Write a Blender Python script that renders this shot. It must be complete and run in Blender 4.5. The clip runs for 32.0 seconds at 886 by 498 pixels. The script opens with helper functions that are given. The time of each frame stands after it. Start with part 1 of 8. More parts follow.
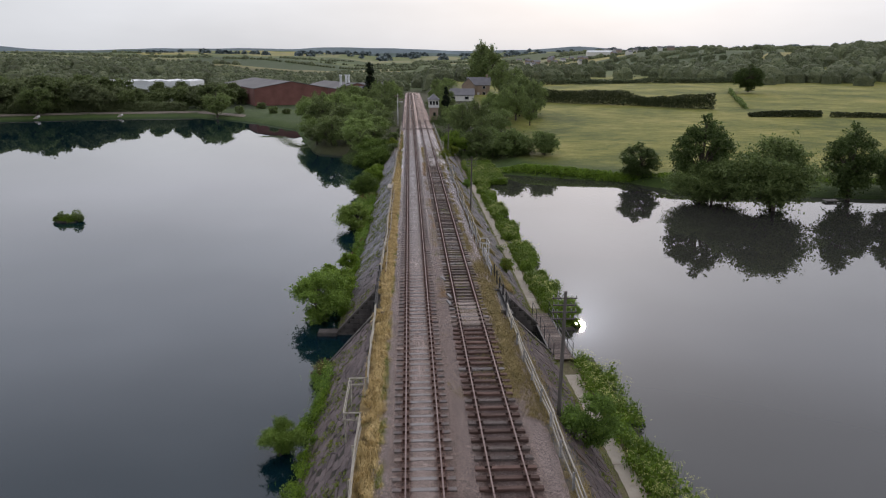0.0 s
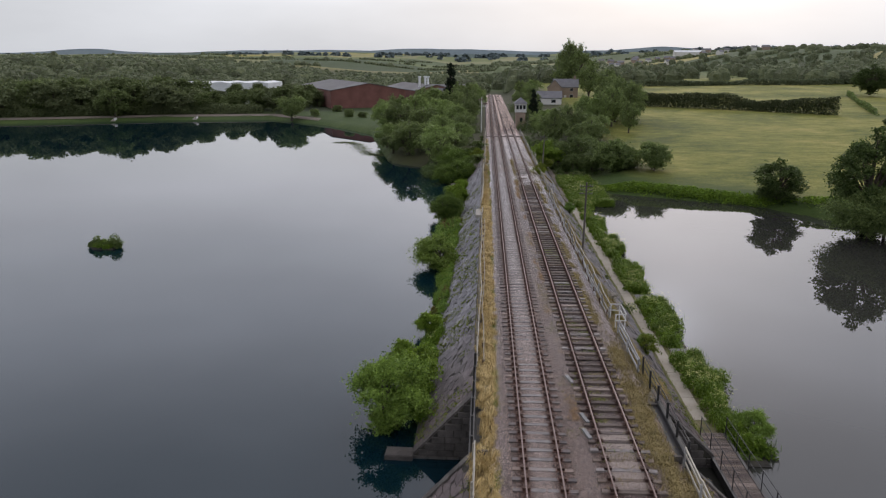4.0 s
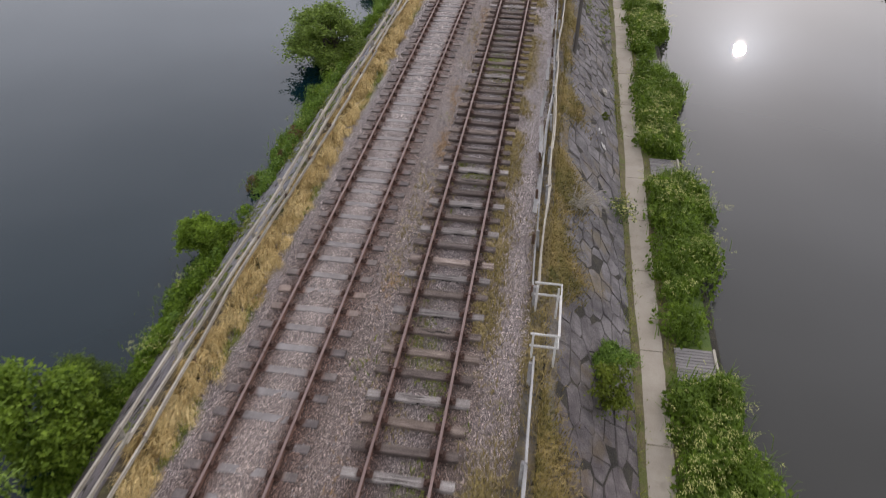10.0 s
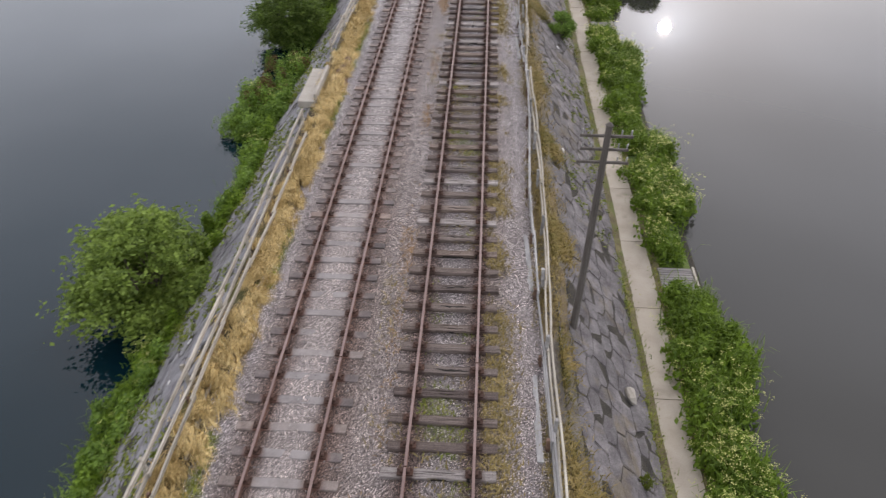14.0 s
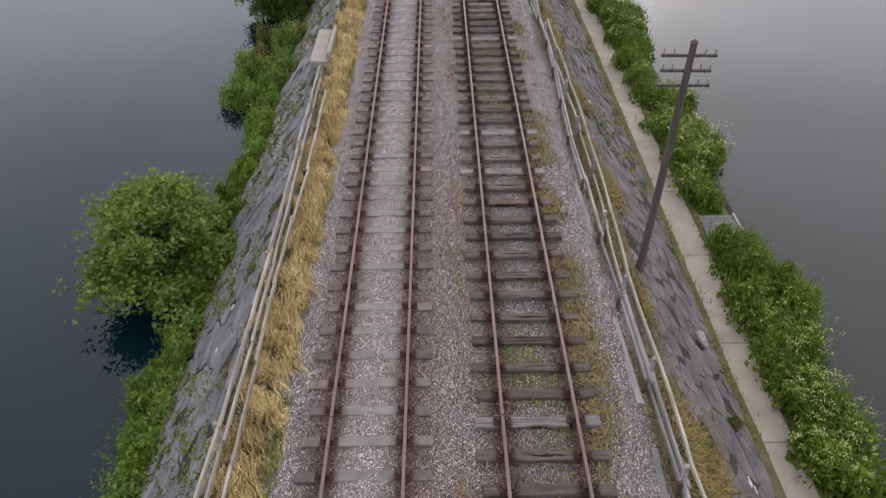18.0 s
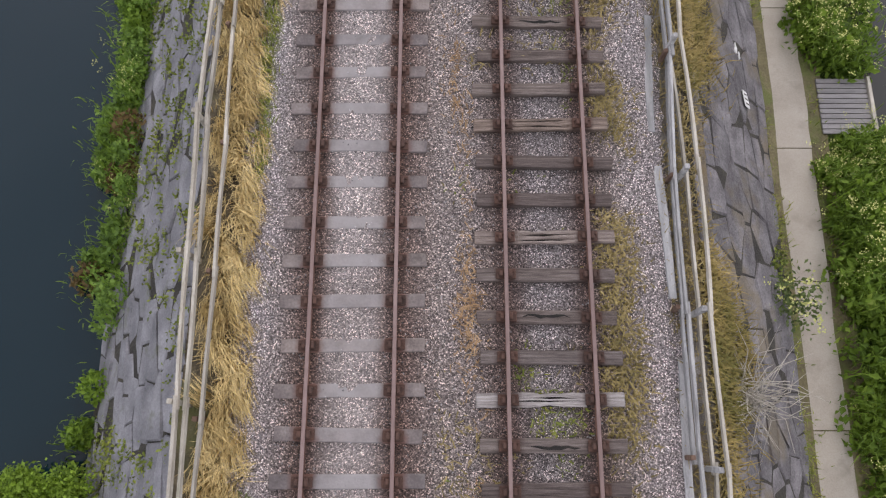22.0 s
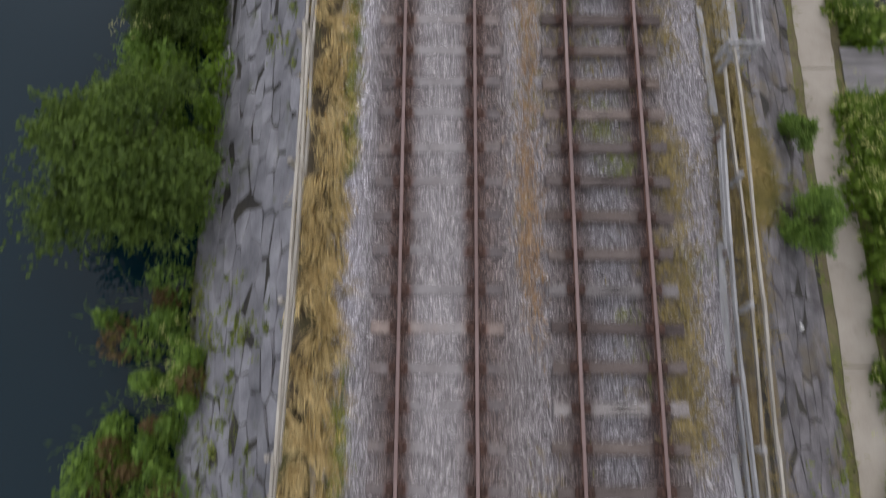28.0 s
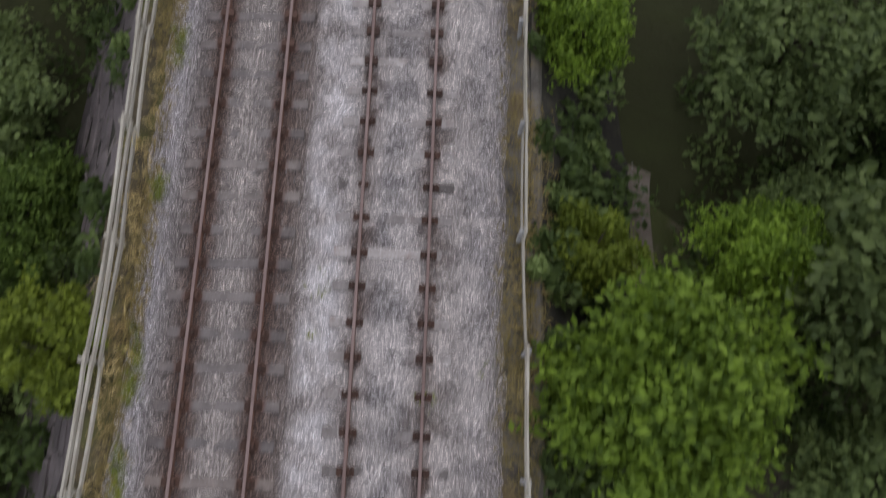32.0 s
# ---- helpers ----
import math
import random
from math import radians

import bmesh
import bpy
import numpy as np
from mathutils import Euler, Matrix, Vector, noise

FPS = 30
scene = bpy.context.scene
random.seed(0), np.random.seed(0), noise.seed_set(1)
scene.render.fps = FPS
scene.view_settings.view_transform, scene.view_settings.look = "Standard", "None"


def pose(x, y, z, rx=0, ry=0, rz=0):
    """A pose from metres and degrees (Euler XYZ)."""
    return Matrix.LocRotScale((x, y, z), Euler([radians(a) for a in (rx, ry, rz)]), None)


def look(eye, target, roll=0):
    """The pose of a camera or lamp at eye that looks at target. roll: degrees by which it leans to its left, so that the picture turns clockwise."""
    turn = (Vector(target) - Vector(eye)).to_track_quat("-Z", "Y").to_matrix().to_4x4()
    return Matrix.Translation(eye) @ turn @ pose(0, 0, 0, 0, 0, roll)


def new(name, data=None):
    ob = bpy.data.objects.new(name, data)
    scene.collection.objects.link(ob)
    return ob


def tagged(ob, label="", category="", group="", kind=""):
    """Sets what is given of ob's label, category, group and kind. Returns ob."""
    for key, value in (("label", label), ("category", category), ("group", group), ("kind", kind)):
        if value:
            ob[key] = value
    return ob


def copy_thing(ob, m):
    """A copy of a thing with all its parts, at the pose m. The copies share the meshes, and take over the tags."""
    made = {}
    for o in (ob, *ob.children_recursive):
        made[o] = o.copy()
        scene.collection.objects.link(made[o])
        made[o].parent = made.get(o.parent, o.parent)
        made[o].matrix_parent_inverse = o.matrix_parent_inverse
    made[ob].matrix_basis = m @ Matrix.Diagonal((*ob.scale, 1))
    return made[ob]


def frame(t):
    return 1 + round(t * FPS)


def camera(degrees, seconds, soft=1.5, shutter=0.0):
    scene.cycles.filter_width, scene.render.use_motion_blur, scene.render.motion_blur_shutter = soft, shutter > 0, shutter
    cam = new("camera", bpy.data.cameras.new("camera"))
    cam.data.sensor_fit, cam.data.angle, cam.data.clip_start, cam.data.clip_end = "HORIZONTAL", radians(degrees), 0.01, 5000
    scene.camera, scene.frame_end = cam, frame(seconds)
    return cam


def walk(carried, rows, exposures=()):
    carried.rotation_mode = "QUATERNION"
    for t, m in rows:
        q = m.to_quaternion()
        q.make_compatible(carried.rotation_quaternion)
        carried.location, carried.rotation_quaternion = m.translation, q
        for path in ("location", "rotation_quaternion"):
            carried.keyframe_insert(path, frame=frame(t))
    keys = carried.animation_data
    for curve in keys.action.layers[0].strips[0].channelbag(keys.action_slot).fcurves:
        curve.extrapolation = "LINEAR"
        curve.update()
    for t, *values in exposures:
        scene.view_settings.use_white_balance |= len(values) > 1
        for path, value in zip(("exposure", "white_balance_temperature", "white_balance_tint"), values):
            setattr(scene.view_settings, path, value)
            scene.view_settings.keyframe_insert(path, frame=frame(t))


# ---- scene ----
cam = camera(64.26, 32.0, 1.2, 0.35)

PATH = [
    (0, -0.440, -2.731, 16.235, -2.72, -14.68, 0.04),
    (0.5, -0.606, -0.668, 16.072, -2.73, -14.68, 0.03),
    (1, -1.147, 1.274, 16.108, -1.19, -14.71, 0.03),
    (1.5, -1.677, 3.289, 16.175, 2.59, -14.68, 0.17),
    (2, -2.320, 5.551, 16.247, 3.18, -14.68, 0.13),
    (2.5, -2.926, 7.993, 16.317, 3.17, -14.69, 0.14),
    (3, -3.142, 10.379, 16.382, 3.24, -14.71, 0.12),
    (3.5, -2.999, 12.906, 16.317, 3.32, -14.66, -0.02),
    (5.5, 0.024, 22.456, 15.014, 3.59, -14.51, -0.10),
    (6, 1.131, 24.733, 14.452, 3.57, -14.55, -0.06),
    (6.5, 2.336, 27.094, 13.919, 3.58, -14.60, -0.01),
    (7, 3.336, 29.557, 13.825, 3.56, -14.65, 0.03),
    (7.5, 4.140, 32.165, 13.544, 3.58, -14.60, 0.11),
    (8, 4.764, 34.896, 13.401, 3.62, -18.64, 0.10),
    (8.5, 5.181, 37.646, 13.446, 3.62, -23.40, 0.12),
    (9, 5.522, 40.445, 13.507, 3.74, -28.33, 0.15),
    (9.5, 5.742, 43.257, 13.500, 8.56, -33.22, 0.29),
    (10, 5.857, 46.154, 13.407, 9.12, -38.07, 0.27),
    (10.5, 5.833, 49.097, 13.390, 9.20, -38.38, 0.15),
    (11, 5.630, 52.044, 13.288, 9.18, -38.42, 0.18),
    (11.5, 5.540, 54.772, 13.153, 9.45, -38.12, 0.02),
    (12, 5.169, 57.680, 13.221, 9.29, -38.28, 0.10),
    (12.5, 4.893, 60.529, 13.295, 9.53, -38.44, 0.03),
    (13, 4.576, 63.422, 13.414, 9.61, -38.76, 0.08),
    (13.5, 4.250, 65.877, 13.436, 9.36, -38.77, 0.10),
    (14, 4.079, 67.340, 13.396, 3.43, -38.94, 0.09),
    (14.5, 4.064, 67.763, 13.263, 1.40, -38.85, 0.16),
    (16.5, 2.251, 67.597, 12.202, -0.92, -38.37, -0.12),
    (17, 1.849, 67.537, 12.226, -0.52, -38.67, -0.21),
    (17.5, 1.553, 67.485, 11.865, -0.73, -38.33, -0.17),
    (18, 1.452, 67.404, 11.686, -0.48, -39.48, -0.25),
    (18.5, 1.477, 67.389, 11.614, -0.30, -44.57, -0.25),
    (19, 1.539, 67.349, 11.472, -0.08, -49.24, -0.21),
    (19.5, 1.599, 67.334, 11.465, 0.08, -54.00, -0.30),
    (20, 1.627, 67.321, 11.591, 0.09, -58.80, -0.34),
    (20.5, 1.634, 67.320, 11.758, 0.13, -63.70, -0.21),
    (21, 1.621, 67.252, 11.905, 0.01, -68.32, -0.08),
    (21.5, 1.597, 67.325, 12.102, 0.04, -73.63, -0.05),
    (22, 1.597, 67.431, 12.226, 0.12, -75.00, 0.00),
    (22.5, 1.571, 67.892, 12.333, 0.01, -75.08, 0.07),
    (23, 1.532, 68.765, 12.423, 0.03, -75.04, 0.08),
    (23.5, 1.458, 70.013, 12.572, -0.04, -75.14, 0.12),
    (24, 1.384, 71.559, 12.686, -0.03, -75.12, 0.08),
    (24.5, 1.301, 73.356, 12.879, 0.06, -75.18, 0.02),
    (25, 1.206, 75.368, 12.992, -0.06, -75.20, 0.07),
    (25.5, 1.126, 78.184, 13.153, 0.69, -75.25, 0.00),
    (26, 0.986, 81.768, 13.181, 0.43, -75.08, -0.03),
    (26.5, 0.817, 85.246, 13.295, 0.22, -75.07, 0.01),
    (28.5, -0.025, 108.300, 13.567, 0.31, -75.10, 0.01),
    (29, -0.051, 114.681, 13.682, 0.27, -75.02, -0.00),
    (29.5, 0.525, 121.016, 13.897, 0.64, -75.05, 0.01),
    (30, 1.514, 127.105, 14.132, 0.63, -75.10, 0.01),
    (30.5, 2.681, 133.497, 14.117, 0.74, -75.15, 0.02),
    (31, 3.570, 139.798, 14.100, 0.59, -75.02, -0.00),
    (31.2, 3.816, 142.311, 14.018, 0.76, -74.97, -0.01),
    (31.6, 4.267, 147.485, 14.195, 1.81, -74.95, 0.04),
    (32, 4.658, 151.907, 14.673, 1.86, -75.09, -0.02),
]
walk(cam, [(t, pose(x, y, z, 90 + pitch, 0, yaw) @ pose(0, 0, 0, 0, 0, roll)) for t, x, y, z, yaw, pitch, roll in PATH],
     [(0, -0.47, 7200, 18), (7.5, -0.47, 7200, 18), (9, -0.33, 7350, 18.5), (10.5, 0.02, 7500, 18.5), (14, 0.22, 7500, 18.5), (18, -0.06, 7400, 19), (20, -0.02, 7350, 20), (21, 0.08, 7350, 20), (22.2, 0.24, 7250, 19), (24, 0.22, 7200, 18), (25, 0.22, 7200, 18), (26, -0.02, 7150, 17), (26.5, -0.06, 7150, 17), (29, -0.22, 7250, 16.5), (30, -0.27, 7300, 16), (31, -0.3, 7250, 15.5), (32, -0.33, 7100, 15.5)])

# ---------------------------------------------------------------- light
SUN_AZ, SUN_EL = 14.4, 20.5
world = bpy.data.worlds.new("overcast_sky")
scene.world = world
world.use_nodes = True
wn, wl = world.node_tree.nodes, world.node_tree.links
wn.clear()
sky = wn.new("ShaderNodeTexSky")
sky.sky_type = "NISHITA"
sky.sun_disc = False
sky.sun_elevation, sky.sun_rotation = radians(SUN_EL), radians(SUN_AZ)
sky.air_density, sky.dust_density = 1.0, 4.0
nish = wn.new("ShaderNodeMix")
nish.data_type, nish.blend_type = "RGBA", "MULTIPLY"
nish.inputs[0].default_value = 1.0
wl.new(sky.outputs[0], nish.inputs[6])
nish.inputs[7].default_value = (0.1, 0.1, 0.1, 1)
wc = wn.new("ShaderNodeTexCoord")
wsep = wn.new("ShaderNodeSeparateXYZ")
wl.new(wc.outputs["Generated"], wsep.inputs[0])
wramp = wn.new("ShaderNodeValToRGB")      # cloud deck, bright low, greyer overhead
wl.new(wsep.outputs[2], wramp.inputs[0])
el = wramp.color_ramp.elements
el[0].position, el[0].color = 0.0, (0.56, 0.65, 0.735, 1)
el[1].position, el[1].color = 1.0, (0.80, 0.85, 0.94, 1)
for pos, col in ((0.075, (0.60, 0.695, 0.785, 1)), (0.16, (0.85, 0.97, 1.13, 1)), (0.34, (1.03, 1.20, 1.45, 1)), (0.6, (0.98, 1.13, 1.37, 1))):
    e = el.new(pos)
    e.color = col
wstretch = wn.new("ShaderNodeMapping")
wstretch.inputs["Scale"].default_value = (1, 1, 3.2)
wl.new(wc.outputs["Generated"], wstretch.inputs[0])
wnoise = wn.new("ShaderNodeTexNoise")
wnoise.inputs["Scale"].default_value, wnoise.inputs["Detail"].default_value = 2.3, 6
wl.new(wstretch.outputs[0], wnoise.inputs["Vector"])
wrange = wn.new("ShaderNodeMapRange")
wrange.inputs[1].default_value, wrange.inputs[2].default_value = 0.3, 0.7
wrange.inputs[3].default_value, wrange.inputs[4].default_value = 0.86, 1.10
wl.new(wnoise.outputs[0], wrange.inputs[0])
wcloud = wn.new("ShaderNodeVectorMath")
wcloud.operation = "SCALE"
wl.new(wramp.outputs[0], wcloud.inputs[0])
wl.new(wrange.outputs[0], wcloud.inputs["Scale"])
wmix = wn.new("ShaderNodeMix")
wmix.data_type = "RGBA"
wmix.inputs[0].default_value = 0.93
wl.new(nish.outputs[2], wmix.inputs[6])
az, se = radians(SUN_AZ), radians(SUN_EL)
SUN_DIR = (math.sin(az) * math.cos(se), math.cos(az) * math.cos(se), math.sin(se))
wdot = wn.new("ShaderNodeVectorMath")      # cloud thins and brightens towards the sun
wdot.operation = "DOT_PRODUCT"
wl.new(wc.outputs["Generated"], wdot.inputs[0])
wdot.inputs[1].default_value = SUN_DIR
wpos = wn.new("ShaderNodeMath")
wpos.operation = "MAXIMUM"
wl.new(wdot.outputs["Value"], wpos.inputs[0])
wpos.inputs[1].default_value = 0.0
veil = None
for power, gain in ((1.6, 0.74), (60, 0.35), (600, 1.1), (3000, 0.9)):
    wp = wn.new("ShaderNodeMath")
    wp.operation = "POWER"
    wl.new(wpos.outputs[0], wp.inputs[0])
    wp.inputs[1].default_value = power
    wg = wn.new("ShaderNodeMath")
    wg.operation = "MULTIPLY_ADD"
    wl.new(wp.outputs[0], wg.inputs[0])
    wg.inputs[1].default_value = gain
    if veil is None:
        wg.inputs[2].default_value = 1.0
    else:
        wl.new(veil, wg.inputs[2])
    veil = wg.outputs[0]
wveil = wn.new("ShaderNodeVectorMath")
wveil.operation = "SCALE"
wl.new(wcloud.outputs[0], wveil.inputs[0])
wl.new(veil, wveil.inputs["Scale"])
wbg = wn.new("ShaderNodeBackground")
wbg.inputs[1].default_value = 1.05
wl.new(wveil.outputs[0], wmix.inputs[7])
wout = wn.new("ShaderNodeOutputWorld")
wl.new(wmix.outputs[2], wbg.inputs[0])
wl.new(wbg.outputs[0], wout.inputs[0])

sun = new("sun", bpy.data.lights.new("sun", "SUN"))
sun.data.energy, sun.data.angle, sun.data.color = 0.5, radians(0.8), (1.0, 0.95, 0.88)
sun.matrix_world = look((0, 0, 60), Vector((0, 0, 60)) - Vector(SUN_DIR))

# ---------------------------------------------------------------- materials
def nodes_of(name):
    m = bpy.data.materials.new(name)
    m.use_nodes = True
    nt = m.node_tree
    return m, nt, nt.nodes["Principled BSDF"]


def pos_node(nt, stretch=(1, 1, 1)):
    g = nt.nodes.new("ShaderNodeNewGeometry")
    mp = nt.nodes.new("ShaderNodeMapping")
    mp.inputs["Scale"].default_value = stretch
    nt.links.new(g.outputs["Position"], mp.inputs[0])
    return mp.outputs[0]


def noise_node(nt, vec, scale, detail=4, rough=0.6):
    n = nt.nodes.new("ShaderNodeTexNoise")
    n.inputs["Scale"].default_value, n.inputs["Detail"].default_value, n.inputs["Roughness"].default_value = scale, detail, rough
    nt.links.new(vec, n.inputs["Vector"])
    return n.outputs[0]


def ramp_node(nt, fac, stops):
    r = nt.nodes.new("ShaderNodeValToRGB")
    e = r.color_ramp.elements
    while len(e) < len(stops):
        e.new(0.5)
    for k, (p, c) in zip(e, stops):
        k.position, k.color = p, (*c, 1)
    nt.links.new(fac, r.inputs[0])
    return r.outputs[0]


def mix_node(nt, fac, a, b, blend="MIX"):
    m = nt.nodes.new("ShaderNodeMix")
    m.data_type, m.blend_type = "RGBA", blend
    for sock, v in ((m.inputs[0], fac), (m.inputs[6], a), (m.inputs[7], b)):
        if isinstance(v, (int, float)):
            sock.default_value = v
        elif isinstance(v, tuple):
            sock.default_value = (*v, 1)
        else:
            nt.links.new(v, sock)
    return m.outputs[2]


def range_node(nt, val, a, b, c, d):
    r = nt.nodes.new("ShaderNodeMapRange")
    for i, v in enumerate((a, b, c, d)):
        r.inputs[i + 1].default_value = v
    nt.links.new(val, r.inputs[0])
    return r.outputs[0]


def math_node(nt, op, a, b=None):
    n = nt.nodes.new("ShaderNodeMath")
    n.operation = op
    for i, v in enumerate((a, b)):
        if v is None:
            continue
        if isinstance(v, (int, float)):
            n.inputs[i].default_value = v
        else:
            nt.links.new(v, n.inputs[i])
    return n.outputs[0]


def bump_node(nt, bsdf, height, strength, dist=0.02):
    b = nt.nodes.new("ShaderNodeBump")
    b.inputs["Strength"].default_value, b.inputs["Distance"].default_value = strength, dist
    nt.links.new(height, b.inputs["Height"])
    nt.links.new(b.outputs[0], bsdf.inputs["Normal"])


def surface(name, stops, scale=3.0, grain=30.0, rough=0.85, bump=0.4, dist=0.02, vary=0.0, island=0.0, stretch=(1, 1, 1), stain=None, metal=0.0, tones=None):
    """Two scales of noise over a colour ramp, with fine relief; vary / island: brightness change per object / per piece."""
    m, nt, b = nodes_of(name)
    vec = pos_node(nt, stretch)
    big, fine = noise_node(nt, vec, scale, 5), noise_node(nt, vec, grain, 3)
    col = ramp_node(nt, math_node(nt, "ADD", math_node(nt, "MULTIPLY", big, 0.65), math_node(nt, "MULTIPLY", fine, 0.35)), stops)
    if stain:
        patch = noise_node(nt, vec, stain[1], 3)
        col = mix_node(nt, range_node(nt, patch, stain[2], stain[2] + 0.12, 0, stain[3]), col, stain[0])
    if tones:
        o = nt.nodes.new("ShaderNodeObjectInfo")
        col = mix_node(nt, 1.0, col, ramp_node(nt, o.outputs["Random"], tones), "MULTIPLY")
    for amount, node, out in ((vary, "ShaderNodeObjectInfo", "Random"), (island, "ShaderNodeNewGeometry", "Random Per Island")):
        if amount:
            n = nt.nodes.new(node)
            k = range_node(nt, n.outputs[out], 0, 1, 1 - amount, 1 + amount)
            s = nt.nodes.new("ShaderNodeVectorMath")
            s.operation = "SCALE"
            nt.links.new(col, s.inputs[0])
            nt.links.new(k, s.inputs["Scale"])
            col = s.outputs[0]
    nt.links.new(col, b.inputs["Base Color"])
    b.inputs["Roughness"].default_value, b.inputs["Metallic"].default_value = rough, metal
    if bump:
        bump_node(nt, b, math_node(nt, "ADD", math_node(nt, "MULTIPLY", big, 0.5), fine), bump, dist)
    return m


def foliage(name, dark, light, tip=None):
    """Leaves: colour by leaf and by clump, a little light through."""
    m, nt, b = nodes_of(name)
    g = nt.nodes.new("ShaderNodeNewGeometry")
    clump = noise_node(nt, pos_node(nt), 0.9, 3)
    k = math_node(nt, "ADD", math_node(nt, "MULTIPLY", g.outputs["Random Per Island"], 0.45), math_node(nt, "MULTIPLY", clump, 0.6))
    mid = tuple((p + q) / 2 for p, q in zip(dark, light))
    stops = [(0.18, dark), (0.5, mid), (0.8, light)] + ([(0.97, tip)] if tip else [])
    col = ramp_node(nt, k, stops)
    o = nt.nodes.new("ShaderNodeObjectInfo")
    s = nt.nodes.new("ShaderNodeVectorMath")
    s.operation = "SCALE"
    nt.links.new(col, s.inputs[0])
    nt.links.new(range_node(nt, o.outputs["Random"], 0, 1, 0.78, 1.2), s.inputs["Scale"])
    nt.links.new(s.outputs[0], b.inputs["Base Color"])
    b.inputs["Roughness"].default_value = 0.6
    b.inputs["Specular IOR Level"].default_value = 0.25
    t = nt.nodes.new("ShaderNodeBsdfTranslucent")
    nt.links.new(s.outputs[0], t.inputs[0])
    mx = nt.nodes.new("ShaderNodeMixShader")
    mx.inputs[0].default_value = 0.4
    nt.links.new(b.outputs[0], mx.inputs[1])
    nt.links.new(t.outputs[0], mx.inputs[2])
    nt.links.new(mx.outputs[0], nt.nodes["Material Output"].inputs[0])
    return m


def ballast_material():
    """Crushed stone: cell by cell greys, rust beside the rails, paler fresh stone in the middle of the track."""
    m, nt, b = nodes_of("ballast_stone")
    vec = pos_node(nt)
    v = nt.nodes.new("ShaderNodeTexVoronoi")
    v.inputs["Scale"].default_value = 56
    nt.links.new(vec, v.inputs["Vector"])
    v2 = nt.nodes.new("ShaderNodeTexVoronoi")
    v2.inputs["Scale"].default_value = 9
    nt.links.new(vec, v2.inputs["Vector"])
    sc = nt.nodes.new("ShaderNodeSeparateColor")
    nt.links.new(v.outputs["Color"], sc.inputs[0])
    stone = ramp_node(nt, sc.outputs[0], [(0.0, (0.022, 0.019, 0.019)), (0.28, (0.082, 0.074, 0.073)), (0.60, (0.172, 0.160, 0.160)), (0.84, (0.30, 0.284, 0.283)), (0.93, (0.54, 0.52, 0.515)), (1.0, (0.90, 0.88, 0.86))])
    patch = noise_node(nt, vec, 0.55, 5, 0.65)
    streak = noise_node(nt, pos_node(nt, (2.2, 0.22, 1)), 1.0, 4)
    sep = nt.nodes.new("ShaderNodeSeparateXYZ")
    nt.links.new(vec, sep.inputs[0])
    wob = math_node(nt, "ADD", sep.outputs[0], math_node(nt, "MULTIPLY", math_node(nt, "SUBTRACT", streak, 0.5), 0.3))
    across = range_node(nt, wob, -2.4, 6.0, 0, 1)
    # rust and oil along the four rails
    def at(x):
        return (x + 2.4) / 8.4
    pale, rust, plain = (1.6, 1.52, 1.48), (0.50, 0.31, 0.245), (0.98, 0.91, 0.89)
    stops = [(at(-1.75), (1.5, 1.52, 1.64)), (at(-1.35), (1.1, 1.05, 1.05)), (at(-1.0), (0.66, 0.52, 0.47)), (at(-0.75), rust), (at(-0.5), (0.72, 0.58, 0.53)), (at(-0.3), (1.3, 1.22, 1.17)), (at(0), pale),
             (at(0.3), (1.3, 1.22, 1.17)), (at(0.5), (0.72, 0.58, 0.53)), (at(0.75), rust), (at(1.05), (0.66, 0.52, 0.47)), (at(1.5), (0.98, 0.91, 0.88)), (at(2.15), (1.0, 0.95, 0.95)), (at(2.42), (0.84, 0.73, 0.69)), (at(2.72), (0.42, 0.26, 0.21)), (at(2.95), (0.68, 0.58, 0.56)), (at(3.2), (0.94, 0.92, 0.95)),
             (at(3.76), (0.94, 0.92, 0.95)), (at(4.0), (0.68, 0.58, 0.56)), (at(4.22), (0.42, 0.26, 0.21)), (at(4.52), (0.86, 0.76, 0.71)), (at(5.1), (1.18, 1.15, 1.18)), (at(5.7), (1.3, 1.28, 1.33))]
    tint = ramp_node(nt, across, [(p, tuple(q / 1.6 for q in c)) for p, c in stops])
    up = nt.nodes.new("ShaderNodeVectorMath")
    up.operation = "SCALE"
    nt.links.new(mix_node(nt, 1.0, stone, tint, "MULTIPLY"), up.inputs[0])
    up.inputs["Scale"].default_value = 2.32
    centre = range_node(nt, math_node(nt, "ABSOLUTE", wob), 0.64, 0.34, 0, 0.5)
    centre = math_node(nt, "MULTIPLY", centre, range_node(nt, sep.outputs[1], 118, 132, 1, 0.35))
    dust = ramp_node(nt, noise_node(nt, vec, 2.6, 4), [(0.3, (0.25, 0.235, 0.235)), (0.55, (0.37, 0.355, 0.365)), (0.75, (0.50, 0.485, 0.50))])
    dust = mix_node(nt, 0.45, dust, mix_node(nt, 1.0, stone, (2.1, 2.03, 2.06), "MULTIPLY"))
    col = mix_node(nt, centre, up.outputs[0], dust)
    # fresh white stone on the second track past the middle of the causeway
    far = range_node(nt, sep.outputs[1], 112.6, 114.6, 0, 1)
    second = math_node(nt, "MULTIPLY", range_node(nt, wob, 1.7, 2.3, 0, 1), range_node(nt, sep.outputs[0], 5.9, 5.3, 0, 1))
    lump = range_node(nt, noise_node(nt, vec, 1.4, 5), 0.42, 0.55, 0.12, 1.0)
    far = math_node(nt, "MULTIPLY", far, range_node(nt, sep.outputs[1], 133, 138, 1, 0.62))
    fresh = math_node(nt, "MULTIPLY", math_node(nt, "MULTIPLY", far, second), lump)
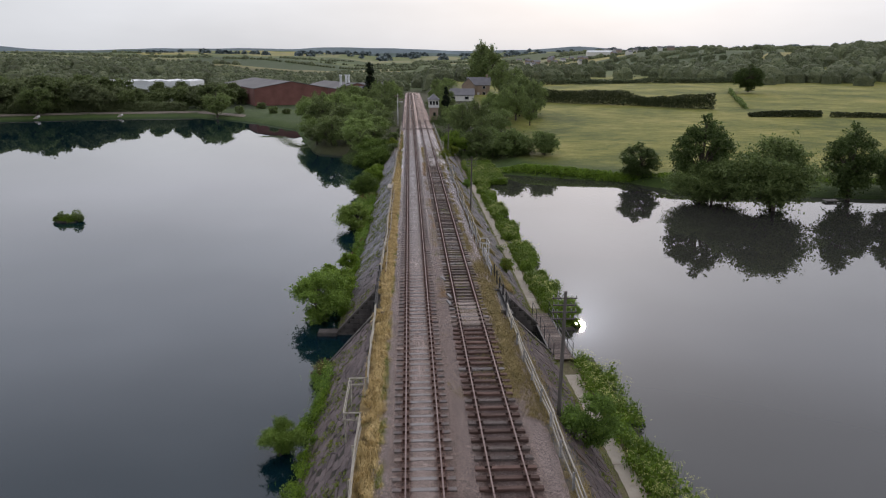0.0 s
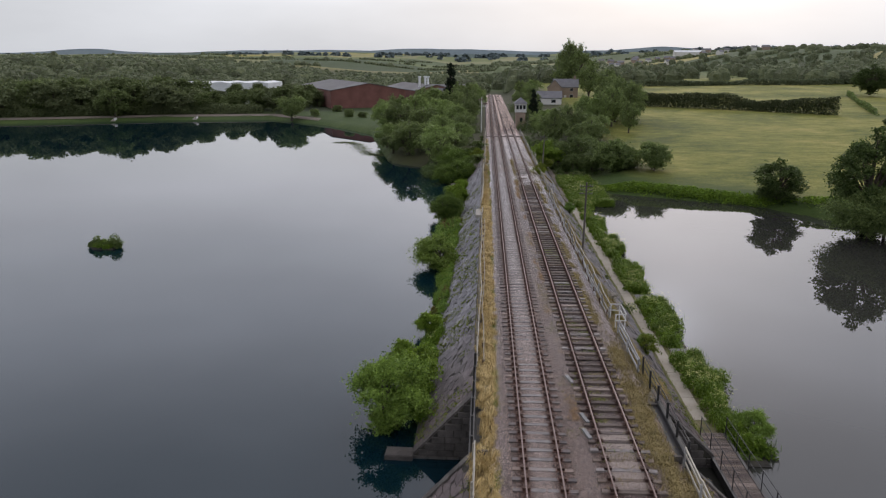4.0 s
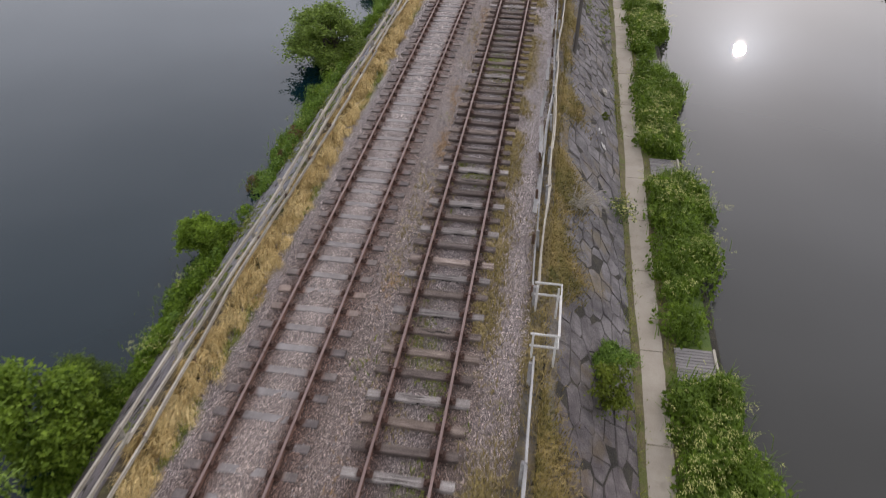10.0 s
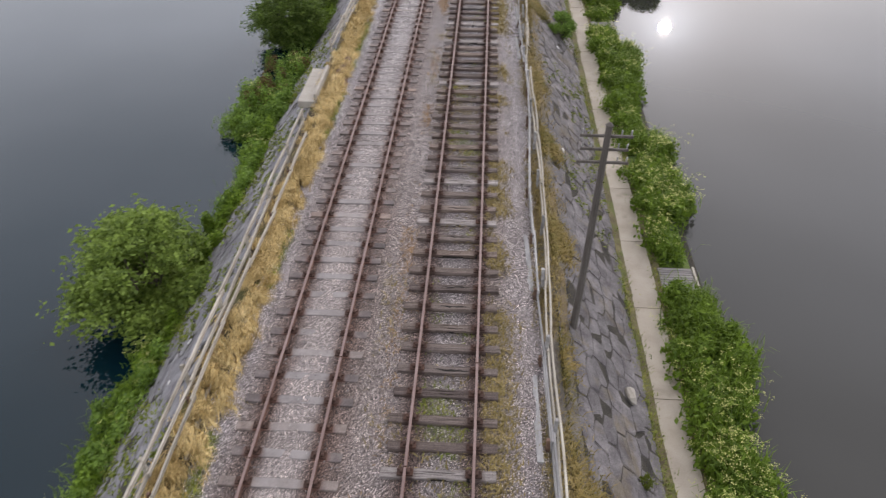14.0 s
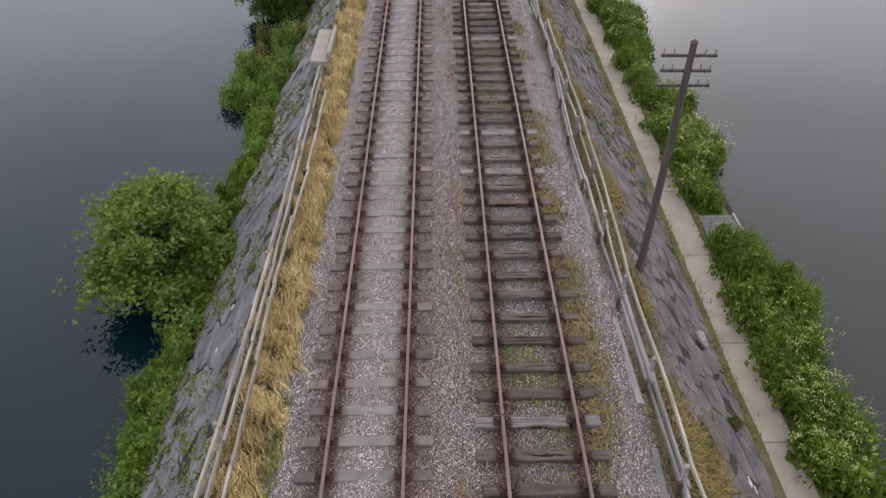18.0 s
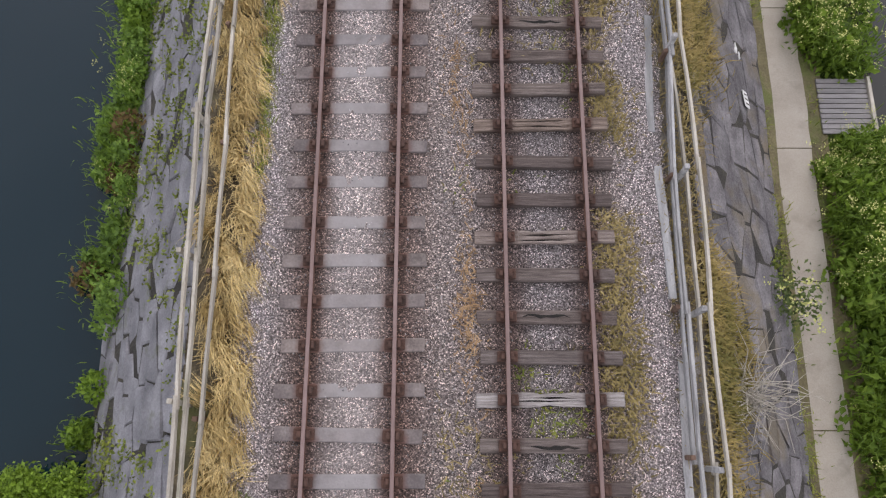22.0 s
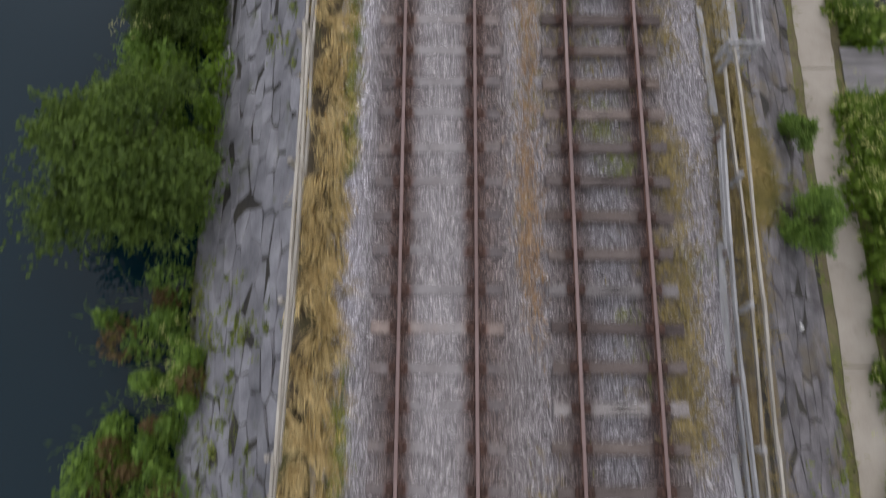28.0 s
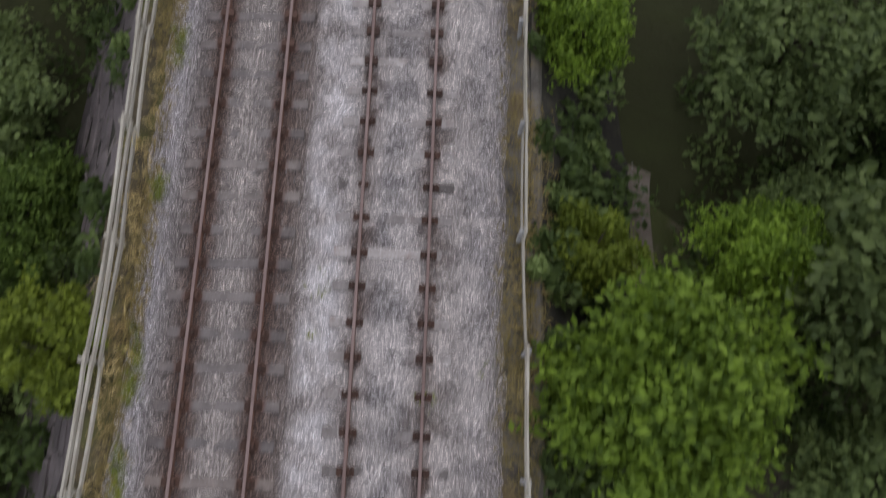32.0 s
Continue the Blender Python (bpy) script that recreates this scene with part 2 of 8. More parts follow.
    fresh_a = mix_node(nt, fresh, col, mix_node(nt, 0.36, mix_node(nt, 1.0, stone, (3.9, 3.72, 3.66), "MULTIPLY"), (0.78, 0.745, 0.73)))
    patch_b = math_node(nt, "MULTIPLY", math_node(nt, "MULTIPLY", range_node(nt, sep.outputs[1], 40.2, 40.8, 0, 1), range_node(nt, sep.outputs[1], 45.6, 44.9, 0, 0.95)), math_node(nt, "MULTIPLY", range_node(nt, sep.outputs[0], 2.6, 2.9, 0, 1), range_node(nt, sep.outputs[0], 4.3, 4.0, 0, 1)))
    rusty = math_node(nt, "MULTIPLY", range_node(nt, sep.outputs[1], 40.4, 38.6, 0, 0.75), math_node(nt, "MULTIPLY", range_node(nt, wob, 2.2, 2.6, 0, 1), range_node(nt, wob, 4.8, 4.4, 0, 1)))
    fresh_a = mix_node(nt, rusty, fresh_a, mix_node(nt, 0.6, stone, (0.085, 0.045, 0.038)))
    fresh_b = mix_node(nt, patch_b, fresh_a, mix_node(nt, 0.7, stone, (0.66, 0.64, 0.63)))
    mid = math_node(nt, "MULTIPLY", math_node(nt, "MULTIPLY", math_node(nt, "MULTIPLY", range_node(nt, sep.outputs[1], 104, 112, 0, 1), range_node(nt, sep.outputs[1], 136, 141, 0.5, 1)), range_node(nt, wob, 1.35, 1.65, 0, 1)), range_node(nt, wob, 2.6, 2.2, 0, 0.95))
    mid = math_node(nt, "MULTIPLY", mid, range_node(nt, noise_node(nt, vec, 1.1, 5), 0.40, 0.58, 0.12, 1.0))
    fresh_c = mix_node(nt, mid, fresh_b, mix_node(nt, 0.4, mix_node(nt, 1.0, stone, (3.9, 3.76, 3.8), "MULTIPLY"), (0.80, 0.775, 0.785)))
    dirty = mix_node(nt, range_node(nt, patch, 0.50, 0.72, 0, 0.5), fresh_c, mix_node(nt, 0.55, stone, (0.13, 0.10, 0.085)))
    old = math_node(nt, "MAXIMUM", range_node(nt, sep.outputs[1], 74, 46, 0, 0.7), range_node(nt, sep.outputs[1], 165, 200, 0, 1))
    brown = math_node(nt, "MULTIPLY", range_node(nt, sep.outputs[1], 122, 132, 0, 1), math_node(nt, "SUBTRACT", 1.0, math_node(nt, "MAXIMUM", mid, math_node(nt, "MULTIPLY", second, range_node(nt, sep.outputs[1], 134, 140, 0.8, 0.45)))))
    dirty = mix_node(nt, brown, dirty, mix_node(nt, 1.0, dirty, (0.93, 0.885, 0.85), "MULTIPLY"))
    dirty = mix_node(nt, range_node(nt, sep.outputs[1], 100, 84, 0, 1), dirty, mix_node(nt, 1.0, dirty, (1.03, 0.975, 0.935), "MULTIPLY"))
    dirty = mix_node(nt, old, dirty, mix_node(nt, 1.0, dirty, (0.78, 0.63, 0.55), "MULTIPLY"))
    # clean pale shoulder on the first lake's side of the far half
    clean = math_node(nt, "MULTIPLY", range_node(nt, wob, -1.35, -1.6, 0, 1), math_node(nt, "MULTIPLY", range_node(nt, sep.outputs[1], 100, 112, 0, 1), range_node(nt, sep.outputs[1], 150, 128, 0.35, 1)))
    dirty = mix_node(nt, clean, dirty, mix_node(nt, 1.0, dirty, (1.55, 1.56, 1.58), "MULTIPLY"))
    nt.links.new(dirty, b.inputs["Base Color"])
    b.inputs["Roughness"].default_value = 0.8
    h = math_node(nt, "SUBTRACT", 1.0, v.outputs["Distance"])
    h2 = math_node(nt, "ADD", math_node(nt, "MULTIPLY", math_node(nt, "SUBTRACT", 1.0, v2.outputs["Distance"]), 0.8), math_node(nt, "MULTIPLY", sc.outputs[1], 0.7))
    bump_node(nt, b, math_node(nt, "ADD", h, h2), 1.0, 0.032)
    return m


def water_material():
    m, nt, b = nodes_of("lake_water")
    vec = pos_node(nt, (1, 1, 1))
    sep = nt.nodes.new("ShaderNodeSeparateXYZ")
    nt.links.new(vec, sep.inputs[0])
    side = range_node(nt, sep.outputs[0], 0, 4, 0, 1)      # the second lake is browner than the first
    nt.links.new(mix_node(nt, side, (0.0016, 0.0138, 0.0205), (0.034, 0.034, 0.030)), b.inputs["Base Color"])
    b.inputs["IOR"].default_value = 1.333
    b.inputs["Roughness"].default_value = 0.011
    n1, n2 = noise_node(nt, vec, 0.9, 3), noise_node(nt, vec, 0.06, 2)
    bump_node(nt, b, math_node(nt, "MULTIPLY", n1, range_node(nt, n2, 0.35, 0.65, 0.2, 1)), 0.04, 0.015)
    return m


def ground_material():
    """Meadow, banks and far fields: grass tones by patch, pale mown field on the slope, ploughed and wooded squares far off."""
    m, nt, b = nodes_of("meadow_ground")
    vec = pos_node(nt)
    big, mid, fine = noise_node(nt, vec, 0.035, 5), noise_node(nt, pos_node(nt, (0.8, 1.4, 1)), 0.3, 6, 0.75), noise_node(nt, vec, 2.5, 4)
    k = math_node(nt, "ADD", math_node(nt, "MULTIPLY", big, 0.45), math_node(nt, "ADD", math_node(nt, "MULTIPLY", mid, 0.35), math_node(nt, "MULTIPLY", fine, 0.2)))
    meadow = ramp_node(nt, k, [(0.41, (0.065, 0.085, 0.016)), (0.47, (0.125, 0.138, 0.025)), (0.53, (0.20, 0.195, 0.042)), (0.60, (0.30, 0.265, 0.08))])
    lush = ramp_node(nt, k, [(0.3, (0.022, 0.04, 0.01)), (0.5, (0.045, 0.075, 0.018)), (0.7, (0.08, 0.11, 0.03))])
    sep = nt.nodes.new("ShaderNodeSeparateXYZ")
    nt.links.new(vec, sep.inputs[0])
    field = math_node(nt, "MULTIPLY", range_node(nt, sep.outputs[0], 20, 27, 0, 1), range_node(nt, sep.outputs[2], -2.75, -2.2, 0, 1))
    near = mix_node(nt, field, lush, meadow)
    v = nt.nodes.new("ShaderNodeTexVoronoi")
    v.inputs["Scale"].default_value = 0.0042
    nt.links.new(pos_node(nt, (1, 0.55, 0)), v.inputs["Vector"])
    sc = nt.nodes.new("ShaderNodeSeparateColor")
    nt.links.new(v.outputs["Color"], sc.inputs[0])
    squares = ramp_node(nt, sc.outputs[0], [(0.0, (0.03, 0.05, 0.02)), (0.3, (0.07, 0.10, 0.035)), (0.55, (0.12, 0.15, 0.05)), (0.8, (0.2, 0.19, 0.09)), (1.0, (0.26, 0.23, 0.07))])
    far = mix_node(nt, range_node(nt, sep.outputs[1], 480, 620, 0, 1), near, squares)
    wood = math_node(nt, "MULTIPLY", range_node(nt, sep.outputs[0], -20, -75, 0, 1), math_node(nt, "MULTIPLY", range_node(nt, sep.outputs[1], 296, 306, 0, 1), range_node(nt, sep.outputs[1], 1150, 850, 0, 1)))
    far = mix_node(nt, wood, far, (0.03, 0.042, 0.018))
    # dark woodland floor beside the line, tree shade put into its colour
    tree_shade = math_node(nt, "MULTIPLY", range_node(nt, sep.outputs[1], 143, 149, 0, 1), math_node(nt, "MULTIPLY", range_node(nt, sep.outputs[1], 520, 440, 0, 1), range_node(nt, math_node(nt, "ABSOLUTE", math_node(nt, "SUBTRACT", sep.outputs[0], 1.0)), 30, 22, 0, 1)))
    far = mix_node(nt, tree_shade, far, mix_node(nt, mid, (0.035, 0.03, 0.018), (0.05, 0.062, 0.02)))
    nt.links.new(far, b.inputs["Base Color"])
    b.inputs["Roughness"].default_value = 0.9
    b.inputs["Specular IOR Level"].default_value = 0.2
    bump_node(nt, b, math_node(nt, "ADD", mid, fine), 0.6, 0.15)
    return m


M_BALLAST, M_WATER, M_GROUND = ballast_material(), water_material(), ground_material()
M_STONE = surface("pitching_stone", [(0.3, (0.09, 0.088, 0.096)), (0.5, (0.18, 0.176, 0.186)), (0.7, (0.295, 0.29, 0.298))], 1.3, 22, 0.85, 0.8, 0.035, vary=0.14, island=0.17, stain=((0.085, 0.095, 0.04), 1.6, 0.60, 0.6))
M_STONE_R = surface("pitching_stone_brown", [(0.3, (0.045, 0.040, 0.042)), (0.48, (0.115, 0.105, 0.108)), (0.58, (0.17, 0.158, 0.16)), (0.72, (0.27, 0.255, 0.256))], 1.8, 20, 0.85, 1.0, 0.035, vary=0.16, island=0.18, stain=((0.14, 0.105, 0.05), 0.7, 0.54, 0.55))


def old_and_shaded_stone(m, late):
    """The stretch before the bridge is laid in a browner, dirtier stone; past y 133 dirt and tree shade are tinted in.
    """
    nt = m.node_tree
    b = nt.nodes["Principled BSDF"]
    col = b.inputs["Base Color"].links[0].from_socket
    sep = nt.nodes.new("ShaderNodeSeparateXYZ")
    nt.links.new(pos_node(nt), sep.inputs[0])
    # late: dirt plus the shade of overhanging trees, painted into the stone
    fac = math_node(nt, "MAXIMUM", range_node(nt, sep.outputs[1], 66, 49, 0, 1), range_node(nt, sep.outputs[1], 133, 140, 0, late))
    nt.links.new(mix_node(nt, fac, col, mix_node(nt, 1.0, col, (0.62, 0.49, 0.455), "MULTIPLY")), b.inputs["Base Color"])


old_and_shaded_stone(M_STONE, 0.85)
old_and_shaded_stone(M_STONE_R, 0.1)
M_SOIL = surface("dark_joint_soil", [(0.35, (0.018, 0.016, 0.014)), (0.55, (0.042, 0.037, 0.028)), (0.75, (0.085, 0.075, 0.045))], 2.0, 18, 0.95, 0.8, 0.05)
M_ROCK = surface("rough_grey_rock", [(0.3, (0.10, 0.095, 0.09)), (0.5, (0.19, 0.182, 0.175)), (0.72, (0.32, 0.305, 0.29))], 3.0, 24, 0.9, 1.0, 0.03, stain=((0.09, 0.10, 0.04), 2.0, 0.52, 0.6))
M_SLEEPER_OLD = surface("old_grey_timber", [(0.30, (0.028, 0.020, 0.017)), (0.45, (0.13, 0.104, 0.093)), (0.56, (0.215, 0.18, 0.163)), (0.72, (0.42, 0.375, 0.345))], 2.5, 16, 0.9, 1.0, 0.03, stretch=(0.4, 9, 5), tones=[(0.0, (0.55, 0.5, 0.5)), (0.25, (0.75, 0.7, 0.68)), (0.5, (0.95, 0.9, 0.86)), (0.7, (0.8, 0.78, 0.79)), (0.82, (1.2, 1.08, 0.96)), (0.9, (1.3, 1.25, 1.2)), (1.0, (1.8, 1.72, 1.65))])
M_SLEEPER_NEW = surface("ballast_dusted_sleeper", [(0.3, (0.065, 0.055, 0.051)), (0.5, (0.145, 0.126, 0.119)), (0.72, (0.25, 0.225, 0.21))], 2.8, 22, 0.9, 0.9, 0.012, tones=[(0.0, (0.75, 0.72, 0.74)), (0.45, (1.0, 0.95, 0.95)), (0.80, (1.12, 1.06, 1.03)), (0.9, (1.36, 1.2, 1.1)), (1.0, (1.7, 1.46, 1.3))])


def dust_middle(m, pale, half, axis=0.0):
    """Pale stone dust trodden over the middle of each sleeper, rust by the chairs."""
    nt = m.node_tree
    b = nt.nodes["Principled BSDF"]
    col = b.inputs["Base Color"].links[0].from_socket
    vec = pos_node(nt)
    sep = nt.nodes.new("ShaderNodeSeparateXYZ")
    nt.links.new(vec, sep.inputs[0])
    out = math_node(nt, "ABSOLUTE", math_node(nt, "ADD", math_node(nt, "SUBTRACT", sep.outputs[0], axis), math_node(nt, "MULTIPLY", math_node(nt, "SUBTRACT", noise_node(nt, vec, 3, 3), 0.5), 0.25)))
    rust = range_node(nt, math_node(nt, "ABSOLUTE", math_node(nt, "SUBTRACT", out, 0.75)), 0.12, 0.26, 0.75, 0)
    col = mix_node(nt, rust, col, (0.13, 0.05, 0.032) if axis == 0 else (0.060, 0.026, 0.019))
    if not pale:
        nt.links.new(col, b.inputs["Base Color"])
        return
    fac = math_node(nt, "MULTIPLY", range_node(nt, out, half, half - 0.16, 0, 1), range_node(nt, noise_node(nt, vec, 1.7, 4), 0.3, 0.65, 0.3, 0.85))
    fac = math_node(nt, "MULTIPLY", fac, range_node(nt, sep.outputs[1], 116, 126, 1, 0.25))
    nt.links.new(mix_node(nt, fac, col, pale), b.inputs["Base Color"])


dust_middle(M_SLEEPER_NEW, (0.275, 0.256, 0.25), 0.58)
M_SLEEPER_BLEACHED = surface("bleached_split_timber", [(0.30, (0.07, 0.06, 0.055)), (0.45, (0.25, 0.225, 0.215)), (0.58, (0.40, 0.375, 0.36)), (0.75, (0.62, 0.59, 0.57))], 2.5, 16, 0.9, 1.0, 0.03, stretch=(0.4, 9, 5), tones=[(0.0, (0.7, 0.68, 0.68)), (1.0, (1.15, 1.12, 1.1))])
dust_middle(M_SLEEPER_OLD, None, 0.58, 3.47)
dust_middle(M_SLEEPER_BLEACHED, None, 0.58, 3.47)
M_SPLIT = surface("split_wood_dark", [(0.4, (0.008, 0.007, 0.006)), (0.7, (0.03, 0.025, 0.02))], 4, 20, 1.0, 0.3)
M_RAIL = surface("rusty_rail_side", [(0.3, (0.05, 0.022, 0.014)), (0.5, (0.11, 0.05, 0.032)), (0.7, (0.18, 0.085, 0.055))], 1.5, 40, 0.75, 0.4, 0.004, stretch=(1, 0.4, 1))
M_RAIL_TOP = surface("worn_rail_head", [(0.3, (0.12, 0.075, 0.066)), (0.5, (0.185, 0.122, 0.11)), (0.7, (0.26, 0.185, 0.17))], 2.0, 30, 0.55, 0.2, 0.003, stretch=(1, 0.2, 1), metal=0.15)
M_CHAIR = surface("rusty_chair_iron", [(0.3, (0.028, 0.015, 0.011)), (0.6, (0.08, 0.038, 0.026))], 5, 40, 0.85, 0.5, 0.01, vary=0.2)
M_FENCE = surface("weathered_fence_timber", [(0.3, (0.19, 0.165, 0.13)), (0.5, (0.34, 0.31, 0.26)), (0.72, (0.50, 0.47, 0.41))], 2.0, 25, 0.9, 0.6, 0.01, vary=0.22, stretch=(4, 0.6, 4), stain=((0.13, 0.13, 0.07), 1.3, 0.6, 0.5))
M_FENCE_GREY = surface("silver_grey_timber", [(0.3, (0.16, 0.155, 0.155)), (0.5, (0.31, 0.305, 0.30)), (0.72, (0.5, 0.49, 0.48))], 2.0, 25, 0.9, 0.6, 0.01, vary=0.25, stretch=(4, 0.6, 4), stain=((0.09, 0.085, 0.08), 1.2, 0.58, 0.6))
M_WHITE_TIMBER = surface("white_painted_timber", [(0.3, (0.42, 0.41, 0.39)), (0.5, (0.62, 0.61, 0.59)), (0.75, (0.74, 0.73, 0.71))], 3, 30, 0.7, 0.3, 0.006)
M_BLACK_IRON = surface("black_painted_iron", [(0.3, (0.012, 0.012, 0.013)), (0.7, (0.035, 0.033, 0.033))], 3, 30, 0.6, 0.3, 0.006)
M_POLE = surface("creosoted_pole", [(0.3, (0.05, 0.043, 0.038)), (0.5, (0.10, 0.088, 0.078)), (0.75, (0.17, 0.155, 0.14))], 1.5, 20, 0.9, 0.6, 0.01, stretch=(5, 5, 0.5))
M_INSUL = surface("white_porcelain", [(0.3, (0.25, 0.25, 0.24)), (0.7, (0.38, 0.38, 0.37))], 5, 30, 0.3, 0.0)
M_CONCRETE = surface("path_concrete", [(0.3, (0.26, 0.225, 0.18)), (0.5, (0.35, 0.31, 0.255)), (0.72, (0.43, 0.39, 0.33))], 0.8, 30, 0.9, 0.35, 0.01, vary=0.05, stain=((0.22, 0.195, 0.155), 1.4, 0.6, 0.5))
M_SLAB = surface("pale_concrete_slab", [(0.3, (0.24, 0.215, 0.18)), (0.5, (0.33, 0.305, 0.265)), (0.72, (0.43, 0.405, 0.365))], 1.5, 25, 0.9, 0.4, 0.01)
M_DECK = surface("grey_deck_board", [(0.3, (0.15, 0.14, 0.135)), (0.5, (0.23, 0.215, 0.21)), (0.72, (0.31, 0.295, 0.285))], 2, 30, 0.85, 0.5, 0.008, vary=0.12, stretch=(0.6, 5, 5))
M_DECK_BROWN = surface("purple_brown_decking", [(0.3, (0.09, 0.065, 0.065)), (0.6, (0.15, 0.115, 0.115))], 2, 30, 0.8, 0.3, 0.008)
M_ROTTEN = surface("rotten_brown_timber", [(0.3, (0.07, 0.04, 0.028)), (0.5, (0.14, 0.085, 0.06)), (0.72, (0.22, 0.14, 0.1))], 2, 20, 0.95, 0.7, 0.015, vary=0.2, stretch=(4, 0.7, 4))
M_TRAIL = surface("trodden_earth", [(0.3, (0.10, 0.075, 0.06)), (0.5, (0.175, 0.14, 0.115)), (0.72, (0.27, 0.23, 0.195))], 1.2, 14, 0.95, 0.6, 0.03)
M_BRICK = surface("red_brick_wall", [(0.3, (0.12, 0.05, 0.04)), (0.5, (0.18, 0.075, 0.06)), (0.7, (0.23, 0.10, 0.08))], 0.3, 6, 0.9, 0.3, 0.02)
M_ROOF_GREY = surface("grey_sheet_roof", [(0.3, (0.085, 0.083, 0.085)), (0.5, (0.125, 0.122, 0.123)), (0.7, (0.18, 0.176, 0.176))], 0.12, 2, 0.95, 0.3, 0.03, vary=0.06, stretch=(1, 0.3, 1))
M_ROOF_WHITE = surface("white_glass_roof", [(0.3, (0.55, 0.57, 0.57)), (0.7, (0.74, 0.76, 0.76))], 0.15, 2, 0.5, 0.1)
M_SLATE = surface("slate_roof", [(0.3, (0.10, 0.10, 0.11)), (0.7, (0.19, 0.185, 0.195))], 0.6, 5, 0.7, 0.3)
M_HOUSE_BRICK = surface("buff_brick_house", [(0.3, (0.24, 0.17, 0.13)), (0.7, (0.36, 0.28, 0.22))], 0.5, 6, 0.9, 0.2)
M_RENDER = surface("white_render", [(0.3, (0.58, 0.56, 0.52)), (0.7, (0.72, 0.70, 0.66))], 0.8, 8, 0.85, 0.2)
M_BARK = surface("tree_bark", [(0.3, (0.045, 0.035, 0.027)), (0.6, (0.11, 0.09, 0.07))], 2, 14, 0.95, 0.8, 0.03, stretch=(3, 3, 0.6))
M_STRAW = surface("dry_grass", [(0.25, (0.16, 0.10, 0.036)), (0.42, (0.42, 0.295, 0.115)), (0.58, (0.66, 0.505, 0.24)), (0.78, (0.86, 0.73, 0.44))], 1.1, 9, 0.85, 0.0, island=0.3)
M_OCHRE = surface("ochre_moss_weed", [(0.3, (0.13, 0.105, 0.033)), (0.5, (0.26, 0.198, 0.075)), (0.72, (0.41, 0.32, 0.16))], 1.6, 12, 0.9, 0.0, island=0.3)
M_WEED = surface("small_green_weed", [(0.3, (0.07, 0.11, 0.015)), (0.5, (0.17, 0.20, 0.03)), (0.72, (0.34, 0.32, 0.05))], 1.6, 12, 0.85, 0.0, island=0.3)
M_FLOWER = surface("cream_umbel_flower", [(0.3, (0.36, 0.40, 0.11)), (0.7, (0.60, 0.58, 0.22))], 3, 20, 0.8, 0.0, island=0.15)
M_GLASS, _nt, _b = nodes_of("dark_window_glass")
_b.inputs["Base Color"].default_value, _b.inputs["Roughness"].default_value = (0.02, 0.022, 0.025, 1), 0.08
F_BRIGHT = foliage("willow_leaf_bright", (0.070, 0.125, 0.022), (0.265, 0.39, 0.075), (0.40, 0.53, 0.13))
F_MID = foliage("bush_leaf_mid", (0.057, 0.110, 0.024), (0.223, 0.355, 0.066), (0.330, 0.462, 0.117))
F_DARK = foliage("tree_leaf_dark", (0.036, 0.061, 0.020), (0.124, 0.179, 0.053), (0.193, 0.248, 0.083))
F_OLIVE = foliage("tree_leaf_olive", (0.057, 0.090, 0.030), (0.211, 0.279, 0.092), (0.321, 0.371, 0.151))
F_REED = foliage("reed_leaf", (0.055, 0.11, 0.012), (0.22, 0.345, 0.04), (0.42, 0.48, 0.12))
F_GROVE = foliage("grove_leaf", (0.13, 0.185, 0.065), (0.28, 0.37, 0.12), (0.38, 0.46, 0.17))
F_GROVE_DEEP = foliage("grove_leaf_deep", (0.105, 0.145, 0.056), (0.225, 0.29, 0.10), (0.30, 0.36, 0.14))
F_HEDGE = foliage("hedge_leaf", (0.046, 0.060, 0.028), (0.10, 0.122, 0.052))
F_FIR = foliage("fir_needle", (0.006, 0.012, 0.007), (0.022, 0.034, 0.016))
F_FAR = foliage("far_wood_leaf", (0.085, 0.108, 0.060), (0.135, 0.162, 0.084))
F_WOOD = foliage("wood_leaf_deep", (0.095, 0.122, 0.060), (0.19, 0.225, 0.10))
F_WOOD_PALE = foliage("wood_leaf_pale", (0.085, 0.115, 0.045), (0.17, 0.215, 0.078))
F_RED = foliage("reddish_shrub_leaf", (0.080, 0.048, 0.019), (0.176, 0.120, 0.048))
M_VERGE = surface("dry_verge_litter", [(0.32, (0.045, 0.038, 0.03)), (0.46, (0.12, 0.105, 0.088)), (0.58, (0.20, 0.18, 0.155)), (0.74, (0.34, 0.31, 0.28))], 2.2, 34, 0.95, 1.0, 0.05, stain=((0.17, 0.115, 0.045), 0.55, 0.49, 0.75))
M_VERGE_STRAW = surface("straw_litter", [(0.3, (0.08, 0.05, 0.02)), (0.48, (0.19, 0.13, 0.05)), (0.62, (0.32, 0.23, 0.10)), (0.78, (0.44, 0.35, 0.18))], 2.2, 24, 0.95, 1.0, 0.05, stain=((0.14, 0.13, 0.035), 0.7, 0.55, 0.6))
M_VERGE_DARK = surface("dark_verge_soil", [(0.3, (0.03, 0.024, 0.015)), (0.5, (0.085, 0.066, 0.04)), (0.66, (0.17, 0.14, 0.085)), (0.8, (0.28, 0.25, 0.19))], 2.2, 24, 0.95, 1.0, 0.05, stain=((0.10, 0.105, 0.03), 0.7, 0.52, 0.7))
M_WING = surface("dark_wing_wall_stone", [(0.3, (0.035, 0.03, 0.028)), (0.5, (0.075, 0.066, 0.06)), (0.72, (0.14, 0.125, 0.115))], 1.5, 20, 0.9, 0.6, 0.02, vary=0.2)
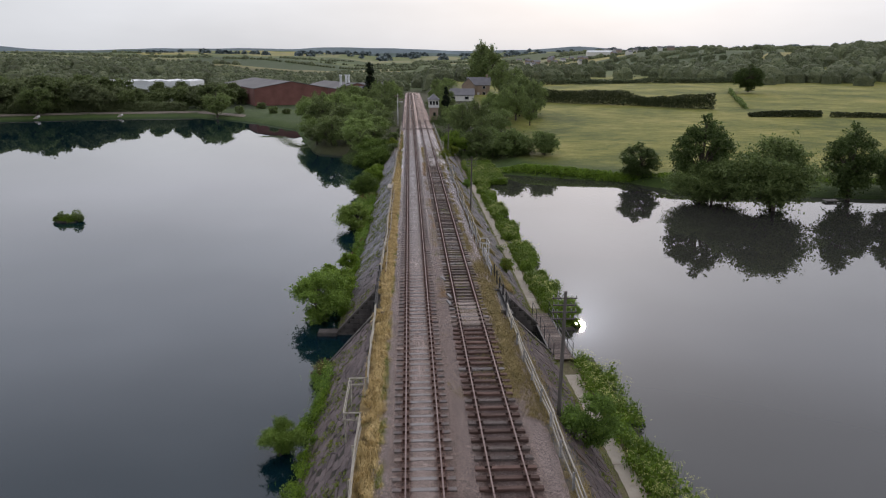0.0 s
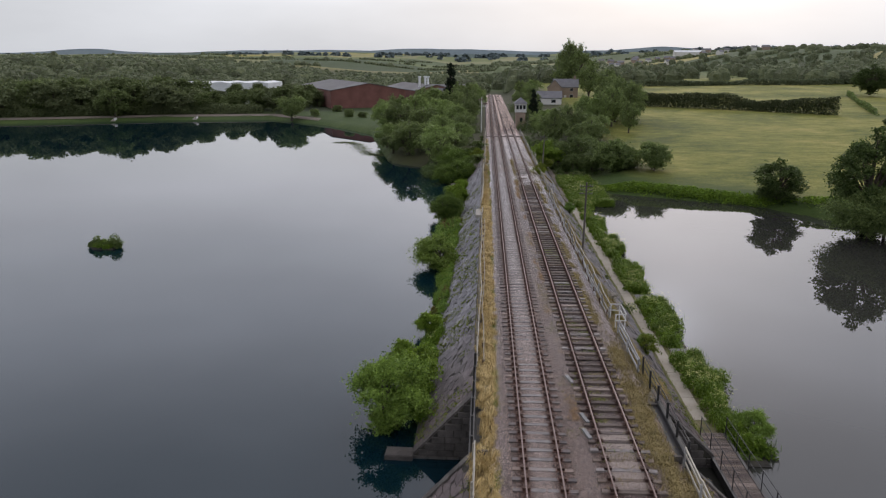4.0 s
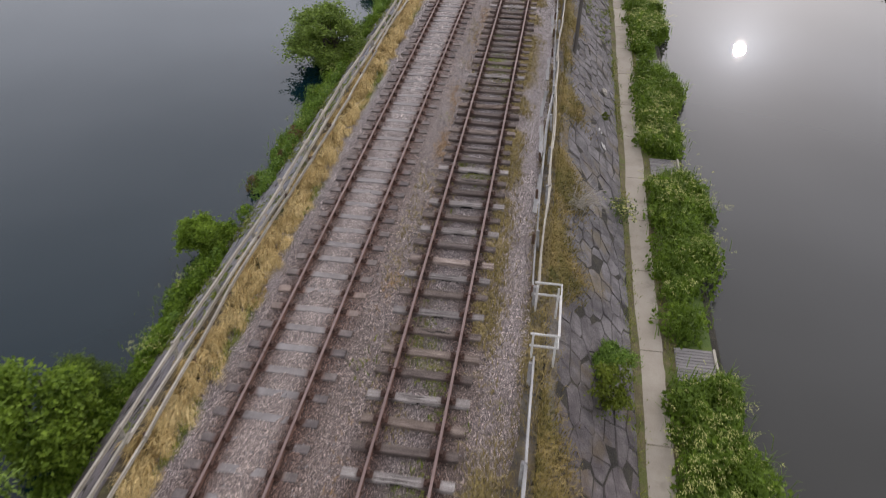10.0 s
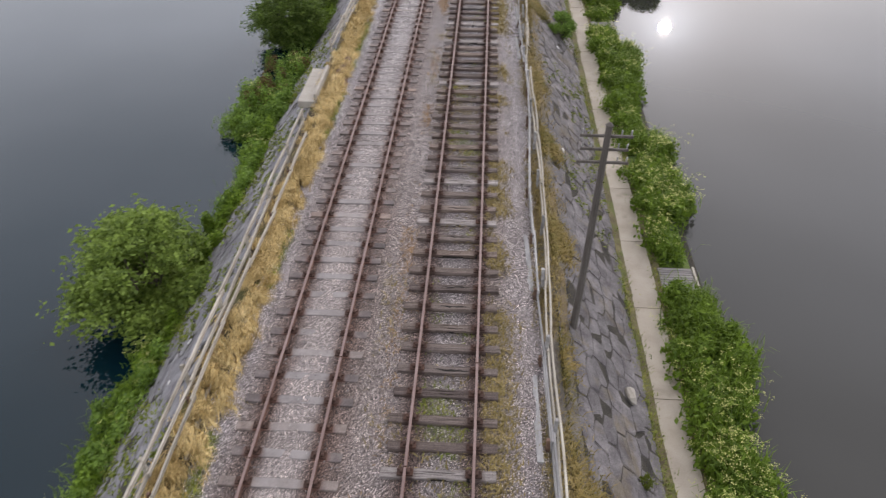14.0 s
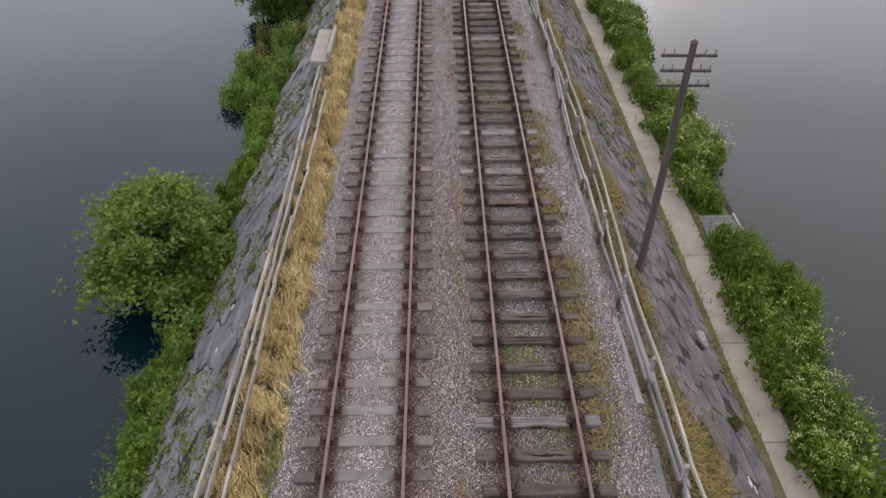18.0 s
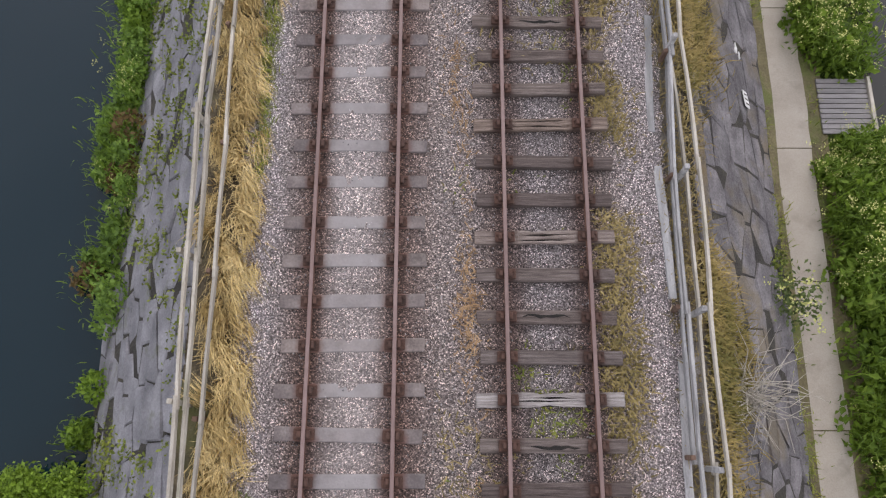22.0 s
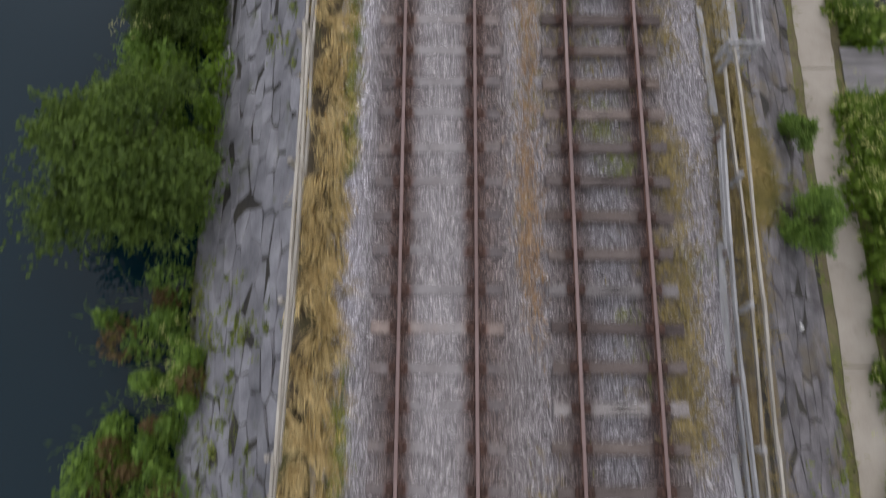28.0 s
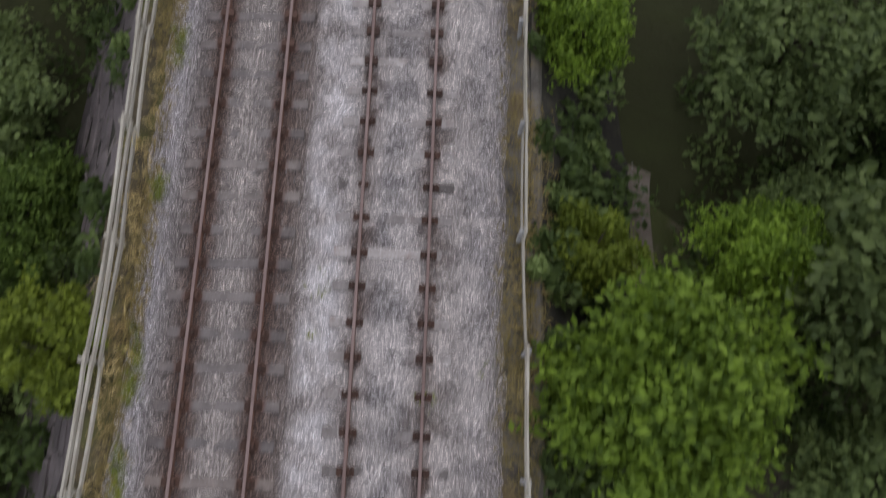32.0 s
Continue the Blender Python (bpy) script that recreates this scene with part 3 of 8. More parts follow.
M_LITTER = surface("shaded_leaf_litter", [(0.3, (0.05, 0.043, 0.026)), (0.5, (0.10, 0.085, 0.055)), (0.72, (0.17, 0.145, 0.10))], 1.4, 16, 0.95, 0.9, 0.06, stain=((0.065, 0.078, 0.020), 0.8, 0.38, 0.9))
M_PATH_EDGE = surface("mossy_path_edge", [(0.3, (0.06, 0.05, 0.03)), (0.5, (0.13, 0.11, 0.055)), (0.72, (0.20, 0.17, 0.085))], 1.8, 18, 0.95, 0.8, 0.04, stain=((0.09, 0.115, 0.025), 1.1, 0.5, 0.7))
M_SLEEPER_PALE = surface("whitened_old_sleeper", [(0.3, (0.13, 0.115, 0.11)), (0.5, (0.25, 0.23, 0.223)), (0.72, (0.42, 0.40, 0.395))], 2.5, 20, 0.9, 0.6, 0.012, stain=((0.16, 0.10, 0.08), 1.8, 0.6, 0.5), tones=[(0.0, (0.42, 0.39, 0.38)), (0.4, (0.7, 0.66, 0.65)), (0.7, (1.0, 0.96, 0.95)), (1.0, (1.4, 1.35, 1.33))])
M_SLEEPER_RUSTY = surface("rust_soaked_sleeper", [(0.3, (0.045, 0.024, 0.018)), (0.5, (0.10, 0.055, 0.043)), (0.72, (0.19, 0.125, 0.105))], 2.5, 20, 0.9, 0.6, 0.012, vary=0.35, stretch=(0.5, 5, 3))
M_BANK_GREEN = surface("lush_bank_turf", [(0.3, (0.035, 0.06, 0.012)), (0.5, (0.07, 0.115, 0.022)), (0.72, (0.13, 0.17, 0.04))], 1.2, 12, 0.95, 0.8, 0.05)
# ---------------------------------------------------------------- builders
RNG = np.random.default_rng(7)
TOP_L, TOE_L = (-3.0, -0.45), (-6.2, -3.95)      # x, z of the water-side pitching
TOP_R, TOE_R = (6.5, -0.72), (9.4, -3.5)
GAP0, GAP1 = 43.2, 48.7                          # channel under the bridge
Y0, Y1 = -70.0, 430.0
WATER_Z = -4.0
TRACK2 = 3.47


def np_mesh(name, verts, faces, *mats):
    me = bpy.data.meshes.new(name)
    me.from_pydata(np.asarray(verts, float), [], np.asarray(faces) if not isinstance(faces, list) else faces)
    for mt in mats:
        me.materials.append(mt)
    return me


def bm_mesh(name, bm, *mats):
    me = bpy.data.meshes.new(name)
    bm.to_mesh(me)
    bm.free()
    for mt in mats:
        me.materials.append(mt)
    return me


def child(name, me, parent, m=None, label=""):
    ob = new(name, me)
    ob.parent = parent
    if m is not None:
        ob.matrix_local = m
    return tagged(ob, label)


def part(name, bm, material, parent, label="", m=None):
    return child(name, bm_mesh(name, bm, material), parent, m, label)


def box_bm(sx, sy, sz, bevel=0.0, bm=None, at=(0, 0, 0), rot=None, wob=0.0):
    b2 = bmesh.new()
    bmesh.ops.create_cube(b2, size=1)
    for v in b2.verts:
        v.co = Vector((v.co.x * sx, v.co.y * sy, v.co.z * sz))
    if bevel:
        bmesh.ops.bevel(b2, geom=list(b2.edges), offset=bevel, segments=1, affect="EDGES")
    for v in b2.verts:
        if wob:
            v.co += Vector((random.uniform(-wob, wob), random.uniform(-wob, wob), random.uniform(-wob, wob)))
        if rot is not None:
            v.co = rot @ v.co
        v.co += Vector(at)
    if bm is None:
        return b2
    tmp = bpy.data.meshes.new("tmp")
    b2.to_mesh(tmp)
    b2.free()
    bm.from_mesh(tmp)
    bpy.data.meshes.remove(tmp)
    return bm


def tube_bm(points, radii, sides=8, bm=None):
    bm = bm or bmesh.new()
    rings = []
    for i, (p, r) in enumerate(zip(points, radii)):
        p = Vector(p)
        a = Vector(points[max(i - 1, 0)])
        b = Vector(points[min(i + 1, len(points) - 1)])
        d = (b - a).normalized()
        u = d.cross(Vector((0.3, 1, 0.1))).normalized()
        w = d.cross(u)
        rings.append([bm.verts.new(p + (u * math.cos(k * 2 * math.pi / sides) + w * math.sin(k * 2 * math.pi / sides)) * r) for k in range(sides)])
    for a, b in zip(rings, rings[1:]):
        for k in range(sides):
            bm.faces.new((a[k], a[(k + 1) % sides], b[(k + 1) % sides], b[k]))
    bm.faces.new(rings[0][::-1])
    bm.faces.new(rings[-1])
    return bm


def empty(name, m=None, label="", category="", group="", kind=""):
    ob = new(name)
    if m is not None:
        ob.matrix_world = m
    return tagged(ob, label, category, group, kind)


def leaf_quads(centres, size, rng, flat=0.0, droop=0.0, aspect=1.7):
    """Pointed leaves (a bent quad each) at the given places, turned at random."""
    n = len(centres)
    up = rng.normal(size=(n, 3)) * (1 - 0.8 * flat) + np.array([0, -0.15, 0.85])
    up /= np.linalg.norm(up, axis=1)[:, None]
    d = np.cross(up, rng.normal(size=(n, 3)))
    d[:, 2] -= droop
    d /= np.linalg.norm(d, axis=1)[:, None]
    s = np.cross(up, d)
    s /= np.linalg.norm(s, axis=1)[:, None] + 1e-9
    sz = (size * rng.uniform(0.6, 1.35, n))[:, None]
    a = centres - d * sz * aspect / 2
    b = centres + s * sz * 0.5 + up * sz * 0.12
    c = centres + d * sz * aspect / 2
    e = centres - s * sz * 0.5 + up * sz * 0.12
    v = np.stack([a, b, c, e], 1).reshape(-1, 3)
    return v, np.arange(4 * n).reshape(n, 4)


def blades(base, length, width, rng, lean=0.5, curve=0.35, wind=(0, 0)):
    """Grass blades: a bent strip of two quads' worth of triangles each."""
    n = len(base)
    ang = rng.uniform(0, 2 * math.pi, n)
    L = (length * rng.uniform(0.5, 1.3, n))[:, None]
    out = np.stack([np.cos(ang), np.sin(ang), 0 * ang], 1) * (lean * rng.uniform(0.1, 1.2, n))[:, None] + np.array([wind[0], wind[1], 0])
    side = np.stack([-np.sin(ang), np.cos(ang), 0 * ang], 1) * (width * rng.uniform(0.7, 1.3, n))[:, None]
    mid = base + (out * 0.4 + np.array([0, 0, 0.62])) * L
    tip = base + (out * (1 + curve) + np.array([0, 0, 0.95 - curve * 0.5])) * L
    v = np.stack([base - side, base + side, mid + side * 0.8, mid - side * 0.8, tip], 1).reshape(-1, 3)
    i = np.arange(n)[:, None] * 5
    f = np.concatenate([i + np.array([[0, 1, 2]]), i + np.array([[0, 2, 3]]), i + np.array([[3, 2, 4]])])
    return v, f


def smooth_noise(x, y, seed=0, octaves=3, scale=1.0):
    r = np.random.default_rng(seed)
    out, amp = np.zeros(np.broadcast(x, y).shape), 1.0
    for o in range(octaves):
        for _ in range(4):
            k = r.normal(size=2) * scale * 2 ** o
            out = out + amp * np.sin(k[0] * x + k[1] * y + r.uniform(0, 6.28)) / 4
        amp *= 0.5
    return out


def shore_l(x):
    return np.interp(x, [-900, -400, -170, -127, -86, -57, -37, -23, -15, -11, -8, -6], [190, 225, 262, 279, 286, 258, 227, 164, 157, 146, 138, 132])


def shore_r(x):
    return np.interp(x, [12, 15, 27, 37, 42, 44, 52, 60, 71, 150, 400, 900], [133, 130, 124, 119, 112, 107, 104, 104, 101, 95, 70, 30])


def land(x, y):
    """Height of the ground away from the causeway."""
    x, y = np.asarray(x, float), np.asarray(y, float)
    dl, dr = y - shore_l(x), y - shore_r(x)
    left = -4.6 + 1.9 * np.clip((dl + 1.5) / 7, 0, 1) + 0.9 * np.clip((dl - 6) / 14, 0, 1) + 0.5 * np.clip(dl - 40, 0, 200) / 100
    right = -4.7 + 2.0 * np.clip((dr + 1.0) / 5, 0, 1) + 0.026 * np.clip(dr - 5, 0, 330) + 0.35 * smooth_noise(x, y, 3, 3, 0.03) * np.clip(dr / 30, 0, 1)
    z = np.where(x < 1.7, left, right)
    bed_l, bed_r = dl < -1.5, dr < -1.0
    z = np.where(np.where(x < 1.7, bed_l, bed_r), -6.0, z)
    near = np.clip((16 - np.abs(x - 1.7)) / 8, 0, 1) * np.clip((y - 158) / 22, 0, 1)
    z = z * (1 - near) - 0.75 * near
    low = np.clip((20 - np.abs(x - 1.7)) / 5, 0, 1) * np.clip((172 - y) / 16, 0, 1)
    z = z * (1 - low) + np.minimum(z, -3.92) * low
    far = np.clip(y - 480, 0, 5000)
    hill = far / 3000 * (40 + 16 * smooth_noise(x, y, 5, 2, 0.0016) + 8 * smooth_noise(x, y, 9, 3, 0.004)) + 5.5 * smooth_noise(x, y, 11, 2, 0.006) * np.clip(far / 500, 0, 1)
    hill += np.clip((x - 250) / 500, 0, 1) * np.clip((y - 250) / 500, 0, 1) * 8 + np.clip((-x - 300) / 600, 0, 1) * np.clip((y - 300) / 500, 0, 1) * 12
    hill += np.clip((-x - 110) / 160, 0, 1) * np.clip((y - 345) / 190, 0, 1) * 13 + np.clip((x - 235) / 150, 0, 1) * np.clip((y - 385) / 130, 0, 1) * 17
    back = np.clip((-150 - y) / 30, 0, 1)
    return np.where(y < -150, -4.6 + 3.5 * back, z + hill)


# ---------------------------------------------------------------- ground, water
def build_ground():
    xs = np.unique(np.concatenate([np.linspace(-4600, -600, 34), np.linspace(-600, -100, 52), np.linspace(-100, 130, 140), np.linspace(130, 600, 52), np.linspace(600, 4600, 34)]))
    ys = np.unique(np.concatenate([np.linspace(-2500, -300, 10), np.linspace(-300, 80, 24), np.linspace(80, 310, 150), np.linspace(310, 700, 50), np.linspace(700, 4700, 60)]))
    X, Y = np.meshgrid(xs, ys, indexing="ij")
    Z = land(X, Y)
    nx, ny = X.shape
    idx = np.arange(nx * ny).reshape(nx, ny)
    f = np.stack([idx[:-1, :-1], idx[1:, :-1], idx[1:, 1:], idx[:-1, 1:]], -1).reshape(-1, 4)
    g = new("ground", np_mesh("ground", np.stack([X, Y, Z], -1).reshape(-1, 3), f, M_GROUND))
    for p in g.data.polygons:
        p.use_smooth = True
    tagged(g, "rolling green meadow and farmland reaching the hills", "ground", kind="structure")
    w = new("water", np_mesh("water", [(-1500, -290, WATER_Z), (1500, -290, WATER_Z), (1500, 420, WATER_Z), (-1500, 420, WATER_Z)], [(0, 1, 2, 3)], M_WATER))
    tagged(w, "calm grey lake water mirroring the cloudy sky", "water", kind="structure")


build_ground()


# ---------------------------------------------------------------- causeway
def prism(name, profile, ya, yb, material, parent, label="", step=2.0, wob=0.0):
    n = max(2, int((yb - ya) / step) + 1)
    ys = np.linspace(ya, yb, n)
    k = len(profile)
    prof = np.array(profile, float)
    v = np.zeros((n, k, 3))
    v[:, :, 0], v[:, :, 2], v[:, :, 1] = prof[None, :, 0], prof[None, :, 1], ys[:, None]
    if wob:
        v[:, :, 0] += wob * smooth_noise(ys[:, None], np.arange(k)[None, :] * 3.1, 21, 3, 0.5)
    i = np.arange(n * k).reshape(n, k)
    f = [tuple(q) for q in np.stack([i[:-1, :-1], i[1:, :-1], i[1:, 1:], i[:-1, 1:]], -1).reshape(-1, 4)]
    f += [tuple(int(q) for q in i[0]), tuple(int(q) for q in i[-1][::-1])]
    return child(name, np_mesh(name, v.reshape(-1, 3), f, material), parent, None, label)


causeway = empty("causeway_embankment", None, "stone-pitched railway embankment crossing between two lakes", "embankment", kind="structure")
BODY = [(-6.6, -6.5), (-6.4, -4.2), TOE_L, TOP_L, (-2.9, -0.5), (-1.6, -0.6), (5.0, -0.6), (5.75, -0.62), TOP_R, TOE_R, (9.5, -3.9), (12.4, -3.95), (13.0, -4.5), (13.3, -6.5)]
BODY_FAR = [(-6.6, -6.5), (-6.4, -4.2), TOE_L, TOP_L, (-2.9, -0.5), (-1.6, -0.6), (5.0, -0.6), (5.75, -0.62), TOP_R, TOE_R, (9.9, -3.7), (11.0, -3.8), (14.5, -4.1), (15.0, -6.5)]
prism("bank_body", BODY, Y0, GAP0, M_SOIL, causeway, "dark earth core of the bank")
prism("bank_body", BODY, GAP1, 132, M_SOIL, causeway, "dark earth core of the bank")
prism("bank_body", BODY_FAR, 132.01, 190, M_SOIL, causeway, "dark earth core of the bank")
prism("bank_body", [(-6, -3), (-4.0, -0.9), (-1.6, -0.6), (5.0, -0.6), (7.0, -0.9), (9, -3)], 190.01, Y1, M_SOIL, causeway, "dark earth core of the bank")


for ya, yb, xa, xb in ((Y0, GAP0 - 0.6, 10.2, 12.5), (GAP1 + 0.6, 119.2, 10.2, 12.5), (119.22, 131.9, 9.42, 12.5), (131.92, 143.0, 9.42, 15.2), (143.02, 175.0, 9.0, 17.0)):
    wood = ya > 143
    prism("waterside_turf", [(xa, -3.95), (xa + .06, -3.66 if xa < 10 else -3.80), (10.3, -3.69 if xa < 10 else -3.79), (10.9, -3.74 if xa < 10 else -3.78), (xb - .6, -3.84), (xb, -4.05), (xb + .1, -4.6)], ya, yb, M_LITTER if wood else (M_BANK_GREEN if ya < 119 else M_PATH_EDGE), causeway, "shaded earth and leaf litter under the trees" if wood else "green turf strip beside the footpath")


for ya, yb in ((Y0, GAP0), (GAP1, 200.0)):
    prism("verge", [(-3.06, -0.62), (-3.04, -0.43), (-2.6, -0.455), (-1.7, -0.47), (-1.65, -0.7)], ya, yb, M_VERGE_STRAW if yb < 50 else M_VERGE_DARK, causeway, "dry earth verge under the fence", 1.0, 0.05)
    prism("verge", [(5.7, -0.75), (5.75, -0.58), (6.2, -0.62), (6.7, -0.80), (6.85, -1.0)], ya, yb, M_VERGE, causeway, "dry earth verge under the fence", 1.0, 0.06)
for ya, yb in ((Y0, GAP0 - 0.6), (GAP1 + 0.6, 119.2)):
    prism("path_verge", [(9.1, -3.9), (9.12, -3.34), (9.45, -3.60), (9.75, -3.675), (10.95, -3.69), (11.05, -4.0)], ya, yb, M_PATH_EDGE, causeway, "mossy brown earth along the footpath", 0.8, 0.07)


prism("path_verge", [(9.1, -3.9), (9.12, -3.34), (9.3, -3.56), (9.5, -3.68), (9.55, -3.95)], 119.22, 144.5, M_PATH_EDGE, causeway, "rough grass at the foot of the slope", 0.8, 0.08)


def ballast_height(x, y):
    """Top of the stone bed: level with the sleepers on the first track, low between the bare sleepers of the second."""
    z = np.interp(x, [-2.35, -1.95, -1.4, -1.2, -0.6, 0.0, 0.6, 1.2, 1.7, 2.1, 2.5, 3.0, 3.47, 4.0, 4.5, 4.9, 5.5, 6.1],
                  [-0.49, -0.41, -0.22, -0.19, -0.165, -0.14, -0.165, -0.19, -0.21, -0.25, -0.285, -0.285, -0.28, -0.285, -0.285, -0.31, -0.40, -0.66])
    fresh = np.clip((y - 112.8) / 2, 0, 1) * np.clip((x - 2.0) / 0.6, 0, 1) * np.clip((5.2 - x) / 0.4, 0, 1)
    z = z + 0.10 * np.clip((y - 40.2) / .6, 0, 1) * np.clip((45.6 - y) / .6, 0, 1) * np.clip((x - 2.3) / .4, 0, 1) * np.clip((4.7 - x) / .4, 0, 1)
    z = z + 0.115 * fresh * np.clip(0.85 + 0.5 * smooth_noise(x, y, 31, 2, 1.6), 0, 1)
    z = z + fresh * (0.028 * np.clip((y - 134) / 6, 0, 1) + 0.02 * np.clip((y - 139) / 4, 0, 1))
    return z + 0.016 * smooth_noise(x, y, 33, 4, 2.2) + 0.02 * smooth_noise(x, y, 35, 3, 0.5)


def clump_bits(at, s):
    """Small broken stones of size s at the given places."""
    n = len(at)
    base = np.array([(1, 0, -.4), (-.5, .87, -.4), (-.5, -.87, -.4), (.4, .3, .7), (-.45, .2, .6), (0, -.5, .65)])
    v = base[None] * s[:, None, None] * RNG.uniform(0.6, 1.4, (n, 6, 1))
    a = RNG.uniform(0, 6.28, n)
    c, sn = np.cos(a)[:, None], np.sin(a)[:, None]
    v = np.stack([v[:, :, 0] * c - v[:, :, 1] * sn, v[:, :, 0] * sn + v[:, :, 1] * c, v[:, :, 2]], -1) + at[:, None, :]
    tri = np.array([(0, 1, 4), (0, 4, 3), (1, 2, 4), (2, 5, 4), (2, 0, 5), (0, 3, 5), (3, 4, 5)])
    return v.reshape(-1, 3), (np.arange(n)[:, None, None] * 6 + tri[None]).reshape(-1, 3)


def build_ballast():
    xs = np.unique(np.concatenate([np.linspace(-2.35, 6.1, 71)]))
    ys = np.concatenate([np.arange(Y0, 36, 1.0), np.arange(36, 170, 0.16), np.arange(170, Y1, 1.5)])
    X, Y = np.meshgrid(xs, ys, indexing="ij")
    Z = ballast_height(X, Y) + RNG.normal(0, 0.008, X.shape)
    edge = 0.06 * smooth_noise(Y, 0 * Y, 41, 3, 1.4)
    X = X + edge * (np.abs(X - 1.9) > 3.9)
    idx = np.arange(X.size).reshape(X.shape)
    f = np.stack([idx[:-1, :-1], idx[1:, :-1], idx[1:, 1:], idx[:-1, 1:]], -1).reshape(-1, 4)
    bed = new("ballast_bed", np_mesh("ballast_bed", np.stack([X, Y, Z], -1).reshape(-1, 3), f, M_BALLAST))
    tagged(bed, "pale grey crushed-stone ballast stained with rust", "ballast", kind="structure")
    # loose stones lying on the bed
    n = 44000
    y = 38 + (165 - 38) * RNG.random(n)
    x = RNG.uniform(-1.85, 5.6, n)
    z = ballast_height(x, y) + 0.008
    s = RNG.uniform(0.010, 0.026, n)
    st = new("loose_ballast_stones", np_mesh("loose_ballast_stones", *clump_bits(np.stack([x, y, z], 1), s), M_LOOSE))
    tagged(st, "loose crushed stones scattered over the ballast", "stones", kind="stuff")


M_LOOSE = surface("loose_stone", [(0.3, (0.13, 0.12, 0.12)), (0.55, (0.26, 0.245, 0.243)), (0.75, (0.42, 0.40, 0.395))], 1.0, 12, 0.85, 0.0, island=0.8)
build_ballast()


# ---------------------------------------------------------------- railway tracks
def rail_mesh(length):
    prof = [(-0.034, -0.145), (-0.034, -0.118), (-0.010, -0.105), (-0.010, -0.048), (-0.033, -0.036), (-0.035, -0.008), (-0.026, 0.0),
            (0.026, 0.0), (0.035, -0.008), (0.033, -0.036), (0.010, -0.048), (0.010, -0.105), (0.034, -0.118), (0.034, -0.145)]
    k = len(prof)
    n = max(2, int(length / 3))
    v = [(x, length * j / (n - 1), z) for j in range(n) for x, z in prof]
    f = [(j * k + i, j * k + (i + 1) % k, (j + 1) * k + (i + 1) % k, (j + 1) * k + i) for j in range(n - 1) for i in range(k)]
    f += [tuple(range(k))[::-1], tuple(range((n - 1) * k, n * k))]
    me = np_mesh("rail", v, f, M_RAIL, M_RAIL_TOP)
    for p in me.polygons:
        if p.normal.z > 0.5 and max(me.vertices[q].co.z for q in p.vertices) > -0.01:
            p.material_index = 1
    return me


def sleeper_mesh(name, mat, seed):
    """A weathered baulk: rough edges, ends cut a little out of true."""
    r = random.Random(seed)
    xs = [-1.28 + r.uniform(-.04, .04), -0.95, -0.55, -0.2, 0.2, 0.55, 0.95, 1.28 + r.uniform(-.04, .04)]
    prof = [(-0.125, -0.13), (-0.125, -0.016), (-0.108, 0.0), (0.108, 0.0), (0.125, -0.016), (0.125, -0.13)]
    v = [(x + r.uniform(-.012, .012) * (i in (0, 7)), y * r.uniform(0.93, 1.04), z + r.uniform(-.006, .006)) for i, x in enumerate(xs) for y, z in prof]
    n = len(prof)
    f = [(a * n + k, (a + 1) * n + k, (a + 1) * n + k + 1, a * n + k + 1)[::-1] for a in range(7) for k in range(n - 1)]
    f += [tuple(range(n)), tuple(range(7 * n, 8 * n))[::-1]]
    return np_mesh(name, v, f, mat)


def split_sleeper_mesh(name, mat, seed):
    """A decayed baulk: sound ends, the middle split lengthwise into ragged strips over a dark hollow."""
    r = random.Random(seed)
    bm = box_bm(2.5, 0.22, 0.07, 0, None, (0, 0, -0.095))
    for x0, x1 in ((-1.28, -0.60 + r.uniform(-.08, .08)), (0.60 + r.uniform(-.1, .1), 1.28)):
        box_bm(x1 - x0, 0.25, 0.13, 0.012, bm, ((x0 + x1) / 2, 0, -0.065))
    core = bm_mesh(name, bm, mat, M_SPLIT)
    bm = bmesh.new()
    bm.from_mesh(core)
    for k, f in enumerate(bm.faces):
        f.material_index = 1 if k < 6 else 0
    edges = [-0.125, -0.03 + r.uniform(-.03, .02), 0.045 + r.uniform(-.02, .03), 0.125]
    for a, b in zip(edges, edges[1:]):
        m, xa, xb = 9, -0.72 + r.uniform(0, .12), 0.72 - r.uniform(0, .12)
        top, low = [], []
        for q in range(m):
            x = xa + (xb - xa) * q / (m - 1)
            thin = 0.12 + 0.75 * abs(2 * q / (m - 1) - 1) * r.uniform(0.5, 1.0)
            c = (a + b) / 2 + r.uniform(-.008, .008)
            w = (b - a) / 2 * min(1, thin + r.uniform(0.3, 0.55))
            z = -0.002 - 0.02 * r.random()
            top.append((bm.verts.new((x, c - w, z)), bm.verts.new((x, c + w, z + r.uniform(-.008, .008)))))
            low.append((bm.verts.new((x, c - w, -0.1)), bm.verts.new((x, c + w, -0.1))))
        for q in range(m - 1):
            bm.faces.new((top[q][0], top[q + 1][0], top[q + 1][1], top[q][1]))
            bm.faces.new((low[q][0], low[q + 1][0], top[q + 1][0], top[q][0]))
            bm.faces.new((top[q][1], top[q + 1][1], low[q + 1][1], low[q][1]))
        bm.faces.new((low[0][0], top[0][0], top[0][1], low[0][1]))
        bm.faces.new((low[-1][0], low[-1][1], top[-1][1], top[-1][0]))
    bm.to_mesh(core)
    bm.free()
    return core


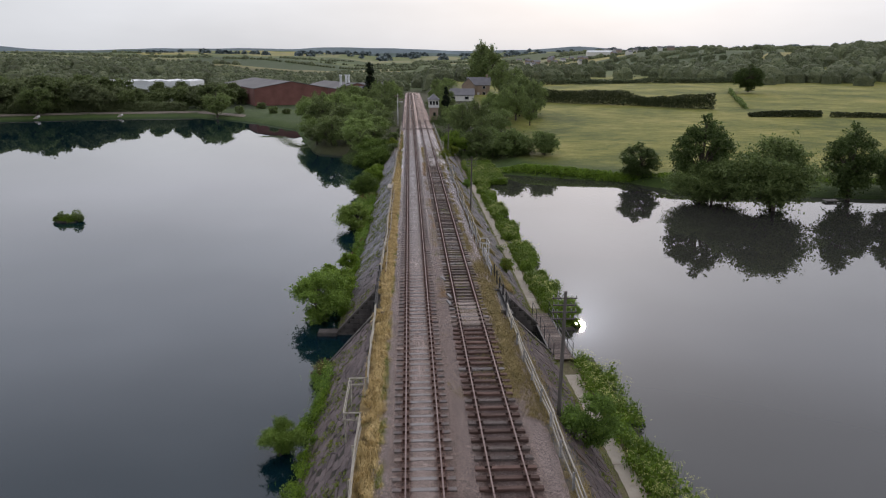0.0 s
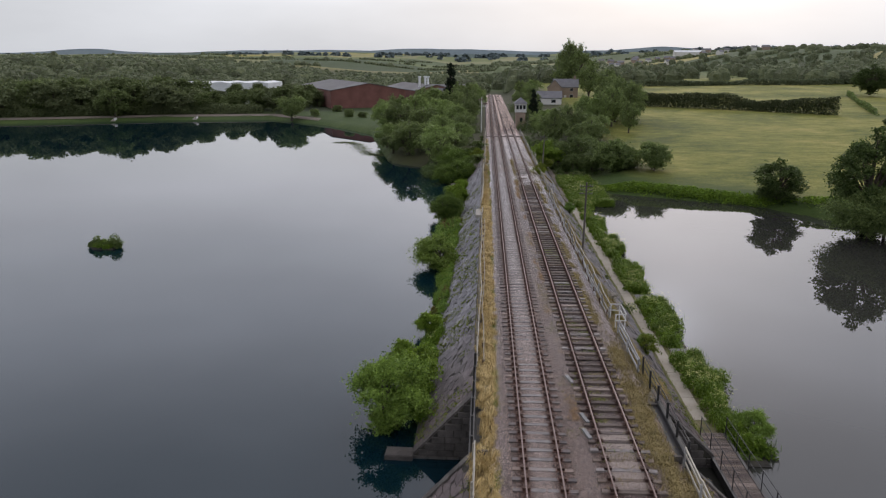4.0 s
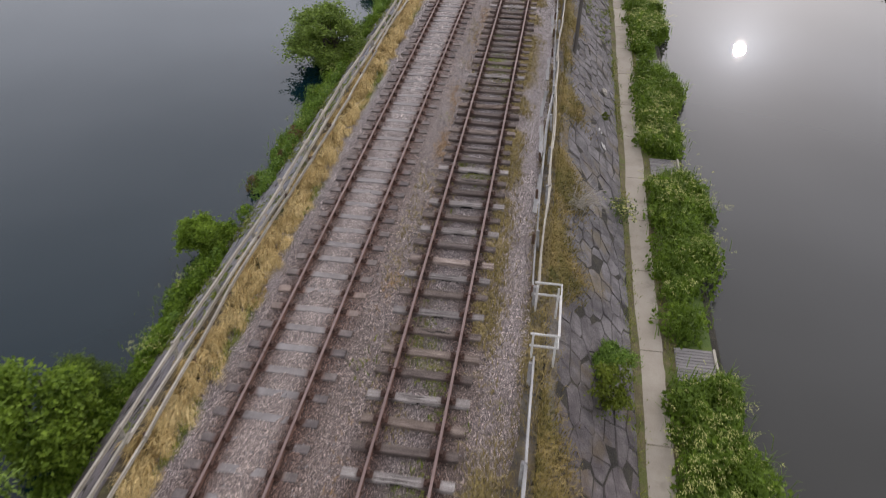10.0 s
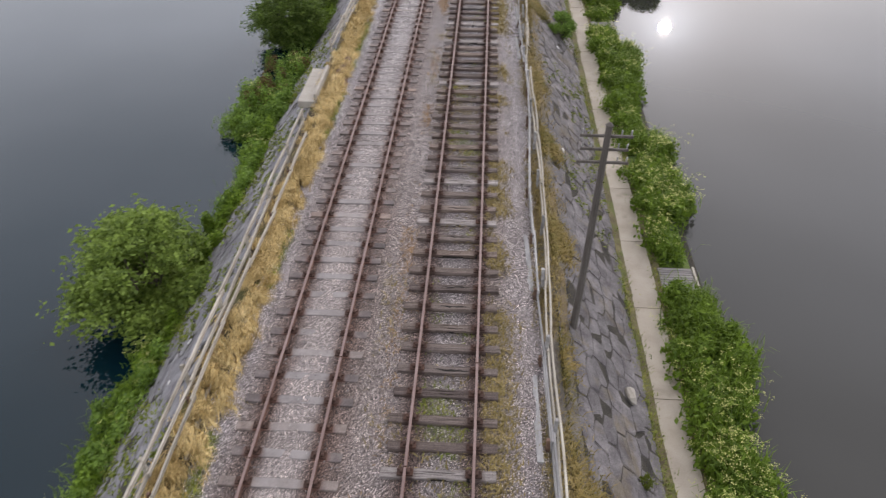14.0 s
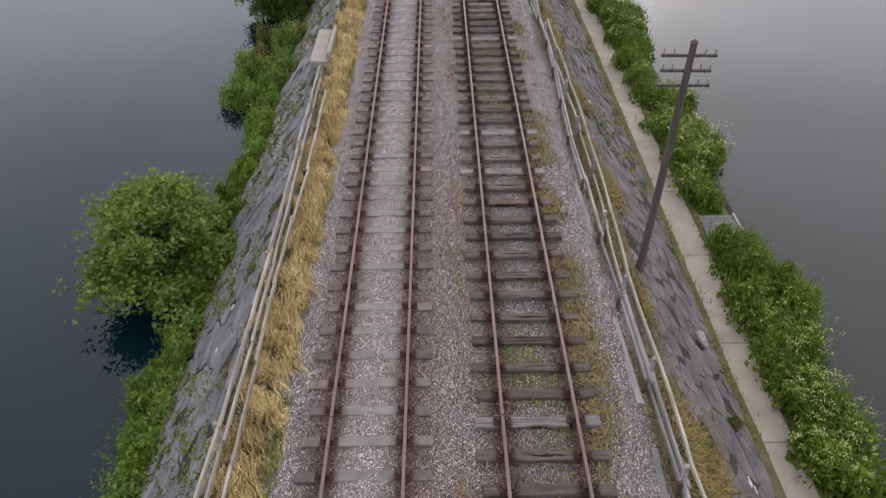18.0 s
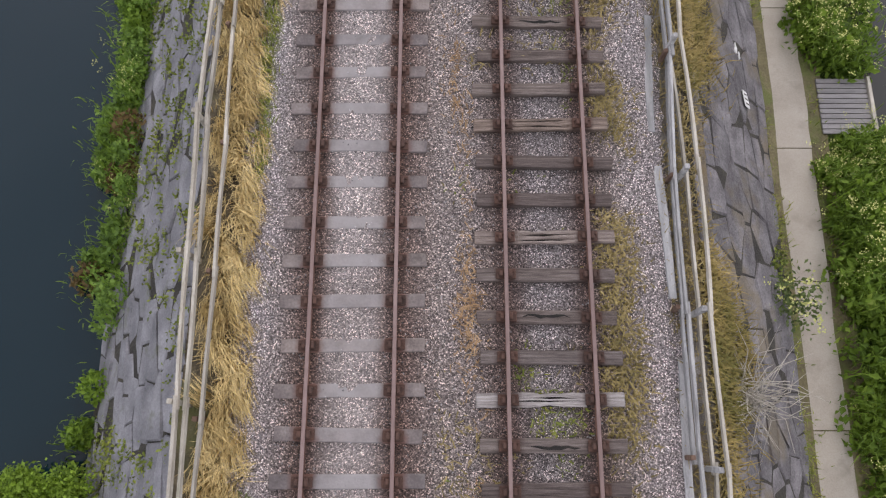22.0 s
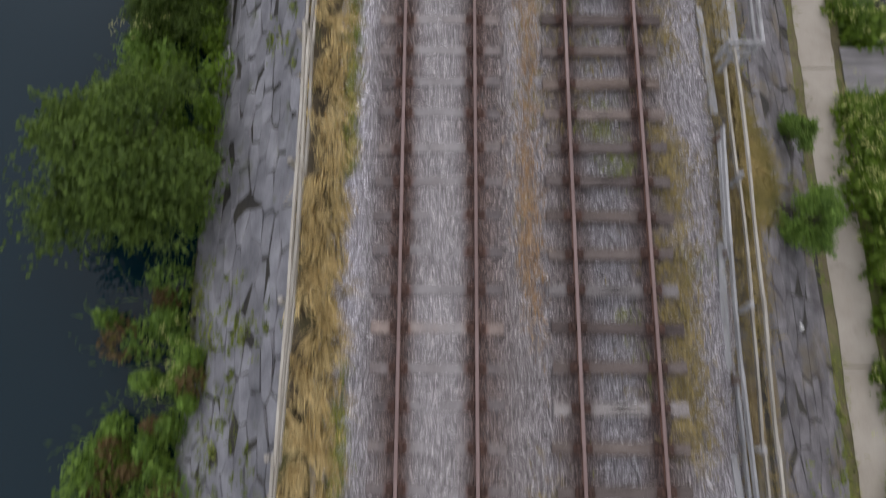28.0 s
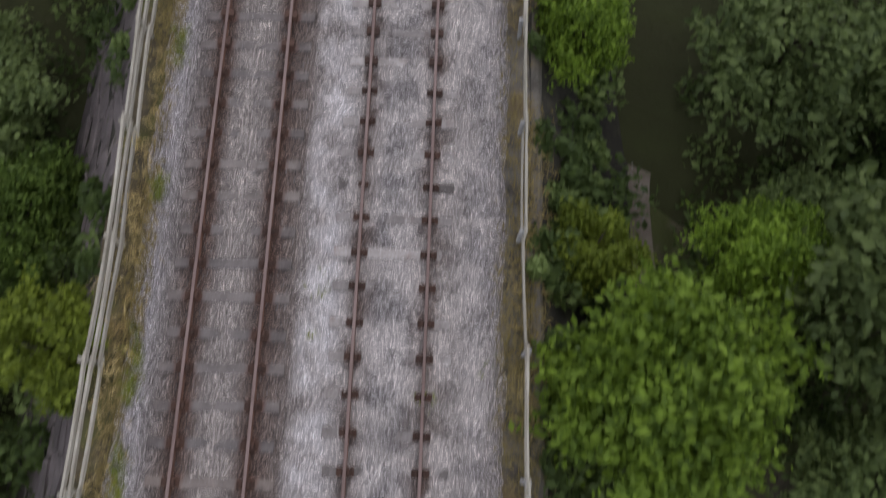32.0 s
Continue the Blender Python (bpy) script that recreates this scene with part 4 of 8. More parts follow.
def crack_mesh(seed):
    r = random.Random(seed)
    n = 9
    xs = [-0.42 + 0.84 * i / (n - 1) for i in range(n)]
    c = [r.uniform(-.03, .03) for _ in xs]
    w = [0.004 + 0.03 * math.sin(math.pi * i / (n - 1)) * r.uniform(0.5, 1.3) for i in range(n)]
    v = [(x, a + b, 0.004) for x, a, b in zip(xs, c, w)] + [(x, a - b, 0.004) for x, a, b in zip(xs, c, w)]
    return np_mesh("crack", v, [(i, n + i, n + i + 1, i + 1) for i in range(n - 1)], M_SPLIT)


def chair_mesh():
    bm = box_bm(0.36, 0.19, 0.045, 0.01, None, (0, 0, 0.02))
    box_bm(0.07, 0.13, 0.10, 0.015, bm, (0.075, 0, 0.07))
    box_bm(0.08, 0.11, 0.09, 0.015, bm, (-0.08, 0, 0.065))
    for sx in (-0.145, 0.145):
        box_bm(0.035, 0.035, 0.05, 0.006, bm, (sx, 0.04, 0.05))
    return bm_mesh("chair", bm, M_CHAIR)


CHAIR = chair_mesh()
CRACKS = [crack_mesh(i) for i in range(4)]
OLD = [sleeper_mesh("sleeper", M_SLEEPER_OLD, 50 + i) for i in range(5)]
SPLIT = [split_sleeper_mesh("sleeper", M_SLEEPER_OLD if i % 2 else M_SLEEPER_BLEACHED, 150 + i) for i in range(10)]
NEW = [sleeper_mesh("sleeper", M_SLEEPER_NEW, 70 + i) for i in range(4)]
PALE = [sleeper_mesh("sleeper", M_SLEEPER_PALE, 90 + i) for i in range(4)]
RUSTY = [sleeper_mesh("sleeper", M_SLEEPER_RUSTY, 95 + i) for i in range(3)]
RAIL18 = rail_mesh(18.26)


# order along the line and y of sleepers on either track
LAID_1 = ((0, 70.52), (8, 76.53), (18, 84.14), (26, 90.2))
LAID_2 = ((0, 51.06), (9, 58.08), (20, 66.6), (29, 73.19), (39, 80.75), (51, 90.23), (83, 114.44), (95, 123.6))
ROTTEN = {3, 5, 8, 12, 14, 17, 19, 22, 26, 29, 33, 36, 39, 43, 45, 48, 51, 56, 58, 61, 64, 67, 70, 73, 75, 79}


def laid(marks, k, pitch):
    if k <= marks[0][0]:
        return marks[0][1] + (k - marks[0][0]) * pitch
    if k >= marks[-1][0]:
        return marks[-1][1] + (k - marks[-1][0]) * pitch
    return float(np.interp(k, [a for a, b in marks], [b for a, b in marks]))


def build_track(x0, label, meshes, marks, pitch, seed, z_top, crack_share):
    rnd = random.Random(seed)
    track = empty("railway_track", pose(x0, 0, 0), label, "railway track", "parallel railway tracks", "structure")
    for side in (-0.7525, 0.7525):
        y = Y0 + (3.1 if side > 0 else 0)
        while y < Y1 - 18.3:
            child("rail", RAIL18, track, pose(side, y, 0))
            y += 18.288
    k = -int((marks[0][1] - 4.0) / pitch)
    y = laid(marks, k, pitch)
    stray = []
    while y < 212:
        m = pose(rnd.uniform(-.035, .035), y + rnd.uniform(-.03, .03), z_top + rnd.uniform(-.012, .008), rnd.uniform(-1.2, 1.2), rnd.uniform(-.25, .25), rnd.uniform(-1.2, 1.2))
        kinds = meshes if meshes is NEW or 45.4 < y < 113.2 else (RUSTY * 2 + OLD[:1] if y < 40 else (OLD * 2 + PALE if y < 135 else PALE))
        rotten = meshes is OLD and y < 116 and (k in ROTTEN if k >= 0 else rnd.random() < 0.15)
        s = child("sleeper", rnd.choice(SPLIT if rotten else kinds), track, m, "bleached sleeper split lengthwise" if rotten else "")
        if 50 < y < 116 and not rotten and rnd.random() < crack_share:
            child("crack", rnd.choice(CRACKS), s, pose(rnd.uniform(-.1, .1), rnd.uniform(-.03, .03), 0), "dark split in the wood")
        for side in (-0.7525, 0.7525):
            if 44 < y < 160:
                child("chair", CHAIR, s, pose(side - m.translation.x, 0, 0.0))
            else:
                stray.append((side, y))
        k += 1
        y = laid(marks, k, pitch)
    bm = bmesh.new()
    for sx, sy in stray:
        box_bm(0.3, 0.19, 0.12, 0, bm, (sx, sy, z_top + 0.06))
    o = part("chairs", bm, M_CHAIR, track, "rusty iron rail chairs along the rails")
    o["kind"] = "stuff"
    # ties beyond the turnout, one mesh each way off
    bm = bmesh.new()
    yy = 212.4
    while yy < Y1 - 4:
        box_bm(2.5, 0.25, 0.13, 0, bm, (0, yy, z_top - 0.065))
        yy += pitch
    o = part("far_sleepers", bm, meshes[0].materials[0], track, "sleepers running on past the signal box")
    o["kind"] = "stuff"
    return track


build_track(0.0, "rusty running line with sleepers buried in pale ballast", NEW, LAID_1, 0.758, 11, -0.135, 0.0)
build_track(TRACK2, "rusty siding on bare decayed timber sleepers", OLD, LAID_2, 0.765, 12, -0.15, 0.3)


def build_crossover():
    co = empty("track_crossover", None, "rusty crossover rails joining the two lines", "railway points", kind="structure")
    for off in (-0.7525, 0.7525):
        pts = []
        for i in range(15):
            u = i / 14
            s = u * u * (3 - 2 * u)
            pts.append((TRACK2 * (1 - s) + off, 186 + 32 * u, -0.045))
        part("rail", tube_bm(pts, [0.045] * 15, 4), M_RAIL, co)
    bm = bmesh.new()
    box_bm(8.2, 0.28, 0.1, 0.01, bm, (1.7, 182.2, -0.05))
    box_bm(8.2, 0.22, 0.1, 0.01, bm, (1.7, 183.6, -0.06))
    part("crossing_timber", bm, M_SLEEPER_OLD, co, "timber rodding boards across both lines")


build_crossover()


# ---------------------------------------------------------------- stone pitching
def clip_poly(poly, nx, ny, c):
    """The part of a convex outline where nx * u + ny * v <= c."""
    out = []
    for (ax, ay), (bx, by) in zip(poly, poly[1:] + poly[:1]):
        da, db = nx * ax + ny * ay - c, nx * bx + ny * by - c
        if da <= 0:
            out.append((ax, ay))
        if (da < 0 < db) or (db < 0 < da):
            t = da / (da - db)
            out.append((ax + (bx - ax) * t, ay + (by - ay) * t))
    return out


def slab_outlines(ya, yb, run, du, dv, rnd):
    """Irregular many-sided slabs, longer along the bank than across, of very mixed size."""
    nv, nu = max(2, round(run / dv)), max(2, round((yb - ya) / du))
    dv, du = run / nv, (yb - ya) / nu
    seeds = {}
    for i in range(-1, nu + 1):
        for j in range(-1, nv + 1):
            if rnd.random() > 0.13:
                seeds[i, j] = (i + 0.5 + 0.45 * (j % 2) + rnd.uniform(-.36, .36), j + 0.5 + rnd.uniform(-.14, .14))
    for (i, j), (a, b) in seeds.items():
        if not (0 <= i < nu and 0 <= j < nv):
            continue
        poly = [(max(a - 2, 0), max(b - 2, 0)), (min(a + 2, nu), max(b - 2, 0)), (min(a + 2, nu), min(b + 2, nv)), (max(a - 2, 0), min(b + 2, nv))]
        for p in range(-2, 3):
            for q in range(-2, 3):
                o = seeds.get((i + p, j + q))
                if o is None or (p == 0 and q == 0):
                    continue
                nx, ny = o[0] - a, o[1] - b
                poly = clip_poly(poly, nx, ny, (o[0] ** 2 + o[1] ** 2 - a * a - b * b) / 2)
        keep = [p for k, p in enumerate(poly) if math.hypot((p[0] - poly[k - 1][0]) * du, (p[1] - poly[k - 1][1]) * dv) > 0.05]
        if len(keep) >= 3:
            yield ya + a * du, b * dv, [(ya + p * du, q * dv) for p, q in keep]


def build_pitching(name, label, top, toe, stretches, keep, mat, seed, du, dv, rough=1.0):
    rnd = random.Random(seed)
    thing = empty(name, None, label, "stone slope", kind="structure")
    dx, dz = toe[0] - top[0], toe[1] - top[1]
    run = math.hypot(dx, dz)
    ex, ez = dx / run, dz / run
    nx, nz = (-ez, ex) if -ez * 0 + ex > 0 else (ez, -ex)
    rest_v, rest_f, count = [], [], 0
    for ya, yb in stretches:
        for u, v, poly in slab_outlines(ya, yb, run, du, dv, rnd):
            if rnd.random() < 0.004:
                continue
            n = len(poly)
            lift, tu, tv = rnd.uniform(0.0, 0.10) * rough, rnd.uniform(-.08, .08) * rough, rnd.uniform(-.09, .09) * rough
            cu, cv = sum(p[0] for p in poly) / n, sum(p[1] for p in poly) / n
            size = max(0.12, min(max(p[0] for p in poly) - min(p[0] for p in poly), max(p[1] for p in poly) - min(p[1] for p in poly)))
            g1 = 1 - rnd.uniform(0.003, 0.018 + 0.06 * rough * (rnd.random() < 0.25)) / size
            g2 = g1 - rnd.uniform(0.02, 0.06) / size
            low = [(cu + (p - cu) * g1, cv + (q - cv) * g1, -0.12) for p, q in poly]
            mid = [(cu + (p - cu) * g1 + rnd.uniform(-.03, .03), cv + (q - cv) * g1 + rnd.uniform(-.03, .03), lift - 0.035 + tu * (p - cu) + tv * (q - cv)) for p, q in poly]
            high = [(cu + (p - cu) * g2, cv + (q - cv) * g2, lift + tu * (p - cu) + tv * (q - cv) + rnd.uniform(-.006, .006)) for p, q in poly]
            co = [(top[0] + b * ex + h * nx, a, top[1] + b * ez + h * nz) for a, b, h in low + mid + high]
            faces = [(i, (i + 1) % n, n + (i + 1) % n, n + i) for i in range(n)] + [(n + i, n + (i + 1) % n, 2 * n + (i + 1) % n, 2 * n + i) for i in range(n)] + [tuple(range(2 * n, 3 * n))]
            if dx > 0:
                faces = [f[::-1] for f in faces]
            if keep[0] < u < keep[1] and count < 300:
                c = Vector((sum(q[0] for q in co) / len(co), sum(q[1] for q in co) / len(co), sum(q[2] for q in co) / len(co)))
                child("stone", np_mesh("stone", [Vector(q) - c for q in co], faces, mat), thing, Matrix.Translation(c))
                count += 1
            else:
                k = len(rest_v)
                rest_v += co
                rest_f += [tuple(q + k for q in f) for f in faces]
    o = child("stones", np_mesh("stones", rest_v, rest_f, mat), thing, None, "laid blocks of the rest of the slope")
    o["kind"] = "stuff"
    return thing


build_pitching("stone_slope", "grey laid-stone slope running down to the first lake", TOP_L, TOE_L, [(-12, GAP0), (GAP1, 175)], (66.5, 90), M_STONE, 3, 0.98, 0.45, 0.6)
build_pitching("stone_slope", "brown-grey laid-stone slope above the footpath", TOP_R, TOE_R, [(-12, GAP0), (GAP1, 146)], (63, 98), M_STONE_R, 4, 0.92, 0.52, 0.4)


# ---------------------------------------------------------------- bridge over the channel
def build_bridge():
    br = empty("railway_bridge", None, "low girder bridge with stone abutments over the channel", "bridge", kind="structure")
    part("deck", box_bm(9.5, GAP1 - GAP0 + 0.4, 0.4, 0.02, None, (1.75, (GAP0 + GAP1) / 2, -0.82)), M_BLACK_IRON, br, "dark underside of the deck")
    for x in (-3.0, 6.45):
        part("girder", box_bm(0.25, GAP1 - GAP0 + 0.8, 0.75, 0.02, None, (x, (GAP0 + GAP1) / 2, -0.75)), M_BLACK_IRON, br, "black iron edge girder")
    rnd = random.Random(8)
    for yc, sgn in ((GAP0, 1), (GAP1, -1)):
        wall = child("abutment", np_mesh("abutment", [(x, yc + sgn * 0.02, z) for x, z in [(-6.5, -6), TOE_L, TOP_L, TOP_R, TOE_R, (9.7, -6)]] + [(x, yc - sgn * 0.4, z) for x, z in [(-6.5, -6), TOE_L, TOP_L, TOP_R, TOE_R, (9.7, -6)]],
                      [(0, 1, 2, 3, 4, 5), (6, 11, 10, 9, 8, 7)] + [(i, (i + 1) % 6, 6 + (i + 1) % 6, 6 + i)[::-1] for i in range(6)], M_SOIL), br, None, "dark mortar backing of the wing wall")
        z = -4.2
        while z < -0.55:
            h = rnd.uniform(0.32, 0.42)
            xa = TOE_L[0] + (z + 0.25 - TOE_L[1]) / (TOP_L[1] - TOE_L[1]) * (TOP_L[0] - TOE_L[0]) if z > TOE_L[1] else TOE_L[0]
            xb = TOE_R[0] + (z + 0.25 - TOE_R[1]) / (TOP_R[1] - TOE_R[1]) * (TOP_R[0] - TOE_R[0]) if z > TOE_R[1] else TOE_R[0]
            x = xa
            while x < xb - 0.25:
                w = min(rnd.uniform(0.5, 1.1), xb - x)
                if x < -2.4 or x > 5.6:
                    part("block", box_bm(w - 0.03, 0.14, h - 0.03, 0.02, None, (x + w / 2, yc + sgn * 0.05, z + h / 2), None, 0.008), M_WING, br)
                x += w
            z += h
    # sloping coping stones along the cut edges
    for yc in (GAP0 - 0.2, GAP1 + 0.2):
        for top, toe in ((TOP_L, TOE_L), (TOP_R, TOE_R)):
            n = 7
            for i in range(n):
                u = (i + 0.5) / n
                x, z = top[0] + (toe[0] - top[0]) * u, top[1] + (toe[1] - top[1]) * u
                tilt = math.degrees(math.atan2(toe[1] - top[1], toe[0] - top[0]))
                part("coping", box_bm(0.66, 0.42, 0.2, 0.02, None, (0, 0, 0), None, 0.012), M_WING, br, "", pose(x, yc, z + 0.03, 0, -tilt, 0))
    # stone footing at the foot of the far wing wall
    part("footing", box_bm(1.5, 0.9, 0.5, 0.06, None, (-6.9, GAP1 + 0.1, -3.95), None, 0.05), M_WING, br)


build_bridge()


# ---------------------------------------------------------------- footpath
def build_path():
    path = empty("footpath", None, "narrow pale concrete footpath along the foot of the slope", "path", kind="structure")
    rnd = random.Random(5)
    y = 6.0
    xc = lambda q: float(np.interp(q, [0, 31, 52, 60, 70, 76, 80, 85, 90, 100, 111, 119, 130], [10.2, 10.3, 9.95, 10.0, 10.0, 10.08, 10.05, 10.16, 10.15, 10.2, 10.2, 10.15, 10.0]))
    while y < 118.5:
        L = min(rnd.uniform(2.8, 4.2), 119 - y)
        if not (GAP0 - 1.0 < y + L and y < GAP1 + 1.4):
            n = 8
            v = []
            for i in range(n + 1):
                q = y + 0.015 + (L - 0.03) * i / n
                h = 0.46 + rnd.uniform(-.03, .03)
                if y + L > 118.9 and i == n:
                    h = 0.15
                x = xc(q)
                v += [(x - h, q, -3.66), (x + h, q, -3.66), (x - h, q, -3.9), (x + h, q, -3.9)]
            f = []
            for i in range(n):
                a, b = 4 * i, 4 * i + 4
                f += [(a, a + 1, b + 1, b), (a + 2, a, b, b + 2), (a + 1, a + 3, b + 3, b + 1)]
            f += [(0, 2, 3, 1), (4 * n, 4 * n + 1, 4 * n + 3, 4 * n + 2)]
            child("slab", np_mesh("slab", v, f, M_CONCRETE), path)
        y += L
    # trodden track going on beyond the concrete
    ys = np.linspace(119.4, 172.0, 330)
    xs = np.interp(ys, [119, 125, 130, 135.4, 138, 142, 144.3, 148, 152, 158, 164, 172], [9.9, 9.66, 9.85, 9.88, 9.66, 9.66, 9.92, 9.95, 9.85, 9.65, 9.8, 10.3])
    ww = 0.26 + 0.16 * np.clip((ys - 144) / 6, 0, 1) + 0.05 * np.sin(ys * 1.3) + 0.05 * smooth_noise(ys, 0 * ys, 71, 4, 1.3)
    xs = xs + 0.07 * smooth_noise(ys, 0 * ys, 72, 4, 0.7)
    v = np.concatenate([np.stack([xs - ww, ys, -3.535 + 0 * ys], 1), np.stack([xs + ww, ys, -3.575 + 0 * ys], 1), np.stack([xs - ww, ys, -3.95 + 0 * ys], 1), np.stack([xs + ww, ys, -3.95 + 0 * ys], 1)])
    n = len(ys)
    f = [(i, n + i, n + i + 1, i + 1) for i in range(n - 1)] + [(2 * n + i, i, i + 1, 2 * n + i + 1) for i in range(n - 1)] + [(n + i, 3 * n + i, 3 * n + i + 1, n + i + 1) for i in range(n - 1)]
    child("trodden_track", np_mesh("trodden_track", v, f, M_TRAIL), path, None, "bare trodden earth track")
    k = RNG.integers(0, n, 420)
    stones = clump_bits(np.stack([xs[k] + RNG.normal(0, .22, 420), ys[k], np.full(420, -3.55)], 1), RNG.uniform(0.02, 0.075, 420))
    o = child("trail_stones", np_mesh("trail_stones", *stones, M_LOOSE), path, None, "pale stones along the earth track")
    o["kind"] = "stuff"


build_path()


def build_footbridge():
    fb = empty("footbridge", None, "dark iron footbridge with thin handrails over the channel", "footbridge")
    ya, yb = 42.0, 51.2
    L = yb - ya
    for x in (9.35, 10.75):
        part("beam", box_bm(0.16, L, 0.42, 0.01, None, (x, ya + L / 2, -3.62)), M_BLACK_IRON, fb, "black plate girder")
    for i in range(46):
        part("plank", box_bm(1.24, L / 46 - 0.015, 0.05, 0.005, None, (10.05, ya + (i + 0.5) * L / 46, -3.46)), M_SLEEPER_OLD, fb)
    for x in (9.38, 10.72):
        for i in range(6):
            part("post", tube_bm([(x, ya + 0.3 + i * (L - 0.6) / 5, -3.5), (x, ya + 0.3 + i * (L - 0.6) / 5, -2.35)], [0.025, 0.025], 6), M_BLACK_IRON, fb)
        for z in (-2.36, -2.9):
            part("handrail", tube_bm([(x, ya + 0.2, z), (x, yb - 0.2, z)], [0.02, 0.02], 6), M_BLACK_IRON, fb)


build_footbridge()
# ---------------------------------------------------------------- fences
def timber_variants(name, length, w, h, mat, seed, n=3):
    out = []
    for i in range(n):
        r = random.Random(seed + i)
        k = 6
        bow, twist = r.uniform(-.025, .025), r.uniform(-.02, .02)
        v = []
        for j in range(k):
            u = j / (k - 1)
            b = bow * math.sin(math.pi * u)
            ww, hh = w / 2 * r.uniform(0.85, 1.1), h / 2 * r.uniform(0.85, 1.1)
            v += [(-ww + b, length * (u - .5), -hh + twist * u), (ww + b, length * (u - .5), -hh), (ww + b, length * (u - .5), hh), (-ww + b, length * (u - .5), hh + twist * u)]
        f = [(4 * j + q, 4 * j + (q + 1) % 4, 4 * j + 4 + (q + 1) % 4, 4 * j + 4 + q) for j in range(k - 1) for q in range(4)]
        f += [(3, 2, 1, 0), (4 * k - 4, 4 * k - 3, 4 * k - 2, 4 * k - 1)]
        out.append(np_mesh(name, v, f, mat))
    return out


def post_variants(mat, w, h, seed, n=3):
    out = []
    for i in range(n):
        random.seed(seed + i)
        out.append(bm_mesh("post", box_bm(w, w, h, 0.012, None, (0, 0, h / 2), None, 0.008), mat))
    return out


RAILS_CREAM = timber_variants("rail", 2.75, 0.05, 0.11, M_FENCE, 1)
RAILS_GREY = timber_variants("rail", 2.75, 0.055, 0.13, M_FENCE_GREY, 11)
PLANK_GREY = timber_variants("plank", 2.6, 0.16, 0.07, M_FENCE_GREY, 21)
POSTS_CREAM = post_variants(M_FENCE, 0.095, 1.30, 31)
POSTS_GREY = post_variants(M_FENCE_GREY, 0.095, 1.32, 41)
POSTS_LOW = post_variants(M_ROTTEN, 0.085, 0.95, 36)
POSTS_BLACK = post_variants(M_BLACK_IRON, 0.10, 1.5, 51)
RAILS_BLACK = timber_variants("rail", 2.1, 0.03, 0.04, M_BLACK_IRON, 61)


def fence(label, xf, ya, yb, zb, heights, posts, rails, bay, seed, lean=2.0, wander=0.05, drop=0.06):
    rnd = random.Random(seed)
    th = empty("timber_fence", pose(xf, ya, zb), label, "fence", "fences along the causeway")
    n = max(1, round((yb - ya) / bay))
    step = (yb - ya) / n
    tilt = rnd.uniform(-lean, lean)
    off = [wander * (math.sin(i * 0.9 + seed) + rnd.uniform(-.6, .6)) for i in range(n + 1)]
    for i in range(n + 1):
        tilt = 0.6 * tilt + rnd.uniform(-lean, lean)
        child("post", rnd.choice(posts), th, pose(off[i], i * step, -0.35, rnd.uniform(-2, 2), tilt, rnd.uniform(-8, 8)))
        if i == n:
            break
        for h in heights:
            if rnd.random() < drop:
                continue
            mid = (off[i] + off[i + 1]) / 2
            m = pose(mid + rnd.uniform(.05, .1), (i + .5) * step, h + rnd.uniform(-.03, .03), rnd.uniform(-1.6, 1.6), tilt, -math.degrees(math.atan2(off[i + 1] - off[i], step)))
            child("rail", rnd.choice(rails), th, m @ Matrix.Diagonal((1, (step + 0.22) / 2.75 if rails is not RAILS_BLACK else (step + .1) / 2.1, 1, 1)))
    return th


cream = "weathered cream-grey post-and-rail timber fence above the lake"
grey = "silver-grey decaying post-and-rail fence beside the siding"
fence(cream, -2.95, -6, 27, -0.5, (0.35, 0.68, 0.98), POSTS_CREAM, RAILS_CREAM, 2.6, 1)
fence(cream, -2.9, 31.2, 42.6, -0.5, (0.35, 0.68, 0.98), POSTS_CREAM, RAILS_CREAM, 2.6, 2)
fence("black iron posts with thin rails on the bridge edge", -2.98, 42.9, 52.0, -0.5, (0.45, 0.8, 1.08), POSTS_BLACK, RAILS_BLACK, 1.9, 3, 1.0, 0.02, 0.0)
fence(cream, -2.85, 52.3, 91.5, -0.5, (0.50, 0.98), POSTS_CREAM, RAILS_CREAM, 2.6, 4, 4.0, 0.06, 0.02)
fence("second sagging cream rail line beside the dry grass", -2.6, 52.6, 90.5, -0.62, (0.60,), POSTS_LOW, RAILS_CREAM, 2.6, 14, 5.0, 0.06, 0.0)
fence(cream, -2.95, 98.5, 110, -0.5, (0.35, 0.68, 0.98), POSTS_CREAM, RAILS_CREAM, 2.6, 5, 3.0, 0.07)
fence(cream, -2.85, 110.2, 131.8, -0.5, (0.32, 0.65, 0.98), POSTS_CREAM, RAILS_CREAM, 2.6, 6, 3.0, 0.07)
fence(cream, -2.62, 135, 200, -0.5, (0.35, 0.68, 0.98), POSTS_CREAM, RAILS_CREAM, 2.6, 7, 3.0, 0.06)
fence(grey, 6.1, -6, 43.0, -0.75, (0.35, 0.7, 1.02), POSTS_GREY, RAILS_CREAM, 2.6, 21, 3.0)
fence("black iron posts with thin rails on the bridge edge", 6.4, 43.3, 52.4, -0.7, (0.45, 0.8, 1.1), POSTS_BLACK, RAILS_BLACK, 1.9, 22, 1.0, 0.02, 0.0)
fence(grey, 6.15, 52.6, 58.6, -0.75, (0.35, 0.7, 1.02), POSTS_GREY, RAILS_GREY, 2.4, 23, 3.0)
